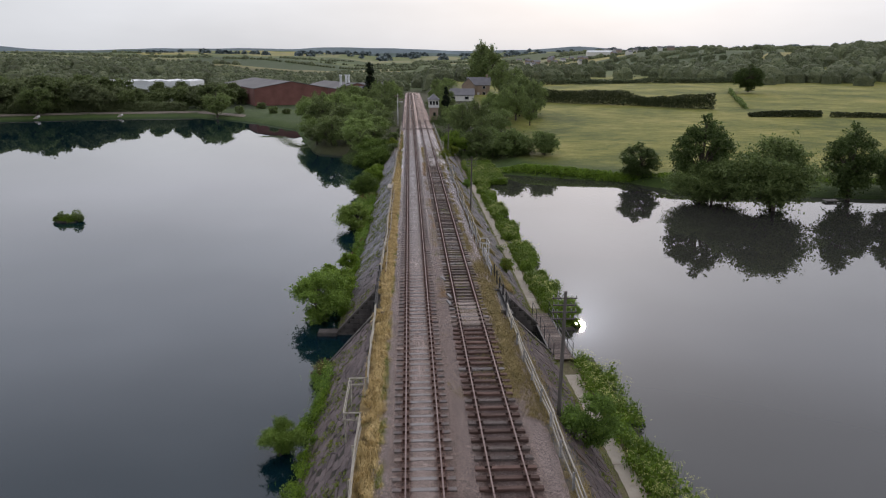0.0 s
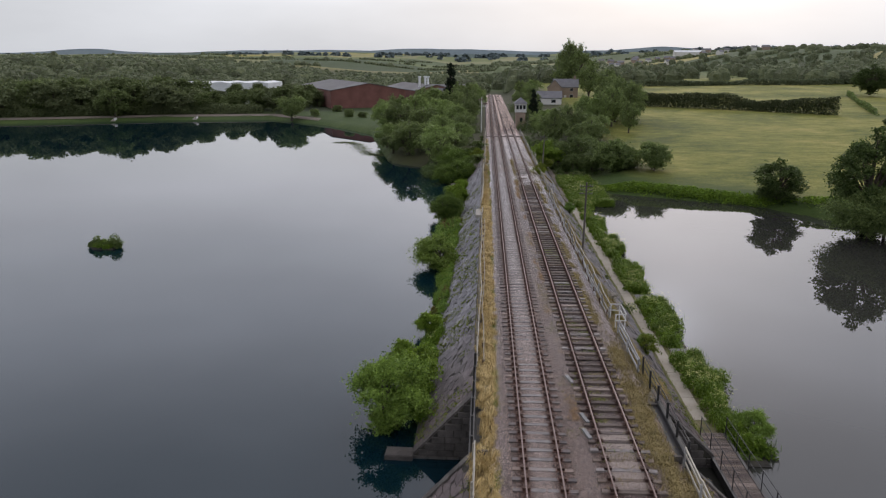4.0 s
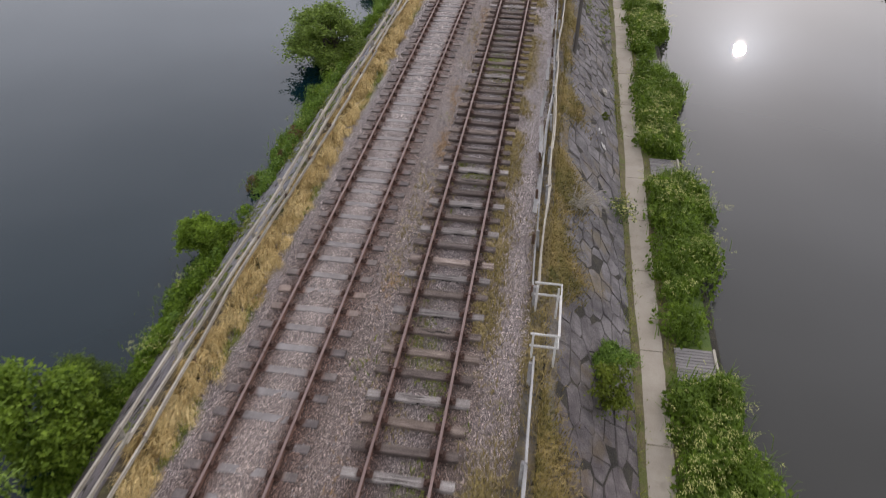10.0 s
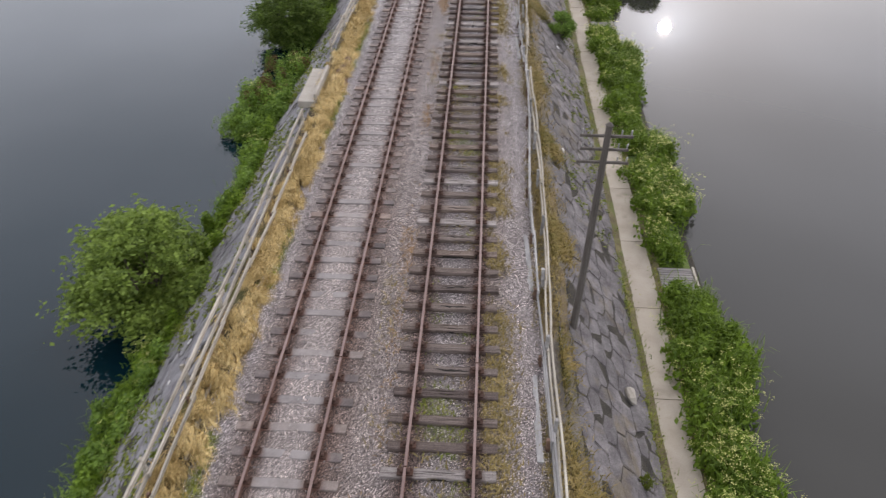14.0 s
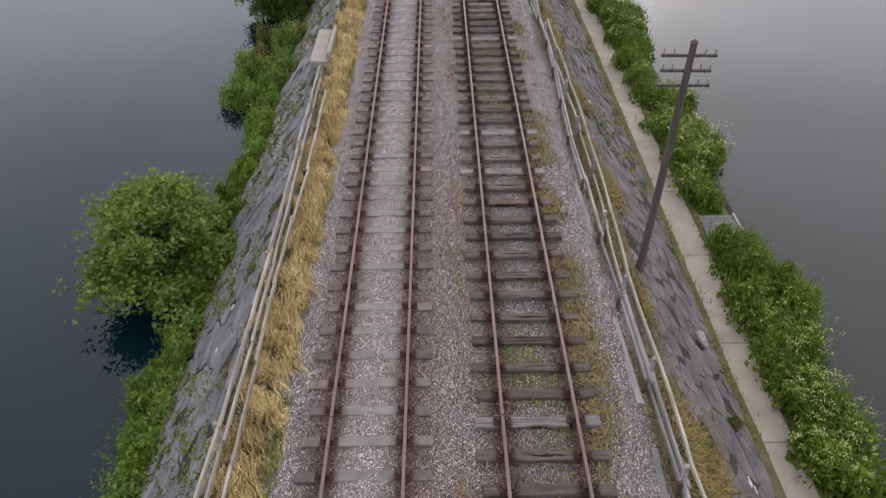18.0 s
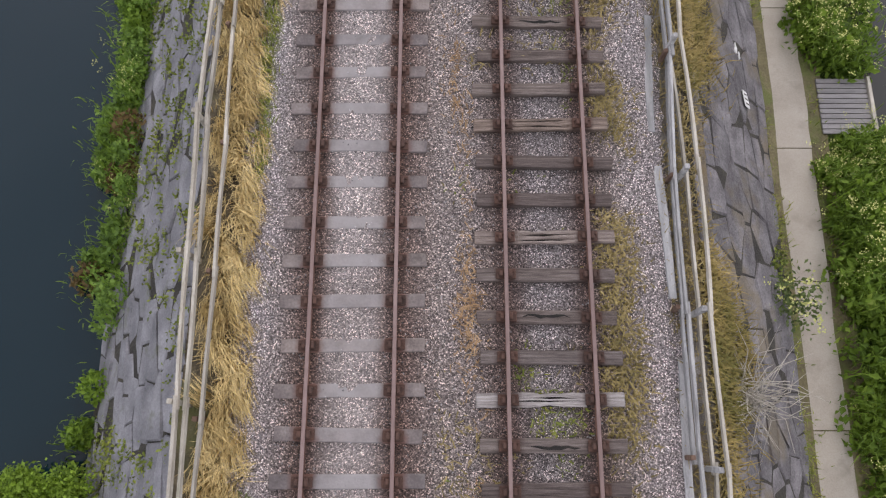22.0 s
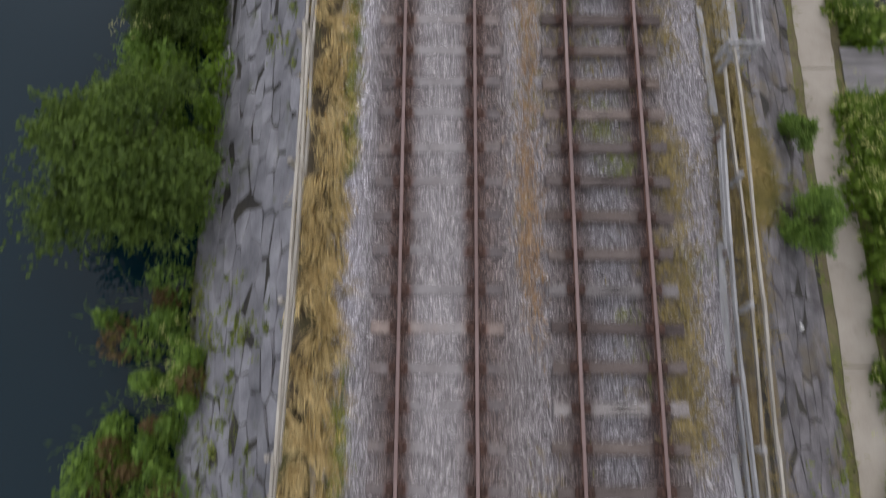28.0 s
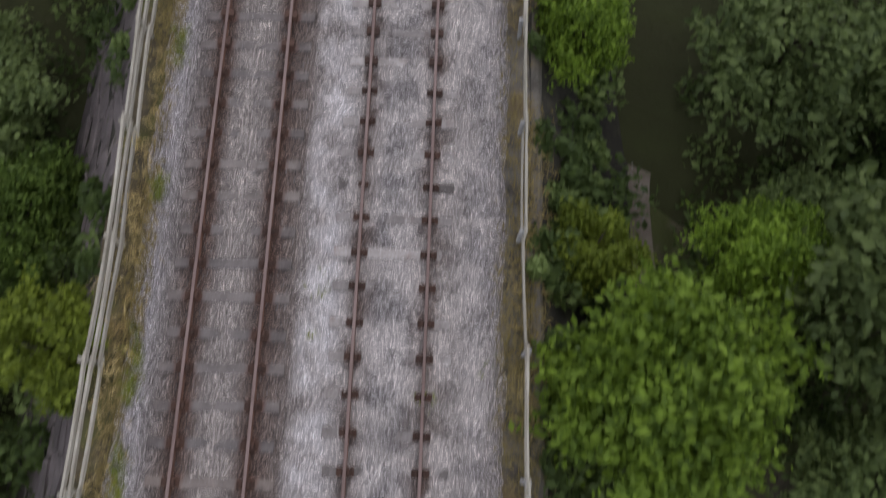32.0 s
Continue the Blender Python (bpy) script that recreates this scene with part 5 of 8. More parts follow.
fence(grey, 6.1, 61.6, 109.6, -0.8, (0.42, 1.0), POSTS_GREY, RAILS_CREAM, 2.6, 24, 4.0, 0.06)
fence("old grey rails sagging beside the ballast", 5.88, 62.0, 108, -0.75, (0.30, 0.58), POSTS_LOW, RAILS_GREY, 2.6, 34, 5.0, 0.08, 0.25)
fence(grey, 6.15, 112.8, 145.2, -0.8, (0.4, 0.72, 1.02), POSTS_GREY, RAILS_CREAM, 2.6, 25, 3.0)
fence(grey, 6.25, 148.5, 200, -0.75, (0.35, 0.7, 1.02), POSTS_GREY, RAILS_CREAM, 2.6, 26, 3.0)


def fallen_planks():
    rnd = random.Random(77)
    spots = [(5.75, 71.2, 2), (5.7, 74.5, -3), (5.72, 78.2, 1), (5.68, 84.0, 2), (5.85, 67.5, -2), (5.7, 100.2, 3), (5.75, 104.4, -2), (5.88, 117.1, 1), (5.9, 122.05, 5), (5.7, 131.8, -3), (5.9, 125.8, 8), (6.0, 127.1, -9), (5.9, 109.9, 3)]
    for x, y, a in spots:
        p = new("fallen_plank", rnd.choice(PLANK_GREY))
        p.matrix_world = pose(x, y, -0.55 if x > 5.8 else -0.50, rnd.uniform(-1, 1), 8, a)
        tagged(p, "split silver-grey plank lying by the ballast edge", "plank", "fallen planks")
    for x, y, a in [(-2.35, 101.5, 3), (-2.3, 104.8, -2), (-2.46, 120.4, -1), (-2.4, 77.8, 4), (-2.2, 128.6, -3)]:
        p = new("fallen_plank", rnd.choice(RAILS_CREAM))
        p.matrix_world = pose(x, y, -0.42, 0, 70, a)
        tagged(p, "weathered cream plank lying in dry grass", "plank", "fallen planks")


fallen_planks()


def refuge(label, x_in, x_out, ya, yb, zb, mat, bars, thin=1.0):
    """A small platform let out from the fence, with posts and rails on three sides."""
    th = empty("platelayer_refuge", None, label, "refuge", "refuges in the fence")
    s = 1 if x_out > x_in else -1
    for x in (x_in, x_out):
        for y in (ya, yb):
            part("post", box_bm(0.10 * thin, 0.10 * thin, 1.75 if x == x_out else 1.4, 0.01, None, (x, y, zb + (0.1 if x == x_out else 0.3))), mat, th)
    for h in bars:
        part("rail", box_bm(0.06 * thin, yb - ya + 0.2, 0.11 * thin, 0.008, None, (x_out + s * 0.07, (ya + yb) / 2, zb + h)), mat, th)
        for y in (ya, yb):
            part("rail", box_bm(abs(x_out - x_in) + 0.16, 0.055 * thin, 0.11 * thin, 0.008, None, ((x_in + x_out) / 2, y + (0.08 if y == yb else -0.08), zb + h)), mat, th)
    for k in range(3 if thin == 1.0 else 0):
        part("board", box_bm(abs(x_out - x_in) / 3 - 0.02, yb - ya, 0.06, 0.006, None, (x_in + (k + .5) * (x_out - x_in) / 3, (ya + yb) / 2, zb + 0.1)), M_FENCE_GREY, th)
    return th


refuge("white-painted timber refuge with ladder-like bars", 6.12, 6.72, 59.5, 61.4, -0.65, M_WHITE_TIMBER, (0.62, 1.05), 0.6)
refuge("grey timber refuge standing out over the slope", 6.12, 6.72, 109.9, 112.5, -0.75, M_FENCE_GREY, (0.7, 1.05))
refuge("pale timber refuge half hidden by a willow", 6.15, 6.70, 145.5, 148.2, -0.75, M_FENCE, (0.7, 1.05), 0.6)
refuge("grey timber refuge over the stone slope", -2.62, -3.2, 132.2, 134.7, -0.55, M_FENCE, (0.7, 1.05), 0.6)
refuge("cream timber refuge over the stone slope", -2.9, -3.6, 27.4, 31.0, -0.55, M_FENCE, (0.7, 1.05), 0.7)


def telegraph_pole(x, y, zb, zt, lean, arms, label):
    th = empty("telegraph_pole", pose(x, y, zb, 0, lean, 0), label, "pole", "telegraph poles")
    h = zt - zb
    part("shaft", tube_bm([(0, 0, -0.8), (0, 0, 0), (0.01, 0, h * .5), (0, 0, h)], [0.11, 0.105, 0.095, 0.075], 10), M_POLE, th, "dark creosoted shaft")
    part("cap", tube_bm([(0, 0, h), (0, 0, h + .07)], [0.10, 0.02], 8), M_POLE, th)
    for k in range(arms):
        z = h - 0.35 - 0.36 * k
        w = 1.25 if k % 2 == 0 else 1.15
        arm = part("crossarm", box_bm(w, 0.06, 0.065, 0.006, None, (0, 0.11, z)), M_POLE, th)
        for u in (-.46, -.28, .28, .46):
            part("insulator", tube_bm([(u * w, 0.11, z + .04), (u * w, 0.11, z + .1), (u * w, 0.11, z + .17)], [0.012, 0.022, 0.015], 6), M_INSUL, arm)
    return th


telegraph_pole(7.05, 29.8, -1.1, 5.45, 0.6, 4, "dark wooden telegraph pole with four crossarms")
telegraph_pole(6.98, 82.0, -1.0, 5.4, 0.6, 3, "dark wooden telegraph pole with weathered crossarms")
telegraph_pole(6.75, 130.3, -0.8, 5.2, 1.5, 2, "grey wooden telegraph pole leaning over the bank")


# ---------------------------------------------------------------- fishing stages, slab, timbers
def fishing_stage(x0, x1, y0, y1, z, slats, mat, label):
    th = empty("fishing_platform", None, label, "platform", "fishing platforms at the water")
    for k in range(slats):
        w = (y1 - y0) / slats
        part("slat", box_bm(x1 - x0, w - 0.02, 0.045, 0.006, None, ((x0 + x1) / 2, y0 + (k + .5) * w, z)), mat, th)
    part("edge_board", box_bm(0.09, y1 - y0 + .06, 0.14, 0.008, None, (x1 + 0.03, (y0 + y1) / 2, z + 0.02)), M_FENCE, th)
    for y in (y0 + .12, y1 - .12):
        part("bearer", box_bm(x1 - x0, 0.09, 0.12, 0.006, None, ((x0 + x1) / 2, y, z - 0.085)), M_POLE, th)
        part("pile", tube_bm([(x1 - .1, y, z - 1.6), (x1 - .1, y, z - .1)], [0.06, 0.06], 6), M_POLE, th)
    return th


stage = "small grey slatted fishing platform at the path edge"
for ya in (20.5, 62.2, 74.6, 86.3, 110.6):
    fishing_stage(10.85, 12.1, ya, ya + 1.5, -3.66, 11, M_DECK, stage)
for ya, yb in ((131.9, 134.9), (142.2, 144.6)):
    fishing_stage(-8.3, -7.02, ya, yb, -3.45, round((yb - ya) * 6), M_DECK_BROWN, "purple-brown boarded fishing platform against the bank")


def boulder_mesh(w, d, h, rnd):
    """A broken stone with flat faces and blunt corners."""
    bm = bmesh.new()
    bmesh.ops.create_icosphere(bm, subdivisions=2, radius=0.6)
    cuts = [(Vector((rnd.gauss(0, 1), rnd.gauss(0, 1), rnd.gauss(0, 1))).normalized(), rnd.uniform(.32, .5)) for _ in range(11)]
    for v in bm.verts:
        for nrm, c in cuts:
            over = v.co.dot(nrm) - c
            if over > 0:
                v.co -= nrm * over
        v.co = Vector((v.co.x * w, v.co.y * d, v.co.z * h)) * 1.15
    return bm_mesh("pale_boulder", bm, M_ROCK if w <= 0.6 else M_SLAB)


def ledge():
    th = empty("concrete_ledge", None, "pale broken concrete ledge at the slope top", "ledge")
    part("slab", box_bm(0.75, 3.1, 0.35, 0.03, None, (-3.15, 95.0, -0.33), None, 0.02), M_SLAB, th)
    part("upstand", box_bm(0.12, 2.9, 0.28, 0.02, None, (-2.80, 95.0, -0.05), None, 0.01), M_SLAB, th)
    rnd = random.Random(3)
    for i in range(7):
        t = new("rotten_timber", timber_variants("rotten_timber", 1.7, 0.17, 0.14, M_ROTTEN, 300 + i, 1)[0])
        t.matrix_world = pose(-2.35 + 0.14 * (i % 4), 96.6 + rnd.uniform(-.6, .6), -0.40 + 0.13 * (i // 4), 0, 0, rnd.uniform(-9, 9))
        tagged(t, "rotten red-brown timber stacked in the grass", "timber", "stacked rotten timbers")
    for x, y, w, d, h in ((8.5, 144.5, 0.5, 0.7, 0.4), (8.95, 142.4, 0.4, 0.5, 0.35), (11.35, 148.1, 0.35, 0.4, 0.3), (11.64, 147.5, 0.3, 0.3, 0.25), (-6.62, 143.3, 0.64, 1.3, 0.6), (-6.9, 124.8, 0.6, 1.1, 0.5), (-6.4, 134.2, 0.5, 0.7, 0.5), (-6.75, 135.5, 0.4, 0.8, 0.45), (-6.55, 131.1, 0.5, 0.6, 0.45), (-6.35, 130.2, 0.6, 0.8, 0.45), (-6.4, 136.7, 0.35, 0.45, 0.35)):
        s = new("pale_boulder", boulder_mesh(w, d, h, rnd))
        s.matrix_world = pose(x, y, (-2.75 if 0 < x < 8.6 else -3.3 if 0 < x < 9 else -3.66 if x > 0 else -3.72 + 0.9 * max(0, x + 6.6)), 8, -5, 20)
        tagged(s, "pale broken boulder at the foot of the slope", "boulder", "boulders")
    for i, (xa, ya) in enumerate(((2.35, 46.3), (2.25, 44.8), (2.1, 50.6))):
        t = new("loose_sleeper_piece", timber_variants("loose_sleeper_piece", 0.9, 0.16, 0.1, M_FENCE_GREY, 400 + i, 1)[0])
        t.matrix_world = pose(xa, ya, -0.16, 0, 0, 14)
        tagged(t, "short pale timber lying beside the siding", "timber", "loose timbers")
    bx = empty("bait_box", pose(-6.78, 144.75, -3.2, 0, 0, 8), "dark plastic box standing beside the pale block", "box")
    part("body", box_bm(0.42, 0.5, 0.36, 0.03), M_POLE, bx)
    part("lid", box_bm(0.46, 0.54, 0.05, 0.015, None, (0, 0, 0.205)), M_BLACK_IRON, bx, "black lid")
    bk = new("rusty_plate", bm_mesh("rusty_plate", box_bm(0.26, 0.2, 0.05, 0.015, None, (0, 0, 0), None, 0.01), M_ROTTEN))
    bk.matrix_world = pose(0.16, 146.0, -0.13, 3, 2, 12)
    tagged(bk, "rusty red-brown plate lying between the rails", "plate")
    sg = empty("fallen_notice", pose(8.58, 75.0, -2.62, 0, 47, 6), "small white notice board lying on the stones", "sign")
    part("board", box_bm(0.26, 0.42, 0.02, 0.004), M_WHITE_TIMBER, sg)
    for k in range(3):
        part("line", box_bm(0.17, 0.035, 0.006, 0, None, (0, -0.12 + 0.12 * k, 0.014)), M_POLE, sg, "dark unreadable lettering bar")


ledge()


# ---------------------------------------------------------------- low vegetation
def stuff(name, v, f, mat, label, category):
    o = new(name, np_mesh(name, v, f, mat))
    return tagged(o, label, category, kind="stuff")


def merge(parts):
    vs, fs, k = [], [], 0
    for v, f in parts:
        vs.append(v)
        fs.append(f + k)
        k += len(v)
    return np.concatenate(vs), np.concatenate(fs)


def top_left(x):
    return np.interp(x, [-6.2, -3.0, -2.9, -1.9], [-3.95, -0.45, -0.5, -0.55])


def top_right(x):
    return np.interp(x, [5.6, 5.75, 6.5, 9.4, 9.6], [-0.55, -0.62, -0.72, -3.5, -3.9])


M_GOLD = surface("golden_moss_grass", [(0.28, (0.06, 0.075, 0.016)), (0.44, (0.15, 0.125, 0.03)), (0.56, (0.29, 0.21, 0.07)), (0.72, (0.48, 0.38, 0.19))], 0.7, 10, 0.9, 0.0, island=0.3)
M_MOSS = surface("dark_joint_moss", [(0.3, (0.06, 0.085, 0.015)), (0.5, (0.14, 0.175, 0.028)), (0.72, (0.28, 0.30, 0.05))], 1.6, 12, 0.9, 0.0, island=0.3)
M_RUSTWEED = surface("dead_orange_weed", [(0.3, (0.20, 0.115, 0.055)), (0.5, (0.34, 0.21, 0.11)), (0.72, (0.48, 0.34, 0.20))], 1.6, 12, 0.9, 0.0, island=0.3)


def build_grass():
    def tufts(ya, yb, step, per, spread):
        m = int((yb - ya) / step)
        cy = ya + (np.arange(m) + RNG.uniform(-.6, .6, m)) * step
        cx = -2.27 + 0.12 * smooth_noise(cy, 0 * cy, 51, 3, 0.5) + RNG.normal(0, spread, m)
        lay = np.stack([0.12 + RNG.normal(0, .30, m), -0.5 + RNG.normal(0, .28, m)], 1)
        size = RNG.uniform(0.65, 1.25, m)
        k = np.repeat(np.arange(m), per)
        base = np.stack([cx[k] + RNG.normal(0, .085, len(k)), cy[k] + RNG.normal(0, .10, len(k)), 0 * k], 1)
        return base, lay[k], size[k], k
    sets = [tufts(48, 112, 0.07, 74, 0.30), tufts(-6, 48, 0.09, 56, 0.27), tufts(112, 180, 0.10, 46, 0.24)]
    base, lay, size = (np.concatenate([q[i] for q in sets]) for i in range(3))
    x, y = base[:, 0], base[:, 1]
    base[:, 2] = top_left(x) + 0.02
    green = RNG.random(len(y)) < np.clip(0.04 + 0.45 * (y < 50) + np.clip((y - 86) / 34, 0, 0.5) + 0.45 * np.clip(smooth_noise(x * 3, y, 54, 2, 0.8), -.1, 1) + 1.1 * (x + 2.0), 0.02, 0.75)
    keep = (RNG.random(len(y)) > np.clip((y - 104) / 14, 0, 0.87)) & (x > -2.98) & (x < -1.74) & (smooth_noise(x * 2, y, 53, 3, 0.7) > -0.75 + 0.4 * np.clip((y - 112) / 10, 0, 1))

    def laid(pick, length, width, lean):
        v, f = blades(base[pick], length, width, RNG, lean, 0.5)
        v = v.reshape(-1, 5, 3)
        sz = size[pick][:, None]
        v[:, 2:4, :2] += (lay[pick] * length * 0.42 * sz)[:, None, :]
        v[:, 4, :2] += lay[pick] * length * 1.15 * sz
        v[:, 4, 2] -= np.linalg.norm(lay[pick], axis=1) * length * 0.35
        return v.reshape(-1, 3), f
    stuff("ochre_grass", *laid(keep & green, 0.28, 0.011, 0.45), M_OCHRE, "ochre and green grass beside the track", "grass")
    stuff("dry_grass", *laid(keep & ~green, 0.55, 0.0085, 0.25), M_STRAW, "dry straw-coloured grass strip beside the track", "grass")
    # greener fringe and low moss
    n = 30000
    y = RNG.uniform(20, 170, n)
    x = -1.86 + RNG.normal(0, 0.11, n)
    keep = smooth_noise(x * 2, y, 55, 3, 0.6) > 0.05
    b = np.stack([x, y, 0 * x - 0.42], 1)[keep]
    v1 = blades(b, 0.19, 0.010, RNG, 0.9, 0.3)
    # weeds between the bare sleepers and along the shoulder
    n = 70000
    y = RNG.uniform(30, 116, n)
    x = np.where(RNG.random(n) < 0.62, RNG.normal(4.75, 0.26, n), RNG.uniform(1.5, 4.6, n))
    keep = (smooth_noise(x * 1.6, y, 57, 3, 0.9) + RNG.normal(0, .2, n) > np.where(x > 4.4, 0.0, 0.42)) & (x < 5.65) & (np.abs(x - 2.72) > .12) & (np.abs(x - 4.22) > .12)
    b = np.stack([x, y, ballast_height(x, y)], 1)[keep]
    n = 16000
    y = RNG.uniform(112, 142, n)
    x = np.where(RNG.random(n) < 0.8, RNG.normal(2.15, 0.13, n), RNG.normal(5.2, 0.3, n))
    keep = smooth_noise(x, y, 66, 3, 0.5) + RNG.normal(0, .2, n) > 0.3
    y[:160], x[:160], keep[:160] = RNG.normal(141.9, .1, 160), RNG.normal(3.48, .1, 160), True
    b = np.concatenate([b, np.stack([x, y, ballast_height(x, y)], 1)[keep]])
    stuff("ochre_weeds", *blades(b, 0.12, 0.013, RNG, 1.3, 0.2), M_OCHRE, "ochre moss and dry weeds in the ballast", "weeds")
    n = 16000
    y = RNG.uniform(40, 160, n)
    x = RNG.uniform(1.4, 5.9, n)
    keep = smooth_noise(x * 1.3, y, 59, 3, 0.9) > 0.62
    b = np.stack([x, y, ballast_height(x, y)], 1)[keep]
    stuff("green_weeds", *merge([v1, blades(b, 0.11, 0.016, RNG, 1.1, 0.2)]), M_WEED, "small yellow-green weeds among the stones", "weeds")
    n = 46000
    y = RNG.uniform(46, 118, n)
    x = 1.93 + 0.10 * np.sin(y * .4) + RNG.normal(0, 0.15, n)
    keep = smooth_noise(x * 3, y, 58, 4, 0.7) + RNG.normal(0, .35, n) > 0.55
    b = np.stack([x, y, ballast_height(x, y)], 1)[keep]
    stuff("rusty_dry_weeds", *blades(b, 0.10, 0.011, RNG, 1.5, 0.2), M_RUSTWEED, "orange-brown dead weeds between the two tracks", "weeds")
    n = 30000
    y = RNG.uniform(46, 114, n)
    x = RNG.uniform(2.85, 4.12, n)
    keep = smooth_noise(x * 1.5, y, 60, 3, 1.1) + RNG.normal(0, .2, n) > 0.42
    b = np.stack([x, y, ballast_height(x, y)], 1)[keep]
    stuff("mossy_weeds", *blades(b, 0.08, 0.013, RNG, 1.3, 0.2), M_WEED, "yellow-green moss patches between the bare sleepers", "weeds")
    n = 22000
    y = RNG.uniform(28, 62, n)
    x = 5.35 + RNG.normal(0, 0.3, n)
    keep = (smooth_noise(x, y, 64, 3, 0.5) + RNG.normal(0, .2, n) > -0.1) & (x < 6.05) & (x > 4.6)
    b = np.stack([x, y, ballast_height(x, y)], 1)[keep]
    stuff("shoulder_grass", *blades(b, 0.22, 0.011, RNG, 0.9, 0.4), M_OCHRE, "ochre dry grass on the ballast shoulder", "grass")
    n = 26000
    y = RNG.uniform(114, 165, n)
    x = -2.3 + RNG.normal(0, 0.27, n)
    keep = (x > -2.75) & (x < -1.78) & (smooth_noise(x, y, 68, 3, 0.6) + RNG.normal(0, .25, n) > -0.25 + 0.8 * np.clip(x + 2.1, 0, 1))
    b = np.stack([x, y, np.maximum(top_left(x), ballast_height(x, y)) + 0.01], 1)[keep]
    stuff("edge_moss_grass", *blades(b, 0.10, 0.014, RNG, 1.2, 0.2), M_OCHRE, "low olive and ochre moss and grass at the ballast edge", "grass")
    # bench of grass beyond the second fence
    n = 100000
    y = RNG.uniform(-4, 190, n)
    x = 6.3 + RNG.normal(0, 0.34, n)
    keep = (smooth_noise(x, y, 61, 3, 0.6) + RNG.normal(0, .25, n) > -0.12) & ((y < 42.5) | (y > 49)) & (x > 5.7) & (x < 7.3)
    b = np.stack([x, y, top_right(x)], 1)[keep]
    stuff("bench_grass", *blades(b, 0.22, 0.012, RNG, 0.8, 0.4), M_OCHRE, "ochre and green grass tufts along the slope top", "grass")
    n = 190000
    y = RNG.uniform(48, 142, n)
    u = RNG.random(n) ** 1.25
    x = 6.45 + 1.9 * u
    keep = smooth_noise(x * .9, y, 62, 3, 0.55) + RNG.normal(0, .15, n) > -0.08 + 0.8 * u + 0.35 * np.clip((y - 76) / 6, 0, 1)
    b = np.stack([x, y, top_right(x) + 0.03], 1)[keep]
    stuff("slope_grass", *blades(b, 0.20, 0.011, RNG, 0.9, 0.4, (0.25, 0)), M_GOLD, "golden-ochre dry grass and moss spilling over the stones", "grass")
    # green cushions in the joints of both slopes
    parts = []
    for sgn in (0, 1):
        n = 5200 if sgn == 0 else 2000
        yc = RNG.uniform(12, 146, n)
        u = RNG.random(n) ** (0.8 if sgn == 0 else 0.55)
        xc = TOP_L[0] + u * (TOE_L[0] - TOP_L[0]) if sgn == 0 else TOP_R[0] + u * (TOE_R[0] - TOP_R[0])
        zc = top_left(xc) if sgn == 0 else top_right(xc)
        ok = ((yc < GAP0 - .5) | (yc > GAP1 + .5)) & (smooth_noise(xc, yc, 63 + sgn, 2, 0.5) > (-0.1 if sgn == 0 else 0.3)) & (yc < 118)
        for a, b_, c in zip(xc[ok], yc[ok], zc[ok]):
            m = RNG.integers(8, 30)
            r = RNG.uniform(0.03, 0.12)
            parts.append(np.array([a, b_, c + 0.06]) + RNG.normal(0, 1, (m, 3)) * np.array([r, r * 1.6, r * .5]))
    stuff("joint_moss", *leaf_quads(np.concatenate(parts), 0.05, RNG), M_MOSS, "moss and small plants in the stone joints", "moss")


build_grass()


def clump_points(x, y, z, r, h, n, rng):
    """Points on the upper shell of an uneven mound."""
    d = rng.normal(size=(n, 3))
    d[:, 2] = np.abs(d[:, 2])
    d /= np.linalg.norm(d, axis=1)[:, None]
    rad = rng.uniform(0.55, 1.06, n)[:, None]
    return np.array([x, y, z]) + d * rad * np.array([r, r, h])


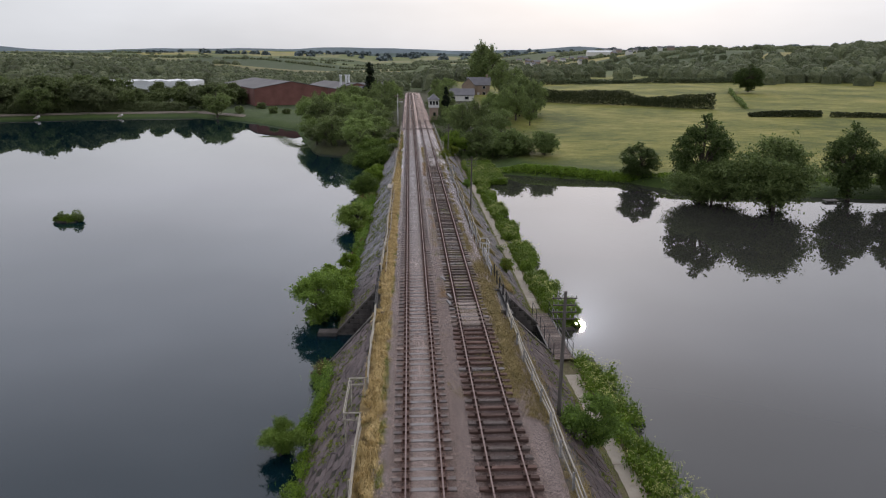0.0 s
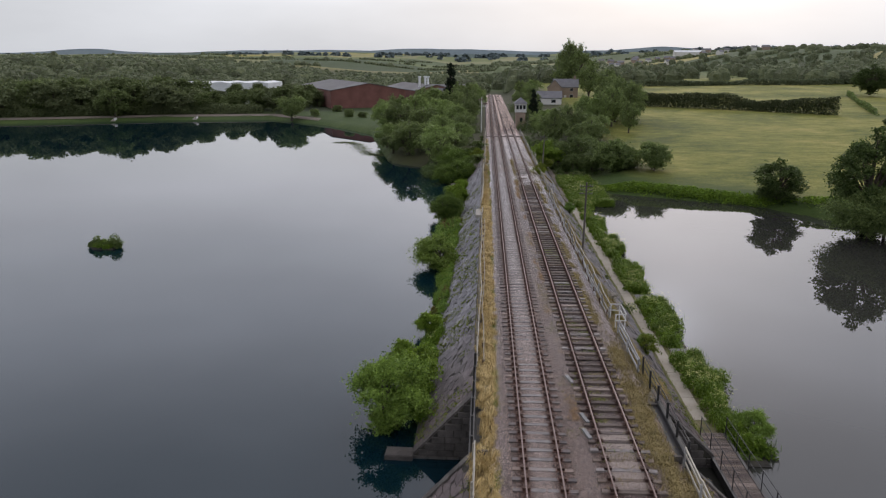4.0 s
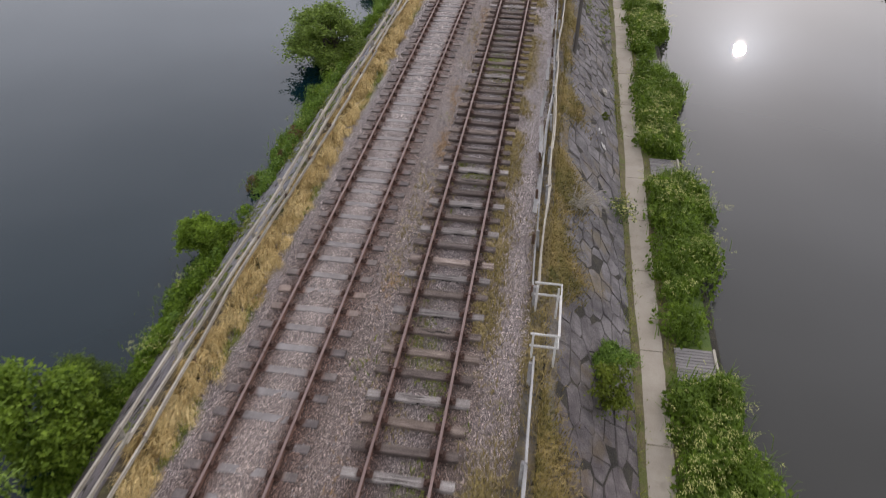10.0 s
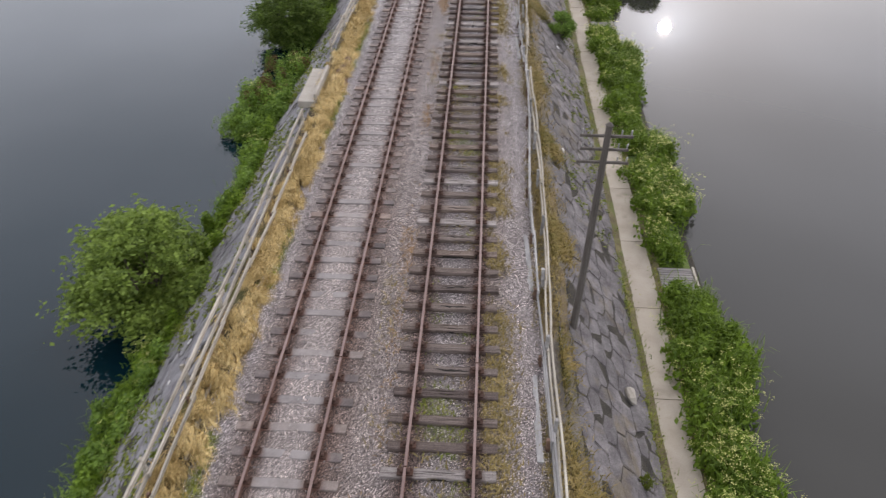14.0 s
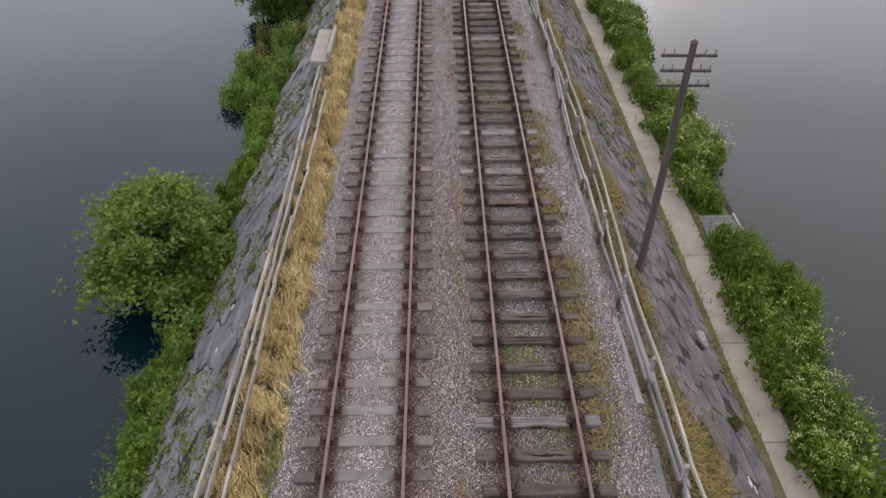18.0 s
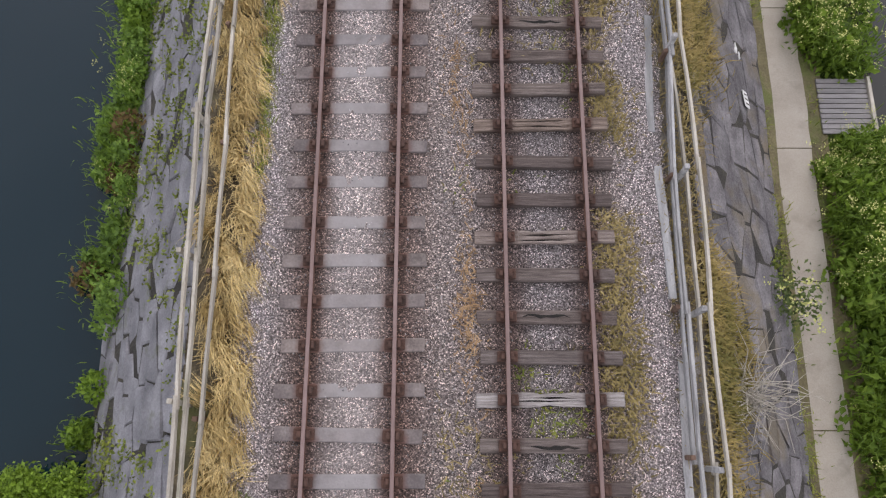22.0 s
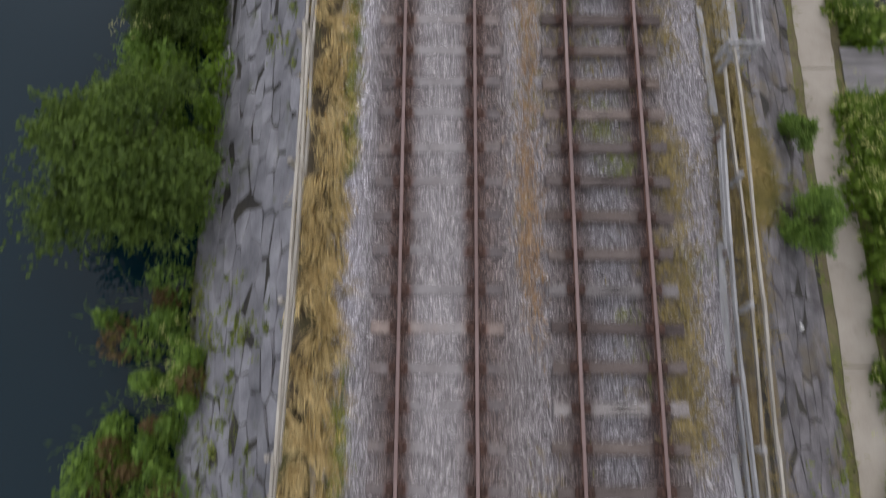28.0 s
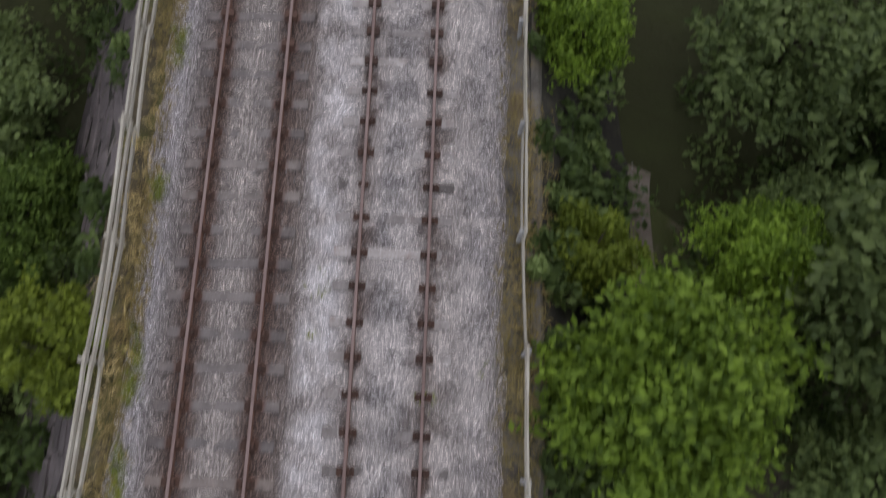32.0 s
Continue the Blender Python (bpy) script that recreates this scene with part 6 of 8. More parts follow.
def build_waterside():
    # dense reeds and herbs between path and second lake
    pts, stems, umbels = [], [], []
    rnd = random.Random(15)
    stages = (20.5, 62.2, 74.6, 86.3, 110.6)
    y = 6.0
    while y < 145:
        wide = 2.0 if y < 118 else 5.6
        for k in range(4 if y < 118 else 9):
            x = (10.74 if y < 119 else 10.42) + rnd.random() * wide
            if any(s - 0.25 < y < s + 1.7 for s in stages) and y < 118:
                continue
            if GAP0 - .8 < y < GAP1 + .8:
                continue
            edge = 0.55 * math.sin(y * 0.55) + 0.35 * math.sin(y * 1.3 + 1)
            if y < 118 and x > 12.35 + edge:
                continue
            if y > 143.2:
                continue
            r, h = rnd.uniform(0.4, 0.9), rnd.uniform(0.45, 1.3)
            near = 48 < y < 142
            pts.append(clump_points(x, y, -3.95, r, h, 250 if near else 90, RNG))
            m = 70 if near else 18
            a = RNG.normal(0, r * .4, (m, 2))
            stems.append(np.stack([x + a[:, 0], y + a[:, 1], np.full(m, -3.95 + h * .55)], 1))
            if rnd.random() < (0.58 if math.sin(y * .35) > -0.3 else 0.14):
                for _ in range(rnd.randint(9, 22)):
                    umbels.append((x + rnd.gauss(0, r * .6), y + rnd.gauss(0, r * .6), -3.95 + h * rnd.uniform(.92, 1.2)))
        y += 0.62
    v1 = leaf_quads(np.concatenate(pts), 0.115, RNG, 0.2)
    v2 = blades(np.concatenate(stems), 0.62, 0.013, RNG, 0.55, 0.45)
    stuff("waterside_herbs", *v1, F_REED, "lush green nettles and herbs by the path", "plants")
    stuff("reeds", *v2, F_REED, "tall green reed blades at the lake edge", "reeds")
    um = np.concatenate([np.array(u) + RNG.normal(0, 1, (9, 3)) * np.array([.055, .055, .015]) for u in umbels])
    stuff("umbel_flowers", *leaf_quads(um, 0.031, RNG, 0.9, 0, 1.0), M_FLOWER, "cream umbel flower heads above the herbs", "flowers")
    # fringe between path and slope foot
    n = 42000
    yy = np.where(RNG.random(n) < .7, RNG.uniform(6, 145, n), RNG.uniform(118, 145, n))
    xx = np.where(RNG.random(n) < .75, 9.40 + RNG.normal(0, .16, n), np.where(yy < 119, 10.72, 10.16) + RNG.normal(0, .12, n))
    ok = (smooth_noise(xx * .4, yy, 67, 3, .6) + RNG.normal(0, .15, n) > .0) & ((yy < GAP0 - 1) | (yy > GAP1 + 1))
    stuff("path_fringe", *blades(np.stack([xx, yy, np.where(xx < 9.45, -3.6 - (xx - 9.45) * .8, -3.68)], 1)[ok], 0.17, 0.011, RNG, 0.8, 0.3), M_WEED, "grass fringe at the foot of the slope", "grass")
    # shrubs at the waterline of the first lake
    kinds = {"mid": [], "bright": [], "red": []}
    tuft, um = [], []
    y = -8.0
    while y < 150:
        if not (GAP0 - .6 < y < GAP1 + .4):
            wide = 96 < y < 131
            dens = 0.46 + (0.5 if 84 < y < 97 else 0.3 if 63 < y < 84 else 0) + 0.55 * math.sin(y * .33 + 1) + 0.2 * math.sin(y * 1.7) + (0.4 if wide or y < 43 or 52 < y < 66 else 0)
            for _ in range(5 if wide else 3):
                if rnd.random() < dens:
                    out = rnd.random()
                    x = -5.65 - out * (2.6 if wide else 0.95 + 0.35 * math.sin(y * .8))
                    if (131.3 < y < 135.3 or 141.8 < y < 145.2) and x < -6.2:
                        continue
                    r, h = rnd.uniform(0.22, 0.62), rnd.uniform(0.3, 0.95) + (0.4 if wide else 0)
                    g = math.sin(y * .21 + 2) + rnd.uniform(-.9, .9)
                    kind = "bright" if g > 0.15 else ("red" if g < -1.45 else "mid")
                    z0 = -3.98 + max(0, (x + 6.2)) * 1.05
                    kinds[kind].append(clump_points(x, y, z0, r, h, 250 if y > 45 else 110, RNG))
                    m = 40 if y > 45 else 14
                    a = RNG.normal(0, r * .7, (m, 2))
                    tuft.append(np.stack([x + a[:, 0], y + a[:, 1], np.full(m, z0 + h * .45)], 1))
                    if rnd.random() < 0.07:
                        um += [(x + rnd.gauss(0, .3), y + rnd.gauss(0, .3), -3.9 + h + rnd.uniform(0, .2)) for _ in range(12)]
        y += 0.5
    for key, mat, lab in (("mid", F_MID, "green bramble and shrubs at the waterline"), ("bright", F_REED, "fresh bright green herbs at the waterline"), ("red", F_RED, "reddish-brown dock and shrub leaves at the waterline")):
        stuff("waterline_shrubs", *leaf_quads(np.concatenate(kinds[key]), 0.082, RNG, 0.1), mat, lab, "shrubs")
    stuff("waterline_grass", *blades(np.concatenate(tuft), 0.34, 0.011, RNG, 0.5, 0.4), F_REED, "green grass blades rising from the waterline shrubs", "grass")
    u2 = np.concatenate([np.array(u) + RNG.normal(0, 1, (8, 3)) * np.array([.06, .06, .02]) for u in um])
    stuff("white_blossom", *leaf_quads(u2, 0.028, RNG, 0.9, 0, 1.0), M_FLOWER, "white blossom heads on the shrubs", "flowers")


build_waterside()


# ---------------------------------------------------------------- trees
def grow(name, label, category, mat, h, r, leaves, size, seed, bare=0.12, lobes=16, squash=1.0, trunks=1, conic=False, group=""):
    """A tree or bush: tapered trunk, limbs to every lobe, and an uneven crown of single leaves."""
    rng = np.random.default_rng(seed)
    rnd = random.Random(seed)
    th = empty(name, None, label, category, group)
    cs = []
    for i in range(lobes):
        for _ in range(40):
            p = rng.uniform(-1, 1, 3)
            if np.linalg.norm(p) < 1 and (conic or np.linalg.norm(p) > 0.45):
                break
        z = bare + (1 - bare) * (p[2] * 0.5 + 0.5)
        wid = (1.02 - z) * 1.15 if conic else math.sin(math.pi * min(max((z - bare) / (1.05 - bare), 0.14), 0.9)) ** 0.6
        cs.append((p[0] * r * 0.84 * wid, p[1] * r * 0.84 * wid, z * h * (0.92 if not conic else 0.97), r * rnd.uniform(0.24, 0.46) * (0.6 + 0.4 * wid)))
    bm = bmesh.new()
    for k in range(trunks):
        bx, by = (rnd.uniform(-.25, .25) * r * (trunks > 1), rnd.uniform(-.25, .25) * r * (trunks > 1))
        tube_bm([(bx, by, -0.5), (bx * 1.1, by, 0.12 * h), (bx * 1.3 + rnd.uniform(-.05, .05) * r, by * 1.2, 0.45 * h), (bx * 1.2, by, 0.82 * h)], [0.030 * h, 0.024 * h, 0.015 * h, 0.005 * h], 7, bm)
    for x, y, z, q in cs:
        a = max(0.1 * h, z * 0.45)
        tube_bm([(0, 0, a), (x * .5, y * .5, (a + z) * .52), (x * .95, y * .95, z)], [0.011 * h, 0.007 * h, 0.002 * h], 5, bm)
    part("trunk", bm, M_BARK, th, "brown trunk and limbs")
    wts = np.array([c[3] ** 2 for c in cs])
    cnt = np.maximum(8, (leaves * wts / wts.sum())).astype(int)
    pts = []
    for (x, y, z, q), c in zip(cs, cnt):
        ns = max(5, c // 13)
        d = rng.normal(size=(ns, 3))
        d[:, 2] = np.where(d[:, 2] < 0, d[:, 2] * .6, d[:, 2]) + (0.0 if conic else (0.75 if trunks > 1 else 0.22))
        d /= np.linalg.norm(d, axis=1)[:, None]
        reach = q * rng.uniform(0.75, 1.2, ns) * np.where(rng.random(ns) < (0.22 if trunks > 1 else 0.12), rng.uniform(1.1, 1.65, ns), 1.0)
        k = rng.integers(0, ns, c)
        t = rng.uniform(0.12, 1.0, c) ** 0.55
        sag = np.stack([0 * t, 0 * t, -0.16 * t * t * reach[k]], 1)
        pts.append(np.array([x, y, z]) + d[k] * (reach[k] * t)[:, None] * np.array([1, 1, 0.9 * squash]) + sag + rng.normal(0, 1, (c, 3)) * (size * 0.55 + q * 0.045))
    pts = np.concatenate(pts)
    pts[:, 2] = np.maximum(pts[:, 2], 0.05)
    child("crown", np_mesh("crown", *leaf_quads(pts, size, rng, 0.1, 0.15), mat), th, None, "")
    return th


def plant(base, x, y, z, s, turn, sz=None):
    return copy_thing(base, pose(x, y, z, 0, 0, turn) @ Matrix.Diagonal((s, s, sz or s, 1)))


def seat(base, x, y, z, s, turn, sz=None):
    base.matrix_basis = pose(x, y, z, 0, 0, turn) @ Matrix.Diagonal((s, s, sz or s, 1))


F_LIGHTMID = foliage("alder_leaf", (0.038, 0.07, 0.014), (0.155, 0.235, 0.045), (0.23, 0.31, 0.085))
F_SYC = foliage("sycamore_leaf", (0.06, 0.115, 0.016), (0.31, 0.46, 0.058), (0.60, 0.74, 0.13))
F_WILLOW = foliage("willow_leaf_pale", (0.085, 0.145, 0.026), (0.35, 0.49, 0.10), (0.54, 0.67, 0.20))
F_YELLOW = foliage("elder_leaf_yellow", (0.07, 0.10, 0.012), (0.24, 0.30, 0.04), (0.36, 0.38, 0.05))


def build_trees():
    # bushes standing in the first lake's edge, close to the camera
    b = grow("willow_bush", "bright green willow bush at the waterline", "bush", F_BRIGHT, 3.2, 2.1, 24957, 0.076, 101, 0.05, 22, 1.0, 3, group="waterline bushes")
    seat(b, -8.0, 52.0, -4.0, 1.25, 0)
    b2 = grow("willow_bush", "rounded green willow bush overhanging the dark water", "bush", F_WILLOW, 3.5, 2.2, 27894, 0.076, 102, 0.05, 26, 1.0, 3, group="waterline bushes")
    seat(b2, -7.0, 85.2, -4.3, 1.45, 40, 1.0)
    b3 = grow("alder_bush", "dark green alder bush above the waterline", "bush", F_LIGHTMID, 4.2, 2.7, 27894, 0.083, 103, 0.04, 28, 1.0, 3, group="waterline bushes")
    seat(b3, -7.7, 108.2, -4.2, 0.95, 0)
    b4 = grow("ash_sapling", "yellow-green ash sapling among darker shrubs", "bush", F_SYC, 2.6, 1.35, 15268, 0.070, 104, 0.1, 14, 1.0, 2, group="waterline bushes")
    seat(b4, -6.5, 117.6, -4.0, 1.3, 0)
    plant(b4, -6.7, 66.0, -4.0, 0.62, 120)
    plant(b4, -7.0, 56.6, -4.0, 1.05, 60)
    plant(b3, -7.4, 58.6, -4.0, 0.42, 160)
    plant(b2, -7.6, 20.0, -4.0, 0.62, 100)
    plant(b, -7.3, 31.5, -4.0, 0.5, 200)
    plant(b3, -7.2, 113.2, -4.2, 0.62, 80)
    plant(b3, -7.5, 122.8, -4.2, 0.55, 170)
    plant(b4, -6.3, 129.4, -4.0, 0.7, 10)
    plant(b3, -6.7, 139.8, -4.2, 1.3, 210, 1.1)
    plant(b3, -9.6, 138.4, -4.2, 1.0, 60, 0.9)
    plant(b3, -10.2, 147.2, -4.0, 0.8, 20)
    plant(b3, -8.6, 149.5, -4.0, 1.3, 110)
    plant(b3, -6.5, 156.5, -4.0, 1.1, 250)
    b5 = grow("hawthorn_bush", "olive hawthorn bush leaning through the fence", "bush", F_OLIVE, 2.6, 1.3, 6090, 0.086, 105, 0.1, 14, 1.0, 2, group="fence bushes")
    seat(b5, -3.75, 144.9, -1.7, 1.25, 0, 0.9)
    plant(b5, -4.4, 165.0, -1.9, 1.3, 220)
    # saplings on the second slope
    s1 = grow("elder_sapling", "thin yellow-green sapling growing through the fence", "bush", F_YELLOW, 1.9, 1.25, 2175, 0.086, 106, 0.1, 12, 1.0, 2, group="slope saplings")
    seat(s1, 6.2, 127.2, -0.8, 1.0, 0)
    plant(s1, 5.95, 112.9, -0.75, 0.28, 50)
    plant(s1, 6.4, 128.9, -0.9, 0.75, 140)
    plant(s1, 6.35, 125.9, -0.85, 0.55, 250)
    plant(s1, 8.3, 60.0, -2.7, 0.75, 90)
    plant(s1, 8.7, 78.0, -2.9, 0.22, 10)
    b6 = grow("elder_bush", "deep green elder bush beside the telegraph pole", "bush", F_MID, 4.2, 2.0, 11600, 0.103, 107, 0.08, 22, 1.0, 2, group="slope bushes")
    seat(b6, 8.6, 29.3, -2.9, 0.72, 0)
    plant(b6, 8.55, 61.2, -3.0, 0.48, 250, 0.5)
    plant(b6, 8.5, 106.7, -2.8, 0.55, 70)
    plant(b6, 8.6, 109.0, -2.9, 0.35, 170)
    plant(b6, -7.9, 127.6, -4.2, 0.85, 300, 0.62)
    plant(b, 12.4, 51.5, -4.0, 0.42, 10)
    plant(b, 11.8, 16.5, -4.0, 0.55, 60)
    # trees at the end of the path
    t1 = grow("sycamore_tree", "spreading green sycamore beside the railway fence", "tree", F_SYC, 7.0, 3.0, 15000, 0.150, 108, 0.2, 38, 0.9, 1, group="trees by the fence")
    seat(t1, 9.3, 153.2, -3.4, 0.92, 0, 0.82)
    plant(t1, 11.9, 156.2, -3.2, 0.55, 130, 0.6)
    plant(t1, 7.9, 161.8, -2.6, 0.5, 230, 0.55)
    wb = grow("goat_willow", "yellow-green goat willow leaning over the timber refuge", "bush", F_YELLOW, 3.0, 1.5, 7000, 0.10, 141, 0.08, 22, 1.0, 3, group="slope bushes")
    seat(wb, 8.3, 147.4, -3.0, 1.0, 70)
    plant(wb, 8.0, 156.2, -2.6, 0.8, 200)
    plant(wb, -3.9, 153.7, -1.9, 0.95, 20, 0.85)
    t2 = grow("ash_tree", "olive leafy ash tree shading the clearing", "tree", F_OLIVE, 9.0, 3.9, 6500, 0.206, 109, 0.22, 34, 0.85, 1, group="trees by the fence")
    seat(t2, 15.5, 155.0, -3.4, 0.9, 0, 0.75)
    for x, y, s, a in ((13.2, 161.5, 0.8, 40), (17.5, 149.2, 0.75, 90), (20.5, 158.0, 0.9, 220), (12.0, 171.0, 0.8, 300), (9.0, 176.0, 0.6, 20), (19.0, 168.0, 0.95, 70), (14.2, 151.0, 0.6, 10), (17.0, 161.0, 0.85, 110), (22.0, 151.0, 0.8, 190), (13.6, 157.0, 0.5, 330), (24, 146, .7, 30)):
        plant(t2, x, y, -3.2, s, a, s * 0.8)
    # grove on the first lake's far bank
    g1 = grow("willow_tree", "full green willow tree on the lake bank", "tree", F_GROVE, 10.5, 4.6, 9500, 0.225, 110, 0.08, 36, 0.9, 1, group="grove by the lake")
    seat(g1, -12.0, 160.0, -3.6, 0.85, 0)
    g2 = grow("alder_tree", "dense mid-green alder in the lakeside grove", "tree", F_GROVE_DEEP, 11.0, 4.2, 8500, 0.225, 111, 0.08, 34, 1.0, 1, group="grove by the lake")
    seat(g2, -19.0, 168.0, -3.4, 0.9, 0)
    spots = [(-23, 172, .8), (-15, 172, .95), (-9, 168, .75), (-8.5, 176, .85), (-20, 180, .95), (-13, 183, 1.0), (-8, 188, .85), (-26, 184, .85), (-18, 194, 1.0), (-10, 198, .9), (-25, 203, .95),
             (-15, 207, 1.0), (-8.5, 210, .9), (-22, 215, 1.0), (-12, 221, 1.05), (-30, 212, .85), (-28, 226, .9), (-18, 231, 1.0), (-8, 226, .9), (-9.5, 152, .62), (-7.4, 160, .6), (-34, 236, .7), (-10, 240, 1.1), (-7, 252, 1.0), (-22, 246, 1.0)]
    for i, (x, y, s) in enumerate(spots):
        plant(g1 if i % 2 else g2, x, y, float(land(x, y)) - 0.1, s * (1.0 if y < 190 else 1.15), 67 * i, s * float(np.interp(y, [150, 178, 200, 230], [0.62, 0.72, 1.1, 1.4])))
    # wood behind the signal box on the other side
    g3 = grow("dark_tree", "dark dense tree beside the railway", "tree", F_GROVE_DEEP, 13.0, 4.6, 7500, 0.27, 112, 0.1, 36, 1.05, 1, group="trees near the signal box")
    seat(g3, 13.0, 178.0, -2.0, 0.78, 0)
    spots = [(17, 170, .7), (21, 176, .75), (12, 190, .85), (18, 188, .95), (24, 186, .8), (26.5, 207, .8), (38, 219, .95), (41, 229, .95), (25, 215, .8), (15, 202, .42), (19, 200, .5), (28.5, 208, .85), (32, 214, .95), (35, 226, 1.05), (30.5, 224, .9), (36.5, 234, 1.1), (21, 193, .8), (34.5, 240, 1.0), (38, 240, .95), (14.5, 222, .4), (34, 200, .7), (40, 258, .9), (14, 250, .5), (10, 240, .62), (13.5, 266, .75), (10, 286, .7), (16, 300, .9), (-9, 276, .9), (-12, 300, .95), (-8.5, 312, .8), (12, 320, .85), (9.5, 227, .42), (10.5, 206, .4), (37, 345, 2.0), (34.5, 352, 1.7), (40, 318, 1.3), (44, 300, 1.1)]
    for i, (x, y, s) in enumerate(spots):
        plant(g3 if i % 3 == 0 or x > 28 else (g2 if i % 3 == 1 else g1), x, y, float(land(x, y)) - 0.1, s * 1.1, 83 * i, s * (1.0 if y < 200 else 1.32))
    fir = grow("fir_tree", "tall dark conifer behind the grove", "tree", F_FIR, 19.0, 4.2, 7250, 0.430, 113, 0.06, 40, 0.7, 1, True, group="conifers")
    seat(fir, -14.5, 262.0, -1.0, 1.0, 0)
    plant(fir, 11.5, 228.0, -0.6, 0.55, 40)
    # bushes round the second lake
    l1 = grow("willow_bush", "grey-green bush on the bank of the second lake", "bush", F_OLIVE, 6.0, 3.6, 11600, 0.206, 114, 0.04, 30, 1.0, 2, group="lake bank bushes")
    seat(l1, 20.8, 145.0, -3.0, 1.0, 0)
    for x, y, s in ((27.3, 143.6, .95), (17.5, 150.0, .6), (23.6, 148.0, .7)):
        plant(l1, x, y, float(land(x, y)) - .15, s, 57 * x, s * 0.9)
    w1 = grow("crack_willow", "large spreading grey-green willow over the lake", "tree", F_OLIVE, 10.0, 7.0, 34000, 0.22, 115, 0.02, 60, 0.9, 2, group="lake bank willows")
    seat(w1, 51.0, 95.5, -4.0, 1.0, 0, 1.0)
    w2 = grow("poplar_tree", "tall dark poplar standing in the willows", "tree", F_DARK, 13.0, 4.4, 18000, 0.22, 116, 0.01, 46, 1.0, 1, group="lake bank trees")
    seat(w2, 45.0, 104.5, -3.6, 1.05, 0, 1.02)
    for x, y, s, z in ((43.4, 101.5, .68, .55), (46.5, 99.5, .7, .65)):
        plant(w1, x, y, -4.0, s, 41 * x, z)
    for x, y, s in ((67.0, 101.5, .95), (73.5, 100.0, .85), (80, 99, .8), (90, 98, .8), (104, 97, .9), (78, 104, .7), (120, 94, .9)):
        plant(w2, x, y, -3.6, s, 31 * x, s * .95)
    plant(w2, 39.8, 118.6, -3.4, 0.78, 200, 0.52)
    plant(w2, 157.0, 326.0, 4.4, 1.55, 0, 0.95)
    return g2, g3


GROVE, DARK = build_trees()


def undergrowth():
    rnd = random.Random(44)
    dark, light = [], []
    for _ in range(620):
        left = rnd.random() < 0.42
        y = rnd.uniform(143 if left else 145.5, 186)
        x = rnd.uniform(-14, -4.2) if left else rnd.uniform(6.9, 22)
        if not left and (8.6 < x < 15.5 and 142 < y < 147.6 or abs(x - 9.8) < 0.9 and y < 172):
            continue
        if left and x > -8.8 and y < 146:
            continue
        z = float(top_left(x)) if left and x > -6.2 else (float(top_right(x)) if not left and x < 9.4 else -3.7)
        r = rnd.uniform(0.6, 1.3)
        (light if rnd.random() < 0.22 else dark).append(clump_points(x, y, z - .1, r, rnd.uniform(0.7, 1.7), 150, RNG))
    for _ in range(170):
        left = rnd.random() < 0.4
        y, x = rnd.uniform(176, 330), (rnd.uniform(-9, -4.8) if left else rnd.uniform(7.0, 13))
        if not left and 208 < y < 220 and x < 10.5:
            continue
        dark.append(clump_points(x, y, float(land(x, y)) - .2, rnd.uniform(0.9, 2.0), rnd.uniform(1.0, 2.6), 90, RNG))
    for _ in range(230):
        y, x = rnd.uniform(148.6, 190), rnd.uniform(6.6, 8.6)
        (light if rnd.random() < 0.4 else dark).append(clump_points(x, y, float(top_right(x)) - .1, rnd.uniform(0.25, 0.6), rnd.uniform(0.25, 0.8), 120, RNG))
    for _ in range(70):
        y, x = rnd.uniform(148, 190), rnd.uniform(-4.6, -3.1)
        (light if rnd.random() < 0.35 else dark).append(clump_points(x, y, float(top_left(x)) - .1, rnd.uniform(0.25, 0.6), rnd.uniform(0.2, 0.6), 120, RNG))
    for x, y, r_, h_ in ((7.0, 209.4, 1.3, 3.0), (8.7, 208.6, 1.5, 3.3), (10.4, 209.6, 1.5, 3.0), (6.6, 206.8, 0.9, 1.8), (8.2, 206.0, 1.3, 2.2)):
        dark.append(clump_points(x, y, -0.9, r_, h_, 420, RNG))
    for _ in range(120):
        x, y = rnd.uniform(9.6, 15.5), rnd.uniform(142.8, 148.5)
        if rnd.random() < 0.35 + 0.2 * abs(y - 145.3):
            light.append(clump_points(x, y, -3.86, rnd.uniform(.2, .7), rnd.uniform(.06, .2), 70, RNG))
    stuff("undergrowth", *leaf_quads(np.concatenate(dark), 0.15, RNG, 0.1), F_DARK, "dark tangled undergrowth beneath the trees", "undergrowth")
    stuff("bramble", *leaf_quads(np.concatenate(light), 0.14, RNG, 0.1), F_OLIVE, "olive bramble beneath the trees", "bramble")


undergrowth()


# ---------------------------------------------------------------- hedges, far woods, hills
def crown_field(places, sizes, leaf, per, rng):
    """Many crowns far off: a rough dome with loose leaf clumps on it, joined."""
    pts = []
    for (x, y, z), s in zip(places, sizes):
        d = rng.normal(size=(per, 3))
        d[:, 2] = np.abs(d[:, 2]) * 1.0 - 0.15
        d /= np.linalg.norm(d, axis=1)[:, None]
        pts.append(np.array([x, y, z]) + d * s * rng.uniform(0.75, 1.05, per)[:, None] * np.array([1, 1, 1.0]))
    return leaf_quads(np.concatenate(pts), leaf, rng, 0.3, 0, 1.2)


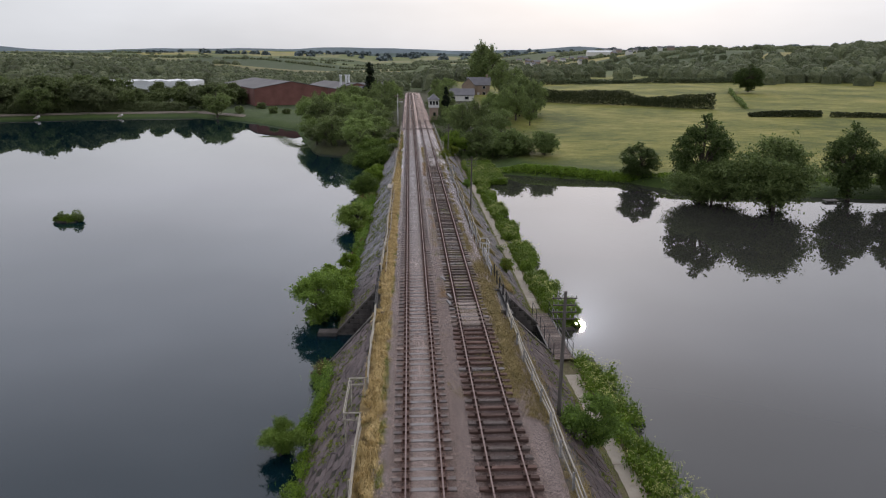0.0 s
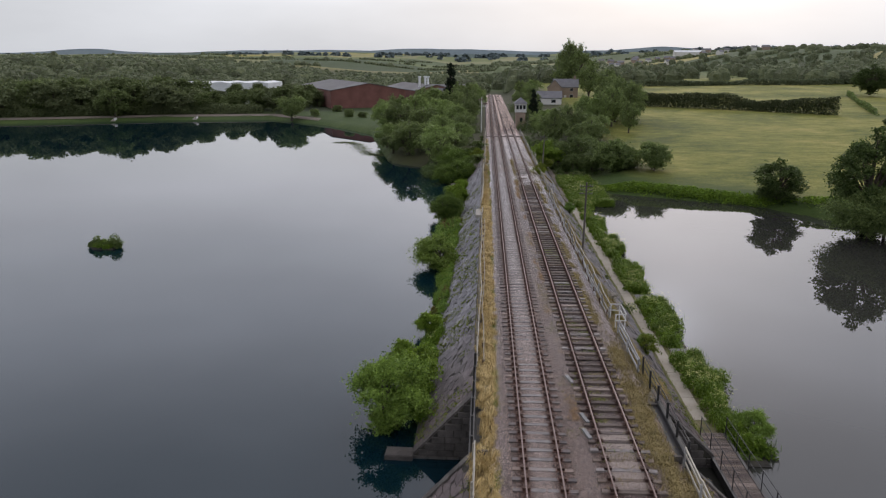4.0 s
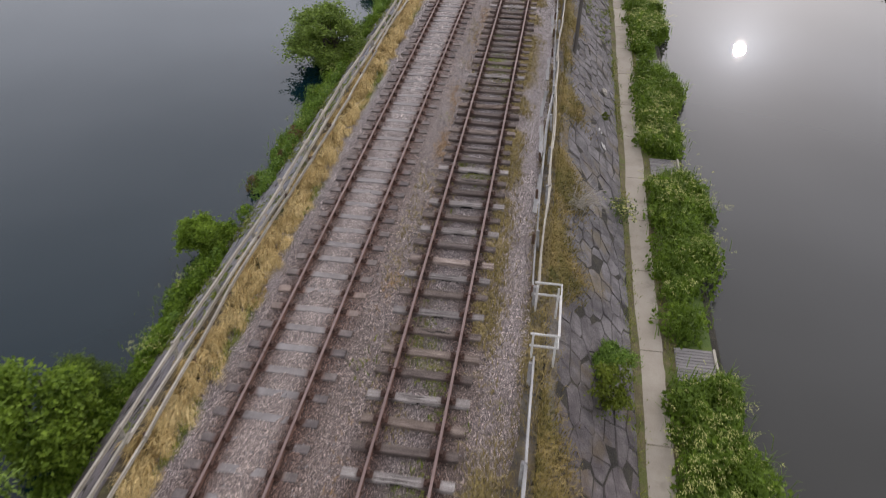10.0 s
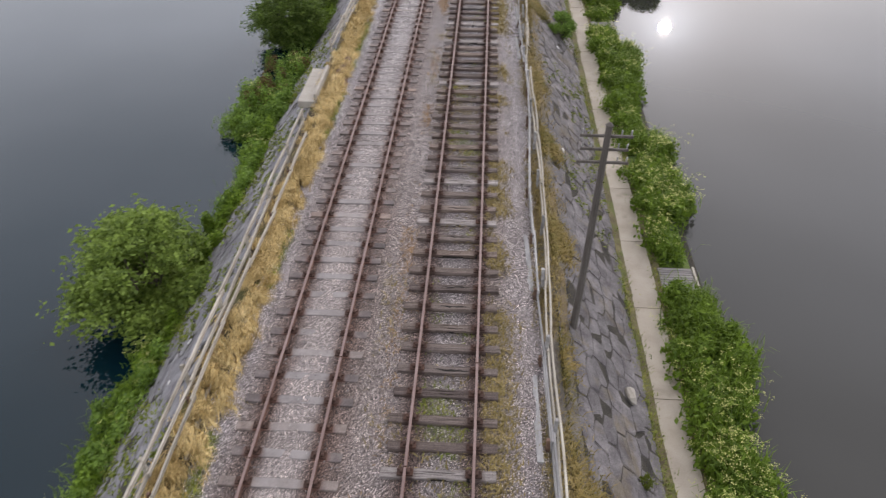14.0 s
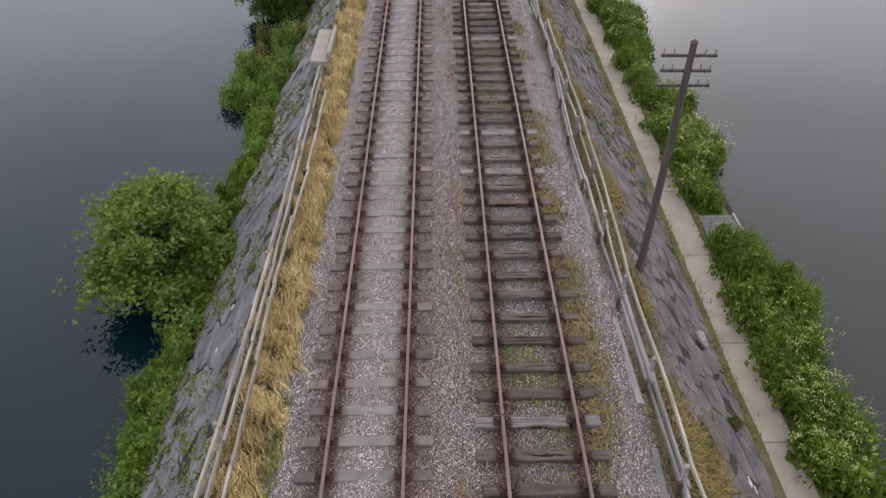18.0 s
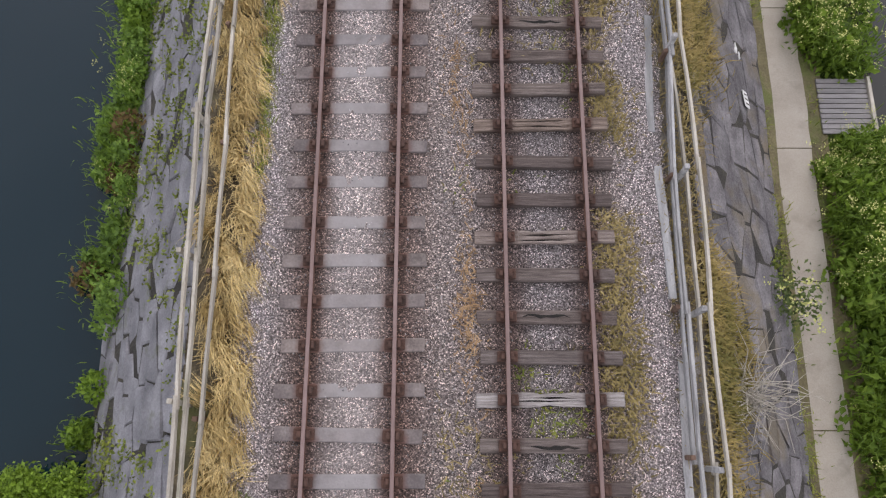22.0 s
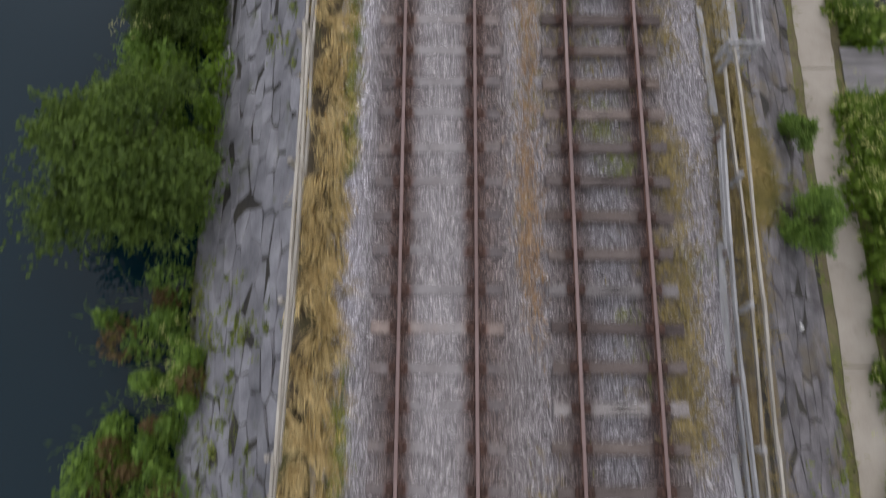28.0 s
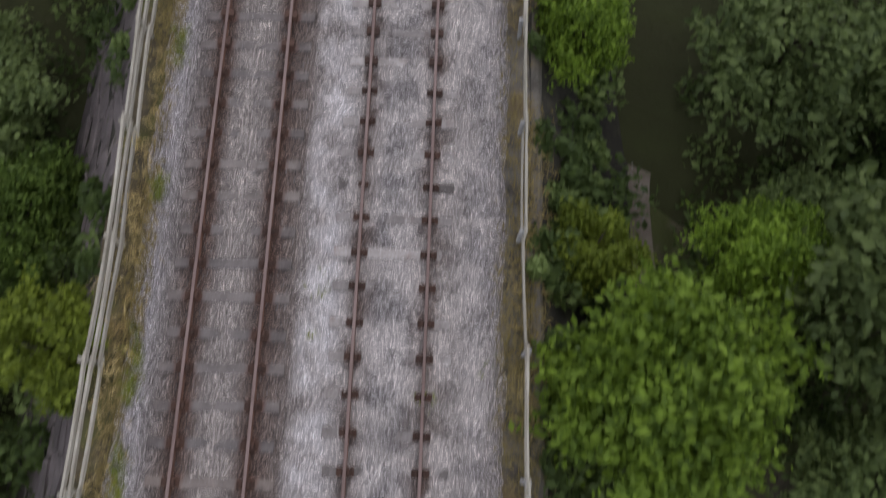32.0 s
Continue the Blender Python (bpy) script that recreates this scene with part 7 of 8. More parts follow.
def hedge(a, b, h, w, mat, label, n, leaf=0.35):
    rng = np.random.default_rng(int(abs(a[0] * 7 + b[1])))
    t = rng.random(n)
    u = rng.normal(0, 0.36, n)
    x = a[0] + (b[0] - a[0]) * t
    y = a[1] + (b[1] - a[1]) * t + u * w
    top = h * (0.74 + 0.34 * smooth_noise(x, y, 91, 4, 0.22)) * np.sqrt(np.clip(1 - (u / 0.95) ** 2, 0.1, 1))
    z = land(x, y) + top * rng.uniform(0.0, 1.0, n) ** 0.75
    v, f = leaf_quads(np.stack([x, y, z], 1), leaf, rng, 0.2, 0, 1.3)
    o = new("hedge", np_mesh("hedge", v, f, mat))
    tagged(o, label, "hedge", "field hedges")


hedge((51, 287), (107, 246), 6.2, 3.2, F_HEDGE, "tall overgrown dark hedge across the meadow", 20000, 0.42)
for xa, xb in ((-300, -235), (-235, -172), (-172, -128), (-128, -92)):
    hedge((xa, float(shore_l(xa)) + 13), (xb, float(shore_l(xb)) + 13), 5.5, 3.5, F_WOOD, "dark shrubby margin of the wood behind the dam", 11000, 0.40)
hedge((106, 217), (128, 215), 2.2, 1.4, F_HEDGE, "low clipped dark hedge in the meadow", 4000, 0.4)
hedge((131, 215), (190, 206), 2.2, 1.4, F_HEDGE, "low clipped dark hedge in the meadow", 6000, 0.4)
hedge((60, 400), (240, 430), 4.0, 3.0, F_FAR, "far dark hedgerow closing the meadow", 9000, 0.8)
hedge((150, 330), (118, 245), 2.4, 2.0, F_OLIVE, "ragged low hedge running up the meadow", 3000, 0.5)
hedge((14, 134), (42, 118), 0.9, 2.0, F_REED, "lush rank grass along the lake bank", 9000, 0.25)
hedge((42, 116), (140, 97), 1.2, 2.4, F_REED, "lush rank grass along the lake bank", 9000, 0.3)


def canopy(groups):
    """Closed roof of the far woods: one rounded dome of leaves per crown, overlapping, under the loose clumps."""
    ring = np.array([(math.cos(a), math.sin(a)) for a in np.arange(8) * math.pi / 4])
    rng = np.random.default_rng(78)
    vs, fs = [], []
    for (x, y, z), s in groups:
        k = 25 * len(vs)
        pts = [(x, y, z + s * rng.uniform(.85, 1.0))]
        for rad, hh in ((0.5, 0.80), (0.88, 0.35), (1.0, -0.9)):
            q = s * rad * rng.uniform(.82, 1.15, 8)
            pts += [(x + a * b, y + c * b, z + s * hh * rng.uniform(.85, 1.1)) for (a, c), b in zip(ring, q)]
        vs.append(pts)
        fs += [(k, k + 1 + i, k + 1 + (i + 1) % 8) for i in range(8)]
        for r in (0, 1):
            fs += [(k + 1 + 8 * r + i, k + 9 + 8 * r + i, k + 9 + 8 * r + (i + 1) % 8, k + 1 + 8 * r + (i + 1) % 8) for i in range(8)]
    stuff("wood_canopy", np.array(vs).reshape(-1, 3), fs, M_CANOPY, "dense dark canopy of the distant woods", "woods")


M_CANOPY = surface("far_canopy", [(0.3, (0.065, 0.083, 0.042)), (0.5, (0.108, 0.126, 0.062)), (0.7, (0.16, 0.175, 0.082))], 0.25, 1.2, 0.9, 1.0, 0.8, island=0.3)


def far_woods():
    rng = np.random.default_rng(77)
    # trees behind the dam of the first lake, each a thing
    f1 = grow("oak_tree", "dark round-headed oak in the wood behind the dam", "tree", F_WOOD, 12.0, 6.2, 5200, 0.50, 131, 0.02, 30, 0.95, 1, group="wood behind the dam")
    f2 = grow("lime_tree", "olive-green lime tree in the wood behind the dam", "tree", F_WOOD_PALE, 12.0, 5.6, 5200, 0.50, 132, 0.02, 28, 0.95, 1, group="wood behind the dam")
    seat(f1, -250, 300, -2.6, 1.1, 0)
    seat(f2, -262, 306, -2.6, 1.1, 0)
    for i in range(84):
        x = -290 + 2.55 * i + rng.uniform(-2, 2)
        y = float(shore_l(x)) + (14 + 22 * (i % 3)) + rng.uniform(-3, 6) + (8 if -110 < x < -86 else 0)
        s = rng.uniform(0.62, 0.85) + (0.28 if x < -128 else 0)
        plant(f2 if rng.random() < 0.45 else f1, x, y, float(land(x, y)) - .3, s * 1.15, 50 * i, s)
    plant(GROVE, -143, 280, -3.2, 1.7, 10, 1.4)
    plant(GROVE, -74, 276, -3.2, 1.6, 100, 1.1)
    for x, y, s in ((-66, 279, .55), (-52, 272, .6), (-46, 268, .5), (-40, 262, .5), (-62, 300, .6), (-36, 285, .7), (-44, 290, .6)):
        plant(GROVE, x, y, -2.9, s, 40 * x, s * .8)
    groups = []
    def scatter(x0, x1, y0, y1, n, s0, s1):
        x, y = rng.uniform(x0, x1, n), rng.uniform(y0, y1, n)
        return [((a, b, float(c)), s) for a, b, c, s in zip(x, y, land(x, y) + 2.2, rng.uniform(s0, s1, n))]
    groups += scatter(-480, -60, 385, 640, 900, 4.0, 7.0)
    groups += scatter(-90, 90, 430, 700, 150, 4, 7.5)
    groups += scatter(-700, -480, 250, 650, 160, 5, 9)
    groups += scatter(185, 700, 400, 620, 520, 5, 8.5)
    groups += scatter(-600, -60, 640, 760, 260, 5, 7)
    groups += scatter(60, 330, 470, 760, 130, 3.5, 6.5)
    groups += scatter(200, 330, 380, 420, 12, 4, 6)
    groups += scatter(-60, 900, 650, 1100, 90, 3.5, 6.5)
    v, f = crown_field([g[0] for g in groups], [g[1] for g in groups], 1.15, 100, rng)
    rows = []
    for _ in range(74):
        cx, cy, L = rng.uniform(-1100, 1100), rng.uniform(700, 2300), rng.uniform(90, 320)
        a = rng.normal(0, 0.25) if rng.random() < .75 else rng.uniform(-1.2, 1.2)
        t = np.arange(-L / 2, L / 2, 6.0)
        t = t[rng.random(len(t)) < 0.85]
        hx, hy = cx + t * math.cos(a), cy + t * math.sin(a)
        rows += [((p, q, float(r)), s) for p, q, r, s in zip(hx, hy, land(hx, hy) + 1.0, rng.uniform(2.4, 4.6, len(t)) * (1 + (rng.random(len(t)) < .1) * .8))]
    canopy(groups + rows)
    stuff("far_woods", v, f, F_FAR, "distant dark green woods across the valley", "woods")
    # wooded crests on the skyline hills
    places, sizes = [], []
    for _ in range(26):
        cx, cy = rng.uniform(-2400, 2400), rng.uniform(2400, 3700)
        for k in range(rng.integers(4, 16)):
            x, y = cx + rng.normal(0, 90), cy + rng.normal(0, 20)
            places.append((x, y, float(land(x, y)) + 2))
            sizes.append(rng.uniform(8, 14))
    v, f = crown_field(places, sizes, 9.0, 46, rng)
    stuff("skyline_woods", v, f, M_HAZE, "woods on the skyline hills, haze painted in blue-grey", "woods")


# leaf colour of the skyline woods, with distance haze painted in
M_HAZE = surface("hazed_hill_wood", [(0.3, (0.10, 0.135, 0.14)), (0.7, (0.17, 0.21, 0.215))], 0.01, 0.3, 1.0, 0.0, island=0.1)
far_woods()


def dam_path():
    """Tan gravel walk along the crest of the first lake's dam."""
    xs = np.linspace(-300, -62, 60)
    y0 = shore_l(xs) + 4.5
    v = np.concatenate([np.stack([xs, y0, land(xs, y0) + 0.12], 1), np.stack([xs, y0 + 5.0, land(xs, y0 + 5.0) + 0.12], 1)])
    n = len(xs)
    tagged(new("dam_path", np_mesh("dam_path", v, [(i, i + 1, n + i + 1, n + i) for i in range(n - 1)], M_TRAIL)), "tan gravel walk along the lake dam", "path", kind="structure")


dam_path()


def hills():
    """Ridges closing the view, the haze of distance painted into their tones."""
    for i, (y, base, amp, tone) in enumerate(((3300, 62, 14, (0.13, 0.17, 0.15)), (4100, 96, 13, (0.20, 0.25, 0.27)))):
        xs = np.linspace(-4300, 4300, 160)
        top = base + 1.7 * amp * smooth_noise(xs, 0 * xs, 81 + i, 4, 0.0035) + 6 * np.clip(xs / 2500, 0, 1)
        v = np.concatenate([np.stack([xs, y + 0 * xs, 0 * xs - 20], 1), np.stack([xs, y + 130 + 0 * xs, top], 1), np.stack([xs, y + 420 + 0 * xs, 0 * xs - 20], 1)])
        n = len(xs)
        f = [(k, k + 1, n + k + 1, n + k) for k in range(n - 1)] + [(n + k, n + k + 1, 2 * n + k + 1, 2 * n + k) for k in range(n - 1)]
        mat = surface("hazed_ridge_%s" % ("near", "far")[i], [(0.3, tuple(c * .8 for c in tone)), (0.55, tone), (0.75, tuple(min(1, c * 1.35) for c in tone))], 0.004, 0.02, 1.0, 0.0)
        tagged(new("backdrop_hills", np_mesh("backdrop_hills", v, f, mat)), "ridge of distant hills, haze painted in pale blue-green", "hills", kind="structure")


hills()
# ---------------------------------------------------------------- buildings
def gable_house(name, label, category, x, y, z, w, d, eaves, ridge, turn, wall_mat, roof_mat, windows=(), doors=(), chimney=None, over=0.3):
    """w along the front, d deep, ridge along w; windows as (u, z, w, h, side)."""
    th = empty(name, pose(x, y, z, 0, 0, turn), label, category)
    hw, hd = w / 2, d / 2
    v = [(-hw, -hd, -1), (hw, -hd, -1), (hw, hd, -1), (-hw, hd, -1), (-hw, -hd, eaves), (hw, -hd, eaves), (hw, hd, eaves), (-hw, hd, eaves), (-hw, 0, ridge), (hw, 0, ridge)]
    f = [(0, 1, 5, 4), (1, 2, 6, 9, 5), (2, 3, 7, 6), (3, 0, 4, 8, 7), (3, 2, 1, 0)]
    child("wall", np_mesh("wall", v, f, wall_mat), th)
    k = (ridge - eaves) / hd
    for s in (-1, 1):
        a = [(-hw - over, s * (hd + over), eaves - k * over), (hw + over, s * (hd + over), eaves - k * over), (hw + over, 0, ridge), (-hw - over, 0, ridge)]
        b = [(p, q, r + 0.22) for p, q, r in a]
        fc = [(4, 5, 6, 7), (3, 2, 1, 0), (0, 1, 5, 4), (1, 2, 6, 5), (2, 3, 7, 6), (3, 0, 4, 7)]
        child("roof", np_mesh("roof", a + b, fc, roof_mat), th)
    for u, zz, ww, hh, side in windows:
        if side == "front":
            m, sx, sy = pose(u, -hd - 0.03, zz), ww, 0.1
        else:
            m, sx, sy = pose(hw + 0.03 if side == "right" else -hw - 0.03, u, zz), 0.1, ww
        win = part("window", box_bm(sx + .16, sy, hh + .16, 0.01), M_WHITE_TIMBER, th, "white window frame", m)
        part("pane", box_bm(sx if side == "front" else 0.12, sy + .03 if side == "front" else ww, hh), M_GLASS, win, "dark glass pane")
    for u, ww, hh in doors:
        part("door", box_bm(ww, 0.1, hh, 0.01, None, (u, -hd - 0.03, hh / 2)), M_WHITE_TIMBER, th, "white door")
    if chimney:
        part("chimney", box_bm(0.9, 0.6, 2.0, 0.03, None, (chimney, 0, ridge + 0.5)), wall_mat, th, "brick chimney stack")
    return th


def signal_box():
    th = empty("signal_box", pose(7.0, 214.0, -0.6) @ Matrix.Diagonal((0.76, 0.8, 0.96, 1)), "small timber signal box with glazed upper floor", "signal box")
    part("base_wall", box_bm(3.4, 5.3, 4.6, 0.02, None, (0, 0, 2.3)), M_HOUSE_BRICK, th, "buff-brick lower storey")
    part("cabin", box_bm(4.0, 5.9, 2.5, 0.03, None, (0, 0, 5.7)), M_WHITE_TIMBER, th, "white boarded glazed cabin")
    for k in range(3):
        w = part("window", box_bm(1.05, 0.08, 1.35, 0.01, None, (-1.2 + 1.2 * k, -2.97, 5.9)), M_WHITE_TIMBER, th, "white sash frame")
        part("pane", box_bm(0.85, 0.1, 1.15, 0, None, (-1.2 + 1.2 * k, -2.99, 5.9)), M_GLASS, w, "dark glass pane")
    for k in range(4):
        w = part("window", box_bm(0.08, 1.1, 1.35, 0.01, None, (-2.02, -2.0 + 1.35 * k, 5.9)), M_WHITE_TIMBER, th, "white sash frame")
        part("pane", box_bm(0.1, 0.9, 1.15, 0, None, (-2.04, -2.0 + 1.35 * k, 5.9)), M_GLASS, w, "dark glass pane")
    part("lower_window", box_bm(1.0, 0.08, 1.2, 0.01, None, (0.2, -2.78, 2.4)), M_GLASS, th, "dark locking-room window")
    v = [(-2.5, -3.5, 6.9), (2.5, -3.5, 6.9), (2.5, 3.5, 6.9), (-2.5, 3.5, 6.9), (0, -1.2, 8.6), (0, 1.2, 8.6)]
    child("roof", np_mesh("roof", v, [(0, 1, 4), (1, 2, 5, 4), (2, 3, 5), (3, 0, 4, 5), (3, 2, 1, 0)], M_SLATE), th, None, "hipped slate roof")
    for k in range(10):
        part("step", box_bm(0.9, 0.28, 0.06, 0, None, (2.5, -3.0 + 0.3 * k, 0.4 + 0.42 * k)), M_POLE, th)
    part("ridge_finial", tube_bm([(0, -1.2, 8.6), (0, -1.2, 9.2)], [.06, .02], 6), M_POLE, th)


def semaphore():
    th = empty("semaphore_signal", pose(-3.6, 200.0, -0.6), "white lattice semaphore signal post with red arms", "signal")
    part("post", tube_bm([(0, 0, 0), (0, 0, 8.8)], [.14, .1], 8), M_WHITE_TIMBER, th)
    for x, z in ((-0.2, 8.2), (0.9, 7.2)):
        part("arm", box_bm(1.3, .06, .28, .01, None, (x, -.14, z)), M_RAIL_TOP, th, "faded red arm")
    part("bracket", box_bm(2.0, .1, .12, .01, None, (.5, 0, 6.6)), M_WHITE_TIMBER, th)
    part("ladder", box_bm(.35, .05, 6.2, 0, None, (0, .28, 3.2)), M_BLACK_IRON, th)


signal_box()
semaphore()


def warehouse():
    gable_house("warehouse", "long red-brick warehouse with low grey sheet roof", "warehouse", -71.5, 372.0, -1.6, 100, 33, 7.3, 10.2, 111.5, M_BRICK, M_ROOF_GREY,
                [(-30 + 12 * k, 3.2, 2.2, 1.4, "front") for k in range(5)])
    gable_house("warehouse", "second red-brick warehouse with grey ridged roof", "warehouse", -36.0, 372.0, -1.2, 60, 20, 6.2, 8.6, 111.5, M_BRICK, M_ROOF_GREY)
    gable_house("workshop", "smaller brick workshop with grey roof", "workshop", -20.0, 352.0, -1.0, 20, 26, 5.2, 8.4, 18, M_BRICK, M_ROOF_GREY, [(-6 + 4 * k, 2.6, 1.6, 1.2, "front") for k in range(4)])
    for x, y in ((-33.5, 352), (-31.0, 354), (-29.5, 351)):
        s = empty("extraction_stack", pose(x, y, 5.0), "pale metal extraction stack above the roofs", "stack", "roof stacks")
        part("pipe", tube_bm([(0, 0, -6), (0, 0, 5.6)], [.6, .5], 10), M_ROOF_WHITE, s)
        part("cowl", tube_bm([(0, 0, 5.6), (0, 0, 6.3)], [.8, .8], 10), M_ROOF_WHITE, s)
    th = empty("glasshouse", pose(-142.0, 402.0, 1.2, 0, 0, 4), "wide white-roofed glasshouse among the trees", "glasshouse")
    for k in range(5):
        x = -20 + 10 * k
        v = [(x - 5, -18, 6.2), (x, -18, 6.8), (x + 5, -18, 6.2), (x - 5, 18, 6.2), (x, 18, 6.8), (x + 5, 18, 6.2), (x - 5, -18, 0), (x + 5, -18, 0), (x - 5, 18, 0), (x + 5, 18, 0)]
        child("bay", np_mesh("bay", v, [(0, 1, 4, 3), (1, 2, 5, 4), (0, 6, 7, 2, 1), (3, 4, 5, 9, 8), (0, 3, 8, 6), (2, 7, 9, 5)], M_ROOF_WHITE), th)


warehouse()
gable_house("house", "two-storey buff-brick house with slate roof", "house", 32.0, 333.0, 1.6, 10.5, 8, 5.4, 8.6, -6, M_HOUSE_BRICK, M_SLATE, [(-3, 1.6, 1.4, 1.3, "front"), (2.6, 1.6, 1.4, 1.3, "front"), (-3, 4.3, 1.3, 1.1, "front"), (2.6, 4.3, 1.3, 1.1, "front")], [(0, 1, 2)], 3.8)
gable_house("house", "house wing with a buff-brick gable end", "house", 27.0, 329.5, 1.6, 5.5, 6, 5.2, 8.4, 84, M_HOUSE_BRICK, M_SLATE, [(0, 1.6, 1.3, 1.2, "right"), (0, 4.2, 1.2, 1.1, "right")])
gable_house("bungalow", "low grey-roofed bungalow with white walls", "bungalow", 21.0, 296.0, 1.4, 11, 7, 2.6, 4.9, -4, M_RENDER, M_SLATE, [(-3, 1.4, 1.6, 1.1, "front"), (2.5, 1.4, 1.6, 1.1, "front")])
for sy, xa in ((148.55, 3.47),):
    for sx in (-0.25, 0.98):
        wp = new("whitewashed_board", bm_mesh("whitewashed_board", box_bm(0.42 if sx < 0 else 0.36, 0.24, 0.03, 0.005), M_WHITE_TIMBER))
        wp.matrix_world = pose(xa + sx + 0.1, sy, -0.12, 0, 0, 1)
        tagged(wp, "short whitewashed board lying on a sleeper", "board", "whitewashed boards")
rv = random.Random(12)
for i in range(34):
    hx, hy = rv.uniform(110, 420), rv.uniform(1050, 1450)
    gable_house("village_house", "small distant village house with dark roof", "house", hx, hy, float(land(hx, hy)) + 0.5, rv.uniform(7, 11), 7, 4, 6.5, rv.uniform(-40, 40), rv.choice((M_HOUSE_BRICK, M_RENDER, M_HOUSE_BRICK)), M_SLATE)
gable_house("barn", "long white-roofed distant barn", "barn", 330, 1250, float(land(330, 1250)) + 3, 44, 14, 5, 8, 0, M_RENDER, M_ROOF_WHITE)


def small_far_things():
    # concrete steps on the dam
    for x, y in ((-139, 268.5), (-112, 277.5)):
        st = empty("concrete_steps", pose(x, y + 1.5, -3.4), "pale concrete steps on the lake dam", "steps", "dam steps")
        for k in range(3):
            part("step", box_bm(1.4, 0.7, 0.3, 0.03, None, (0, 0.7 * k, 0.25 * k)), M_SLAB, st)
        part("rail", box_bm(0.1, 2.0, 0.7, 0.02, None, (0.7, 0.7, 0.7)), M_WHITE_TIMBER, st, "white side rail")
    # pale fence down the meadow edge
    fe = empty("field_fence", None, "pale timber field fence along the meadow edge", "fence")
    pts = [(17.7, 163.8), (23, 190), (31, 222), (45, 267)]
    for (xa, ya), (xb, yb) in zip(pts, pts[1:]):
        n = int(math.hypot(xb - xa, yb - ya) / 3.5)
        a = -math.degrees(math.atan2(xb - xa, yb - ya))
        for k in range(n):
            u = (k + .5) / n
            x, y = xa + (xb - xa) * u, ya + (yb - ya) * u
            z = float(land(x, y))
            part("post", box_bm(.14, .14, 1.6, 0, None, (0, 0, .5)), M_FENCE, fe, "", pose(x, y, z))
            for h in (.5, 1.0):
                part("rail", box_bm(.06, 3.6, .14, 0, None, (0, 0, h)), M_FENCE, fe, "", pose(x, y, z, 0, 0, a))
    # islet of sedge in the first lake
    isl = empty("sedge_islet", pose(-45.6, 91.2, -4.0), "small green sedge islet in the lake", "islet")
    bm = bmesh.new()
    bmesh.ops.create_icosphere(bm, subdivisions=2, radius=1)
    for v in bm.verts:
        v.co = Vector((v.co.x * 1.7, v.co.y * 1.2, v.co.z * 0.4)) * (1 + 0.16 * math.sin(v.co.x * 5 + v.co.y * 3))
    part("mound", bm, M_SOIL, isl, "dark earth mound")
    r = np.random.default_rng(5)
    a, q = r.uniform(0, 6.28, 1500), np.sqrt(r.random(1500))
    base = np.stack([1.6 * q * np.cos(a), 1.1 * q * np.sin(a), 0.35 * (1 - q)], 1)
    child("sedge", np_mesh("sedge", *blades(base, 0.7, 0.022, r, 0.9, 0.5), F_REED), isl, None, "green sedge leaves")
    lumps = [clump_points(x, y, 0.1, w, h, 420, r) for x, y, w, h in ((-1.1, 0, .75, 1.25), (-.5, .3, .6, .85), (.9, .1, .8, 1.5), (1.35, -.3, .5, 1.0), (.1, -.4, .6, .7), (-1.7, -.2, .4, .6))]
    child("shrub", np_mesh("shrub", *leaf_quads(np.concatenate(lumps), 0.14, r), F_OLIVE), isl, None, "olive shrubs on the islet")
    # stage at the far bank of the second lake
    fishing_stage(62.4, 64.2, 99.4, 100.6, -3.7, 8, M_DECK, "small wooden stage on the far lake bank")
    # floating weed on the first lake
    n = 2600
    t = r.random(n)
    x = -42 + 24 * t + r.normal(0, 1.0, n)
    y = 205 - 38 * t + r.normal(0, 1.2, n) + 5 * np.sin(t * 9)
    v, f = leaf_quads(np.stack([x, y, np.full(n, WATER_Z + 0.012)], 1), 0.3, r, 1.0)
    v[:, 2] = WATER_Z + 0.012
    stuff("floating_weed", v, f, F_OLIVE, "thin film of floating weed on the lake", "pond weed")
    # dead pale brush on the slope
    br = empty("dead_bush", pose(7.35, 68.2, -1.35), "leafless pale dead bush on the stones", "dead bush")
    rb = random.Random(9)
    bm = bmesh.new()
    for k in range(100):
        a, l = rb.uniform(0, 6.28), rb.uniform(.4, 1.45)
        tube_bm([(rb.uniform(-.25, .25), rb.uniform(-.3, .3), 0), (l * .5 * math.cos(a) + rb.uniform(-.22, .22), l * .5 * math.sin(a) + rb.uniform(-.22, .22), rb.uniform(.15, .4)), (l * math.cos(a) + rb.uniform(-.4, .4), l * math.sin(a) + rb.uniform(-.4, .4), rb.uniform(.05, .5))], [.012, .008, .003], 4, bm)
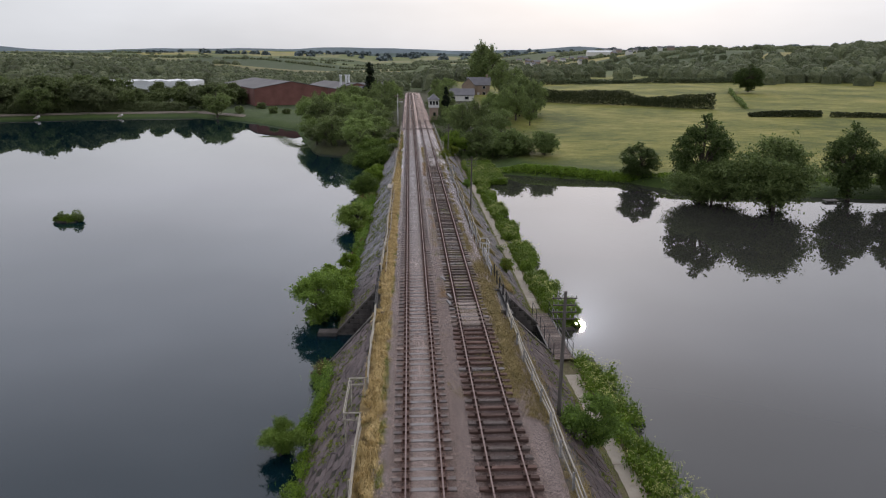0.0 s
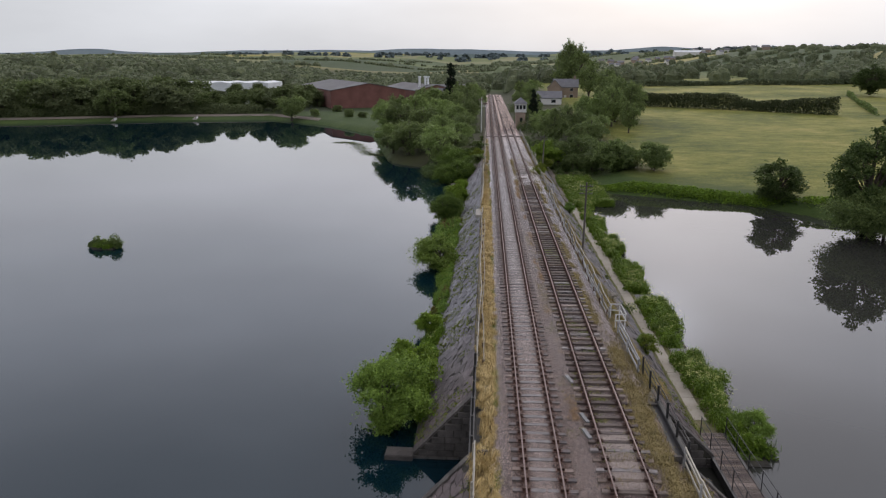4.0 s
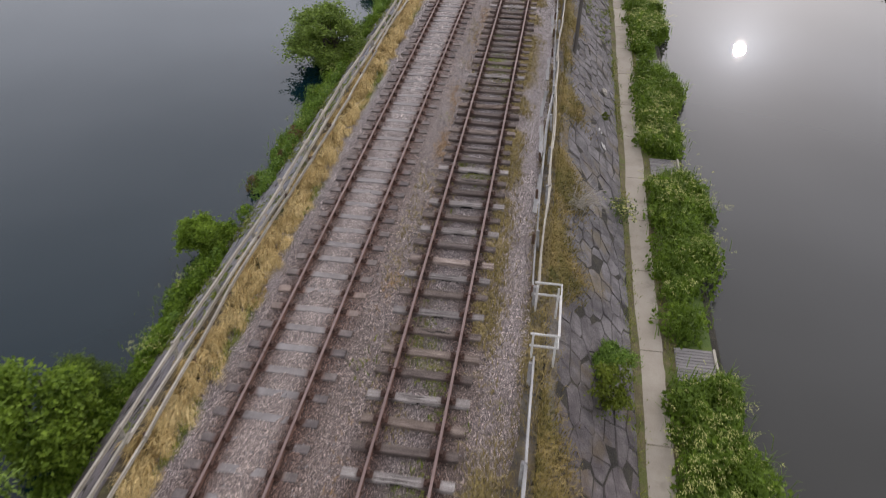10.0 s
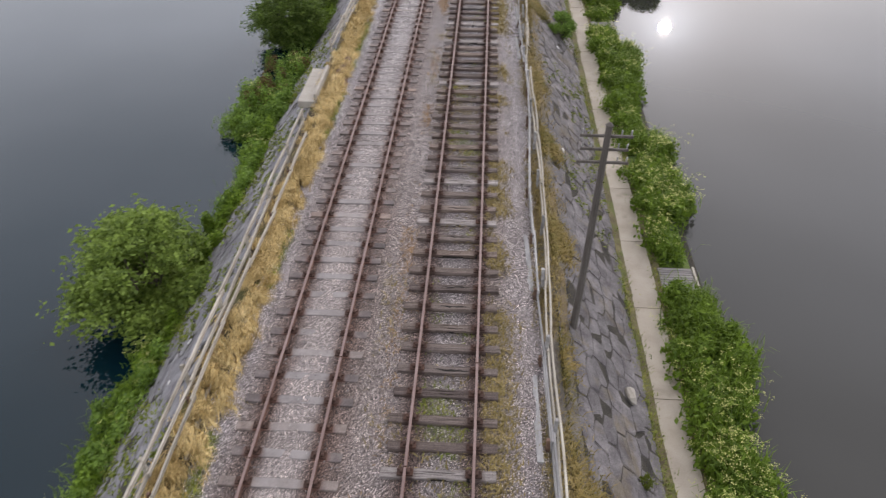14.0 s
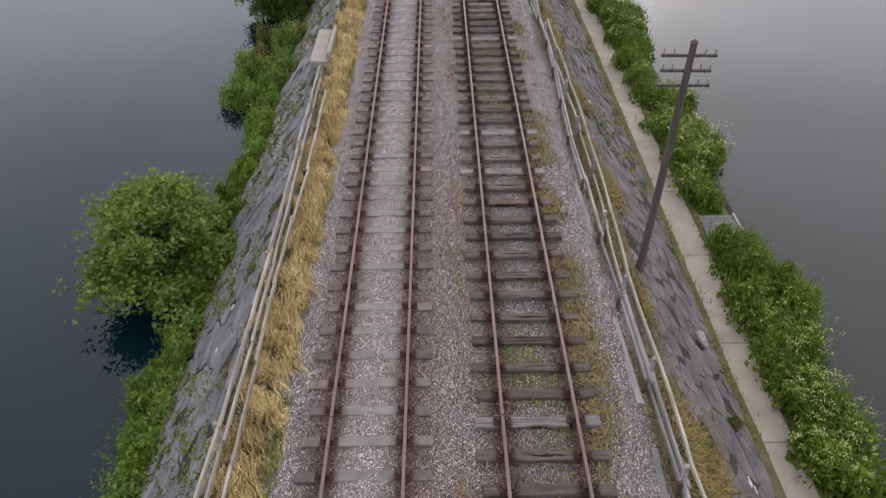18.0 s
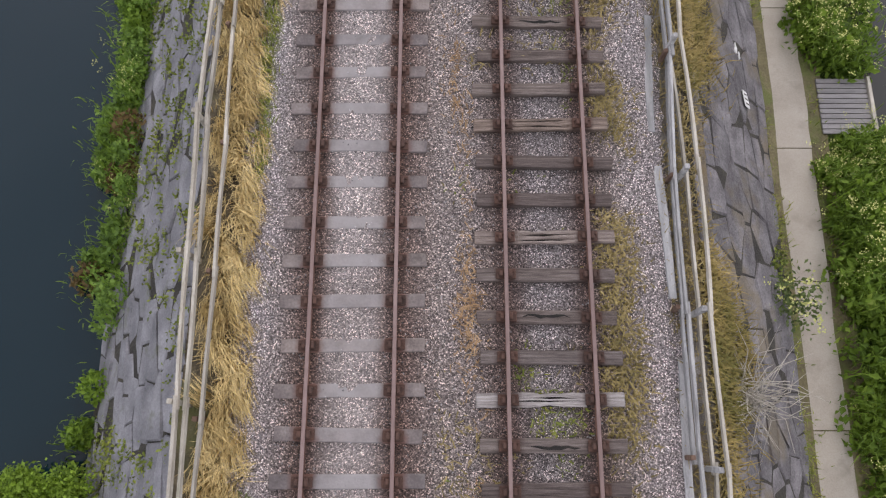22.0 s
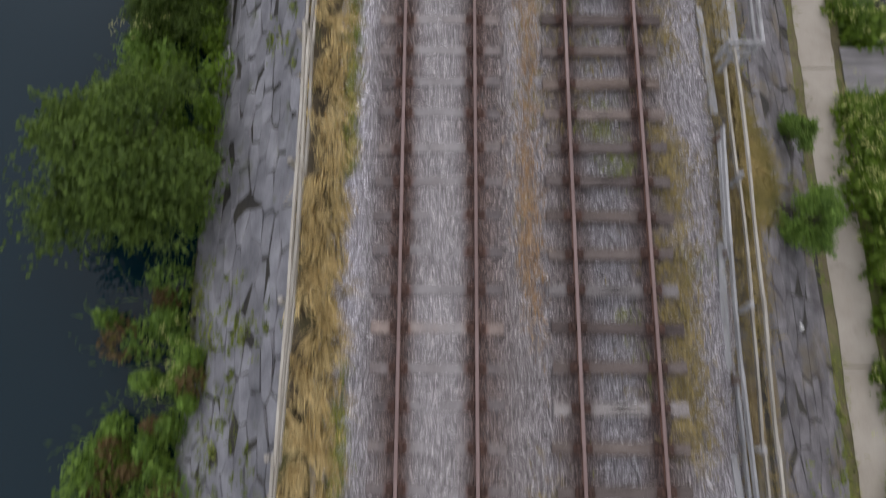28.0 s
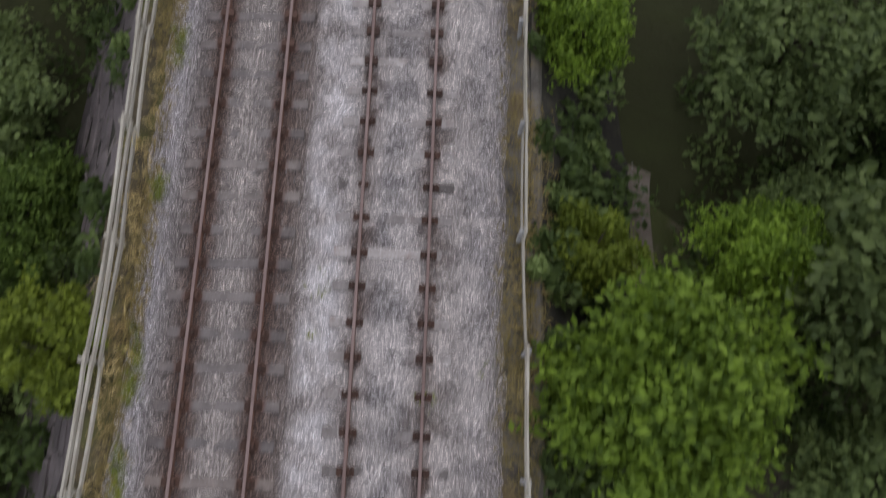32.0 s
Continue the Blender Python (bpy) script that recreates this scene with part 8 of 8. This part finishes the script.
    part("branchwork", bm, M_FENCE, br, "bleached grey twigs")
    # flowering elder shoot over the path
    fl = empty("flowering_elder", pose(9.2, 70.4, -3.3), "straggling elder with cream flower heads over the path", "bush")
    q = r.normal(0, 1, (420, 3)) * np.array([.42, .34, .2]) + np.array([0, 0, .35])
    child("leaves", np_mesh("leaves", *leaf_quads(q, 0.07, r), F_OLIVE), fl, None, "olive elder leaves")
    q = np.concatenate([np.array([r.normal(0, .45), r.normal(0, .35), r.uniform(.4, .75)]) + r.normal(0, 1, (8, 3)) * np.array([.05, .05, .015]) for _ in range(22)])
    child("blossom", np_mesh("blossom", *leaf_quads(q, 0.05, r, 0.9, 0, 1.0), M_FLOWER), fl, None, "cream flower heads")
    # pale splashes and a daubed mark on the stones
    for i, (sx, sy, sw, sd, side) in enumerate(((8.3, 76.2, .10, .34, 1), (8.42, 76.05, .05, .2, 1), (7.4, 92.5, .16, .22, 1), (-4.0, 81.0, .12, .22, -1), (-4.1, 79.6, .10, .16, -1), (-4.9, 93.0, .14, .3, -1), (8.0, 104.2, .2, .16, 1))):
        a = np.arange(9) * 2 * math.pi / 9
        rad = 0.5 * (1 + 0.3 * r.normal(size=9))
        up = 43.8 if side > 0 else -47.6
        zz = float(top_right(sx)) if side > 0 else float(top_left(sx))
        sp = new("pale_splash", np_mesh("pale_splash", [(sw * q * math.cos(p), sd * q * math.sin(p), d) for d in (0.0, -0.03) for p, q in zip(a, rad)], [tuple(range(9))] + [(k, 9 + k, 9 + (k + 1) % 9, (k + 1) % 9) for k in range(9)], M_WHITE_TIMBER))
        sp.matrix_world = pose(sx + 0.075 * side, sy, zz + 0.075, 0, up, 0)
        tagged(sp, "dried white splash on the slope stones", "splash", "white splashes")
    # painted sleeper end and pale stone
    ws = new("white_stone", bm_mesh("white_stone", box_bm(.32, .5, .22, .07, None, (0, 0, 0), None, .04), M_SLAB))
    ws.matrix_world = pose(8.72, 80.85, -2.72, 5, 45, 10)
    tagged(ws, "whitish broken stone on the brown slope", "stone")


small_far_things()
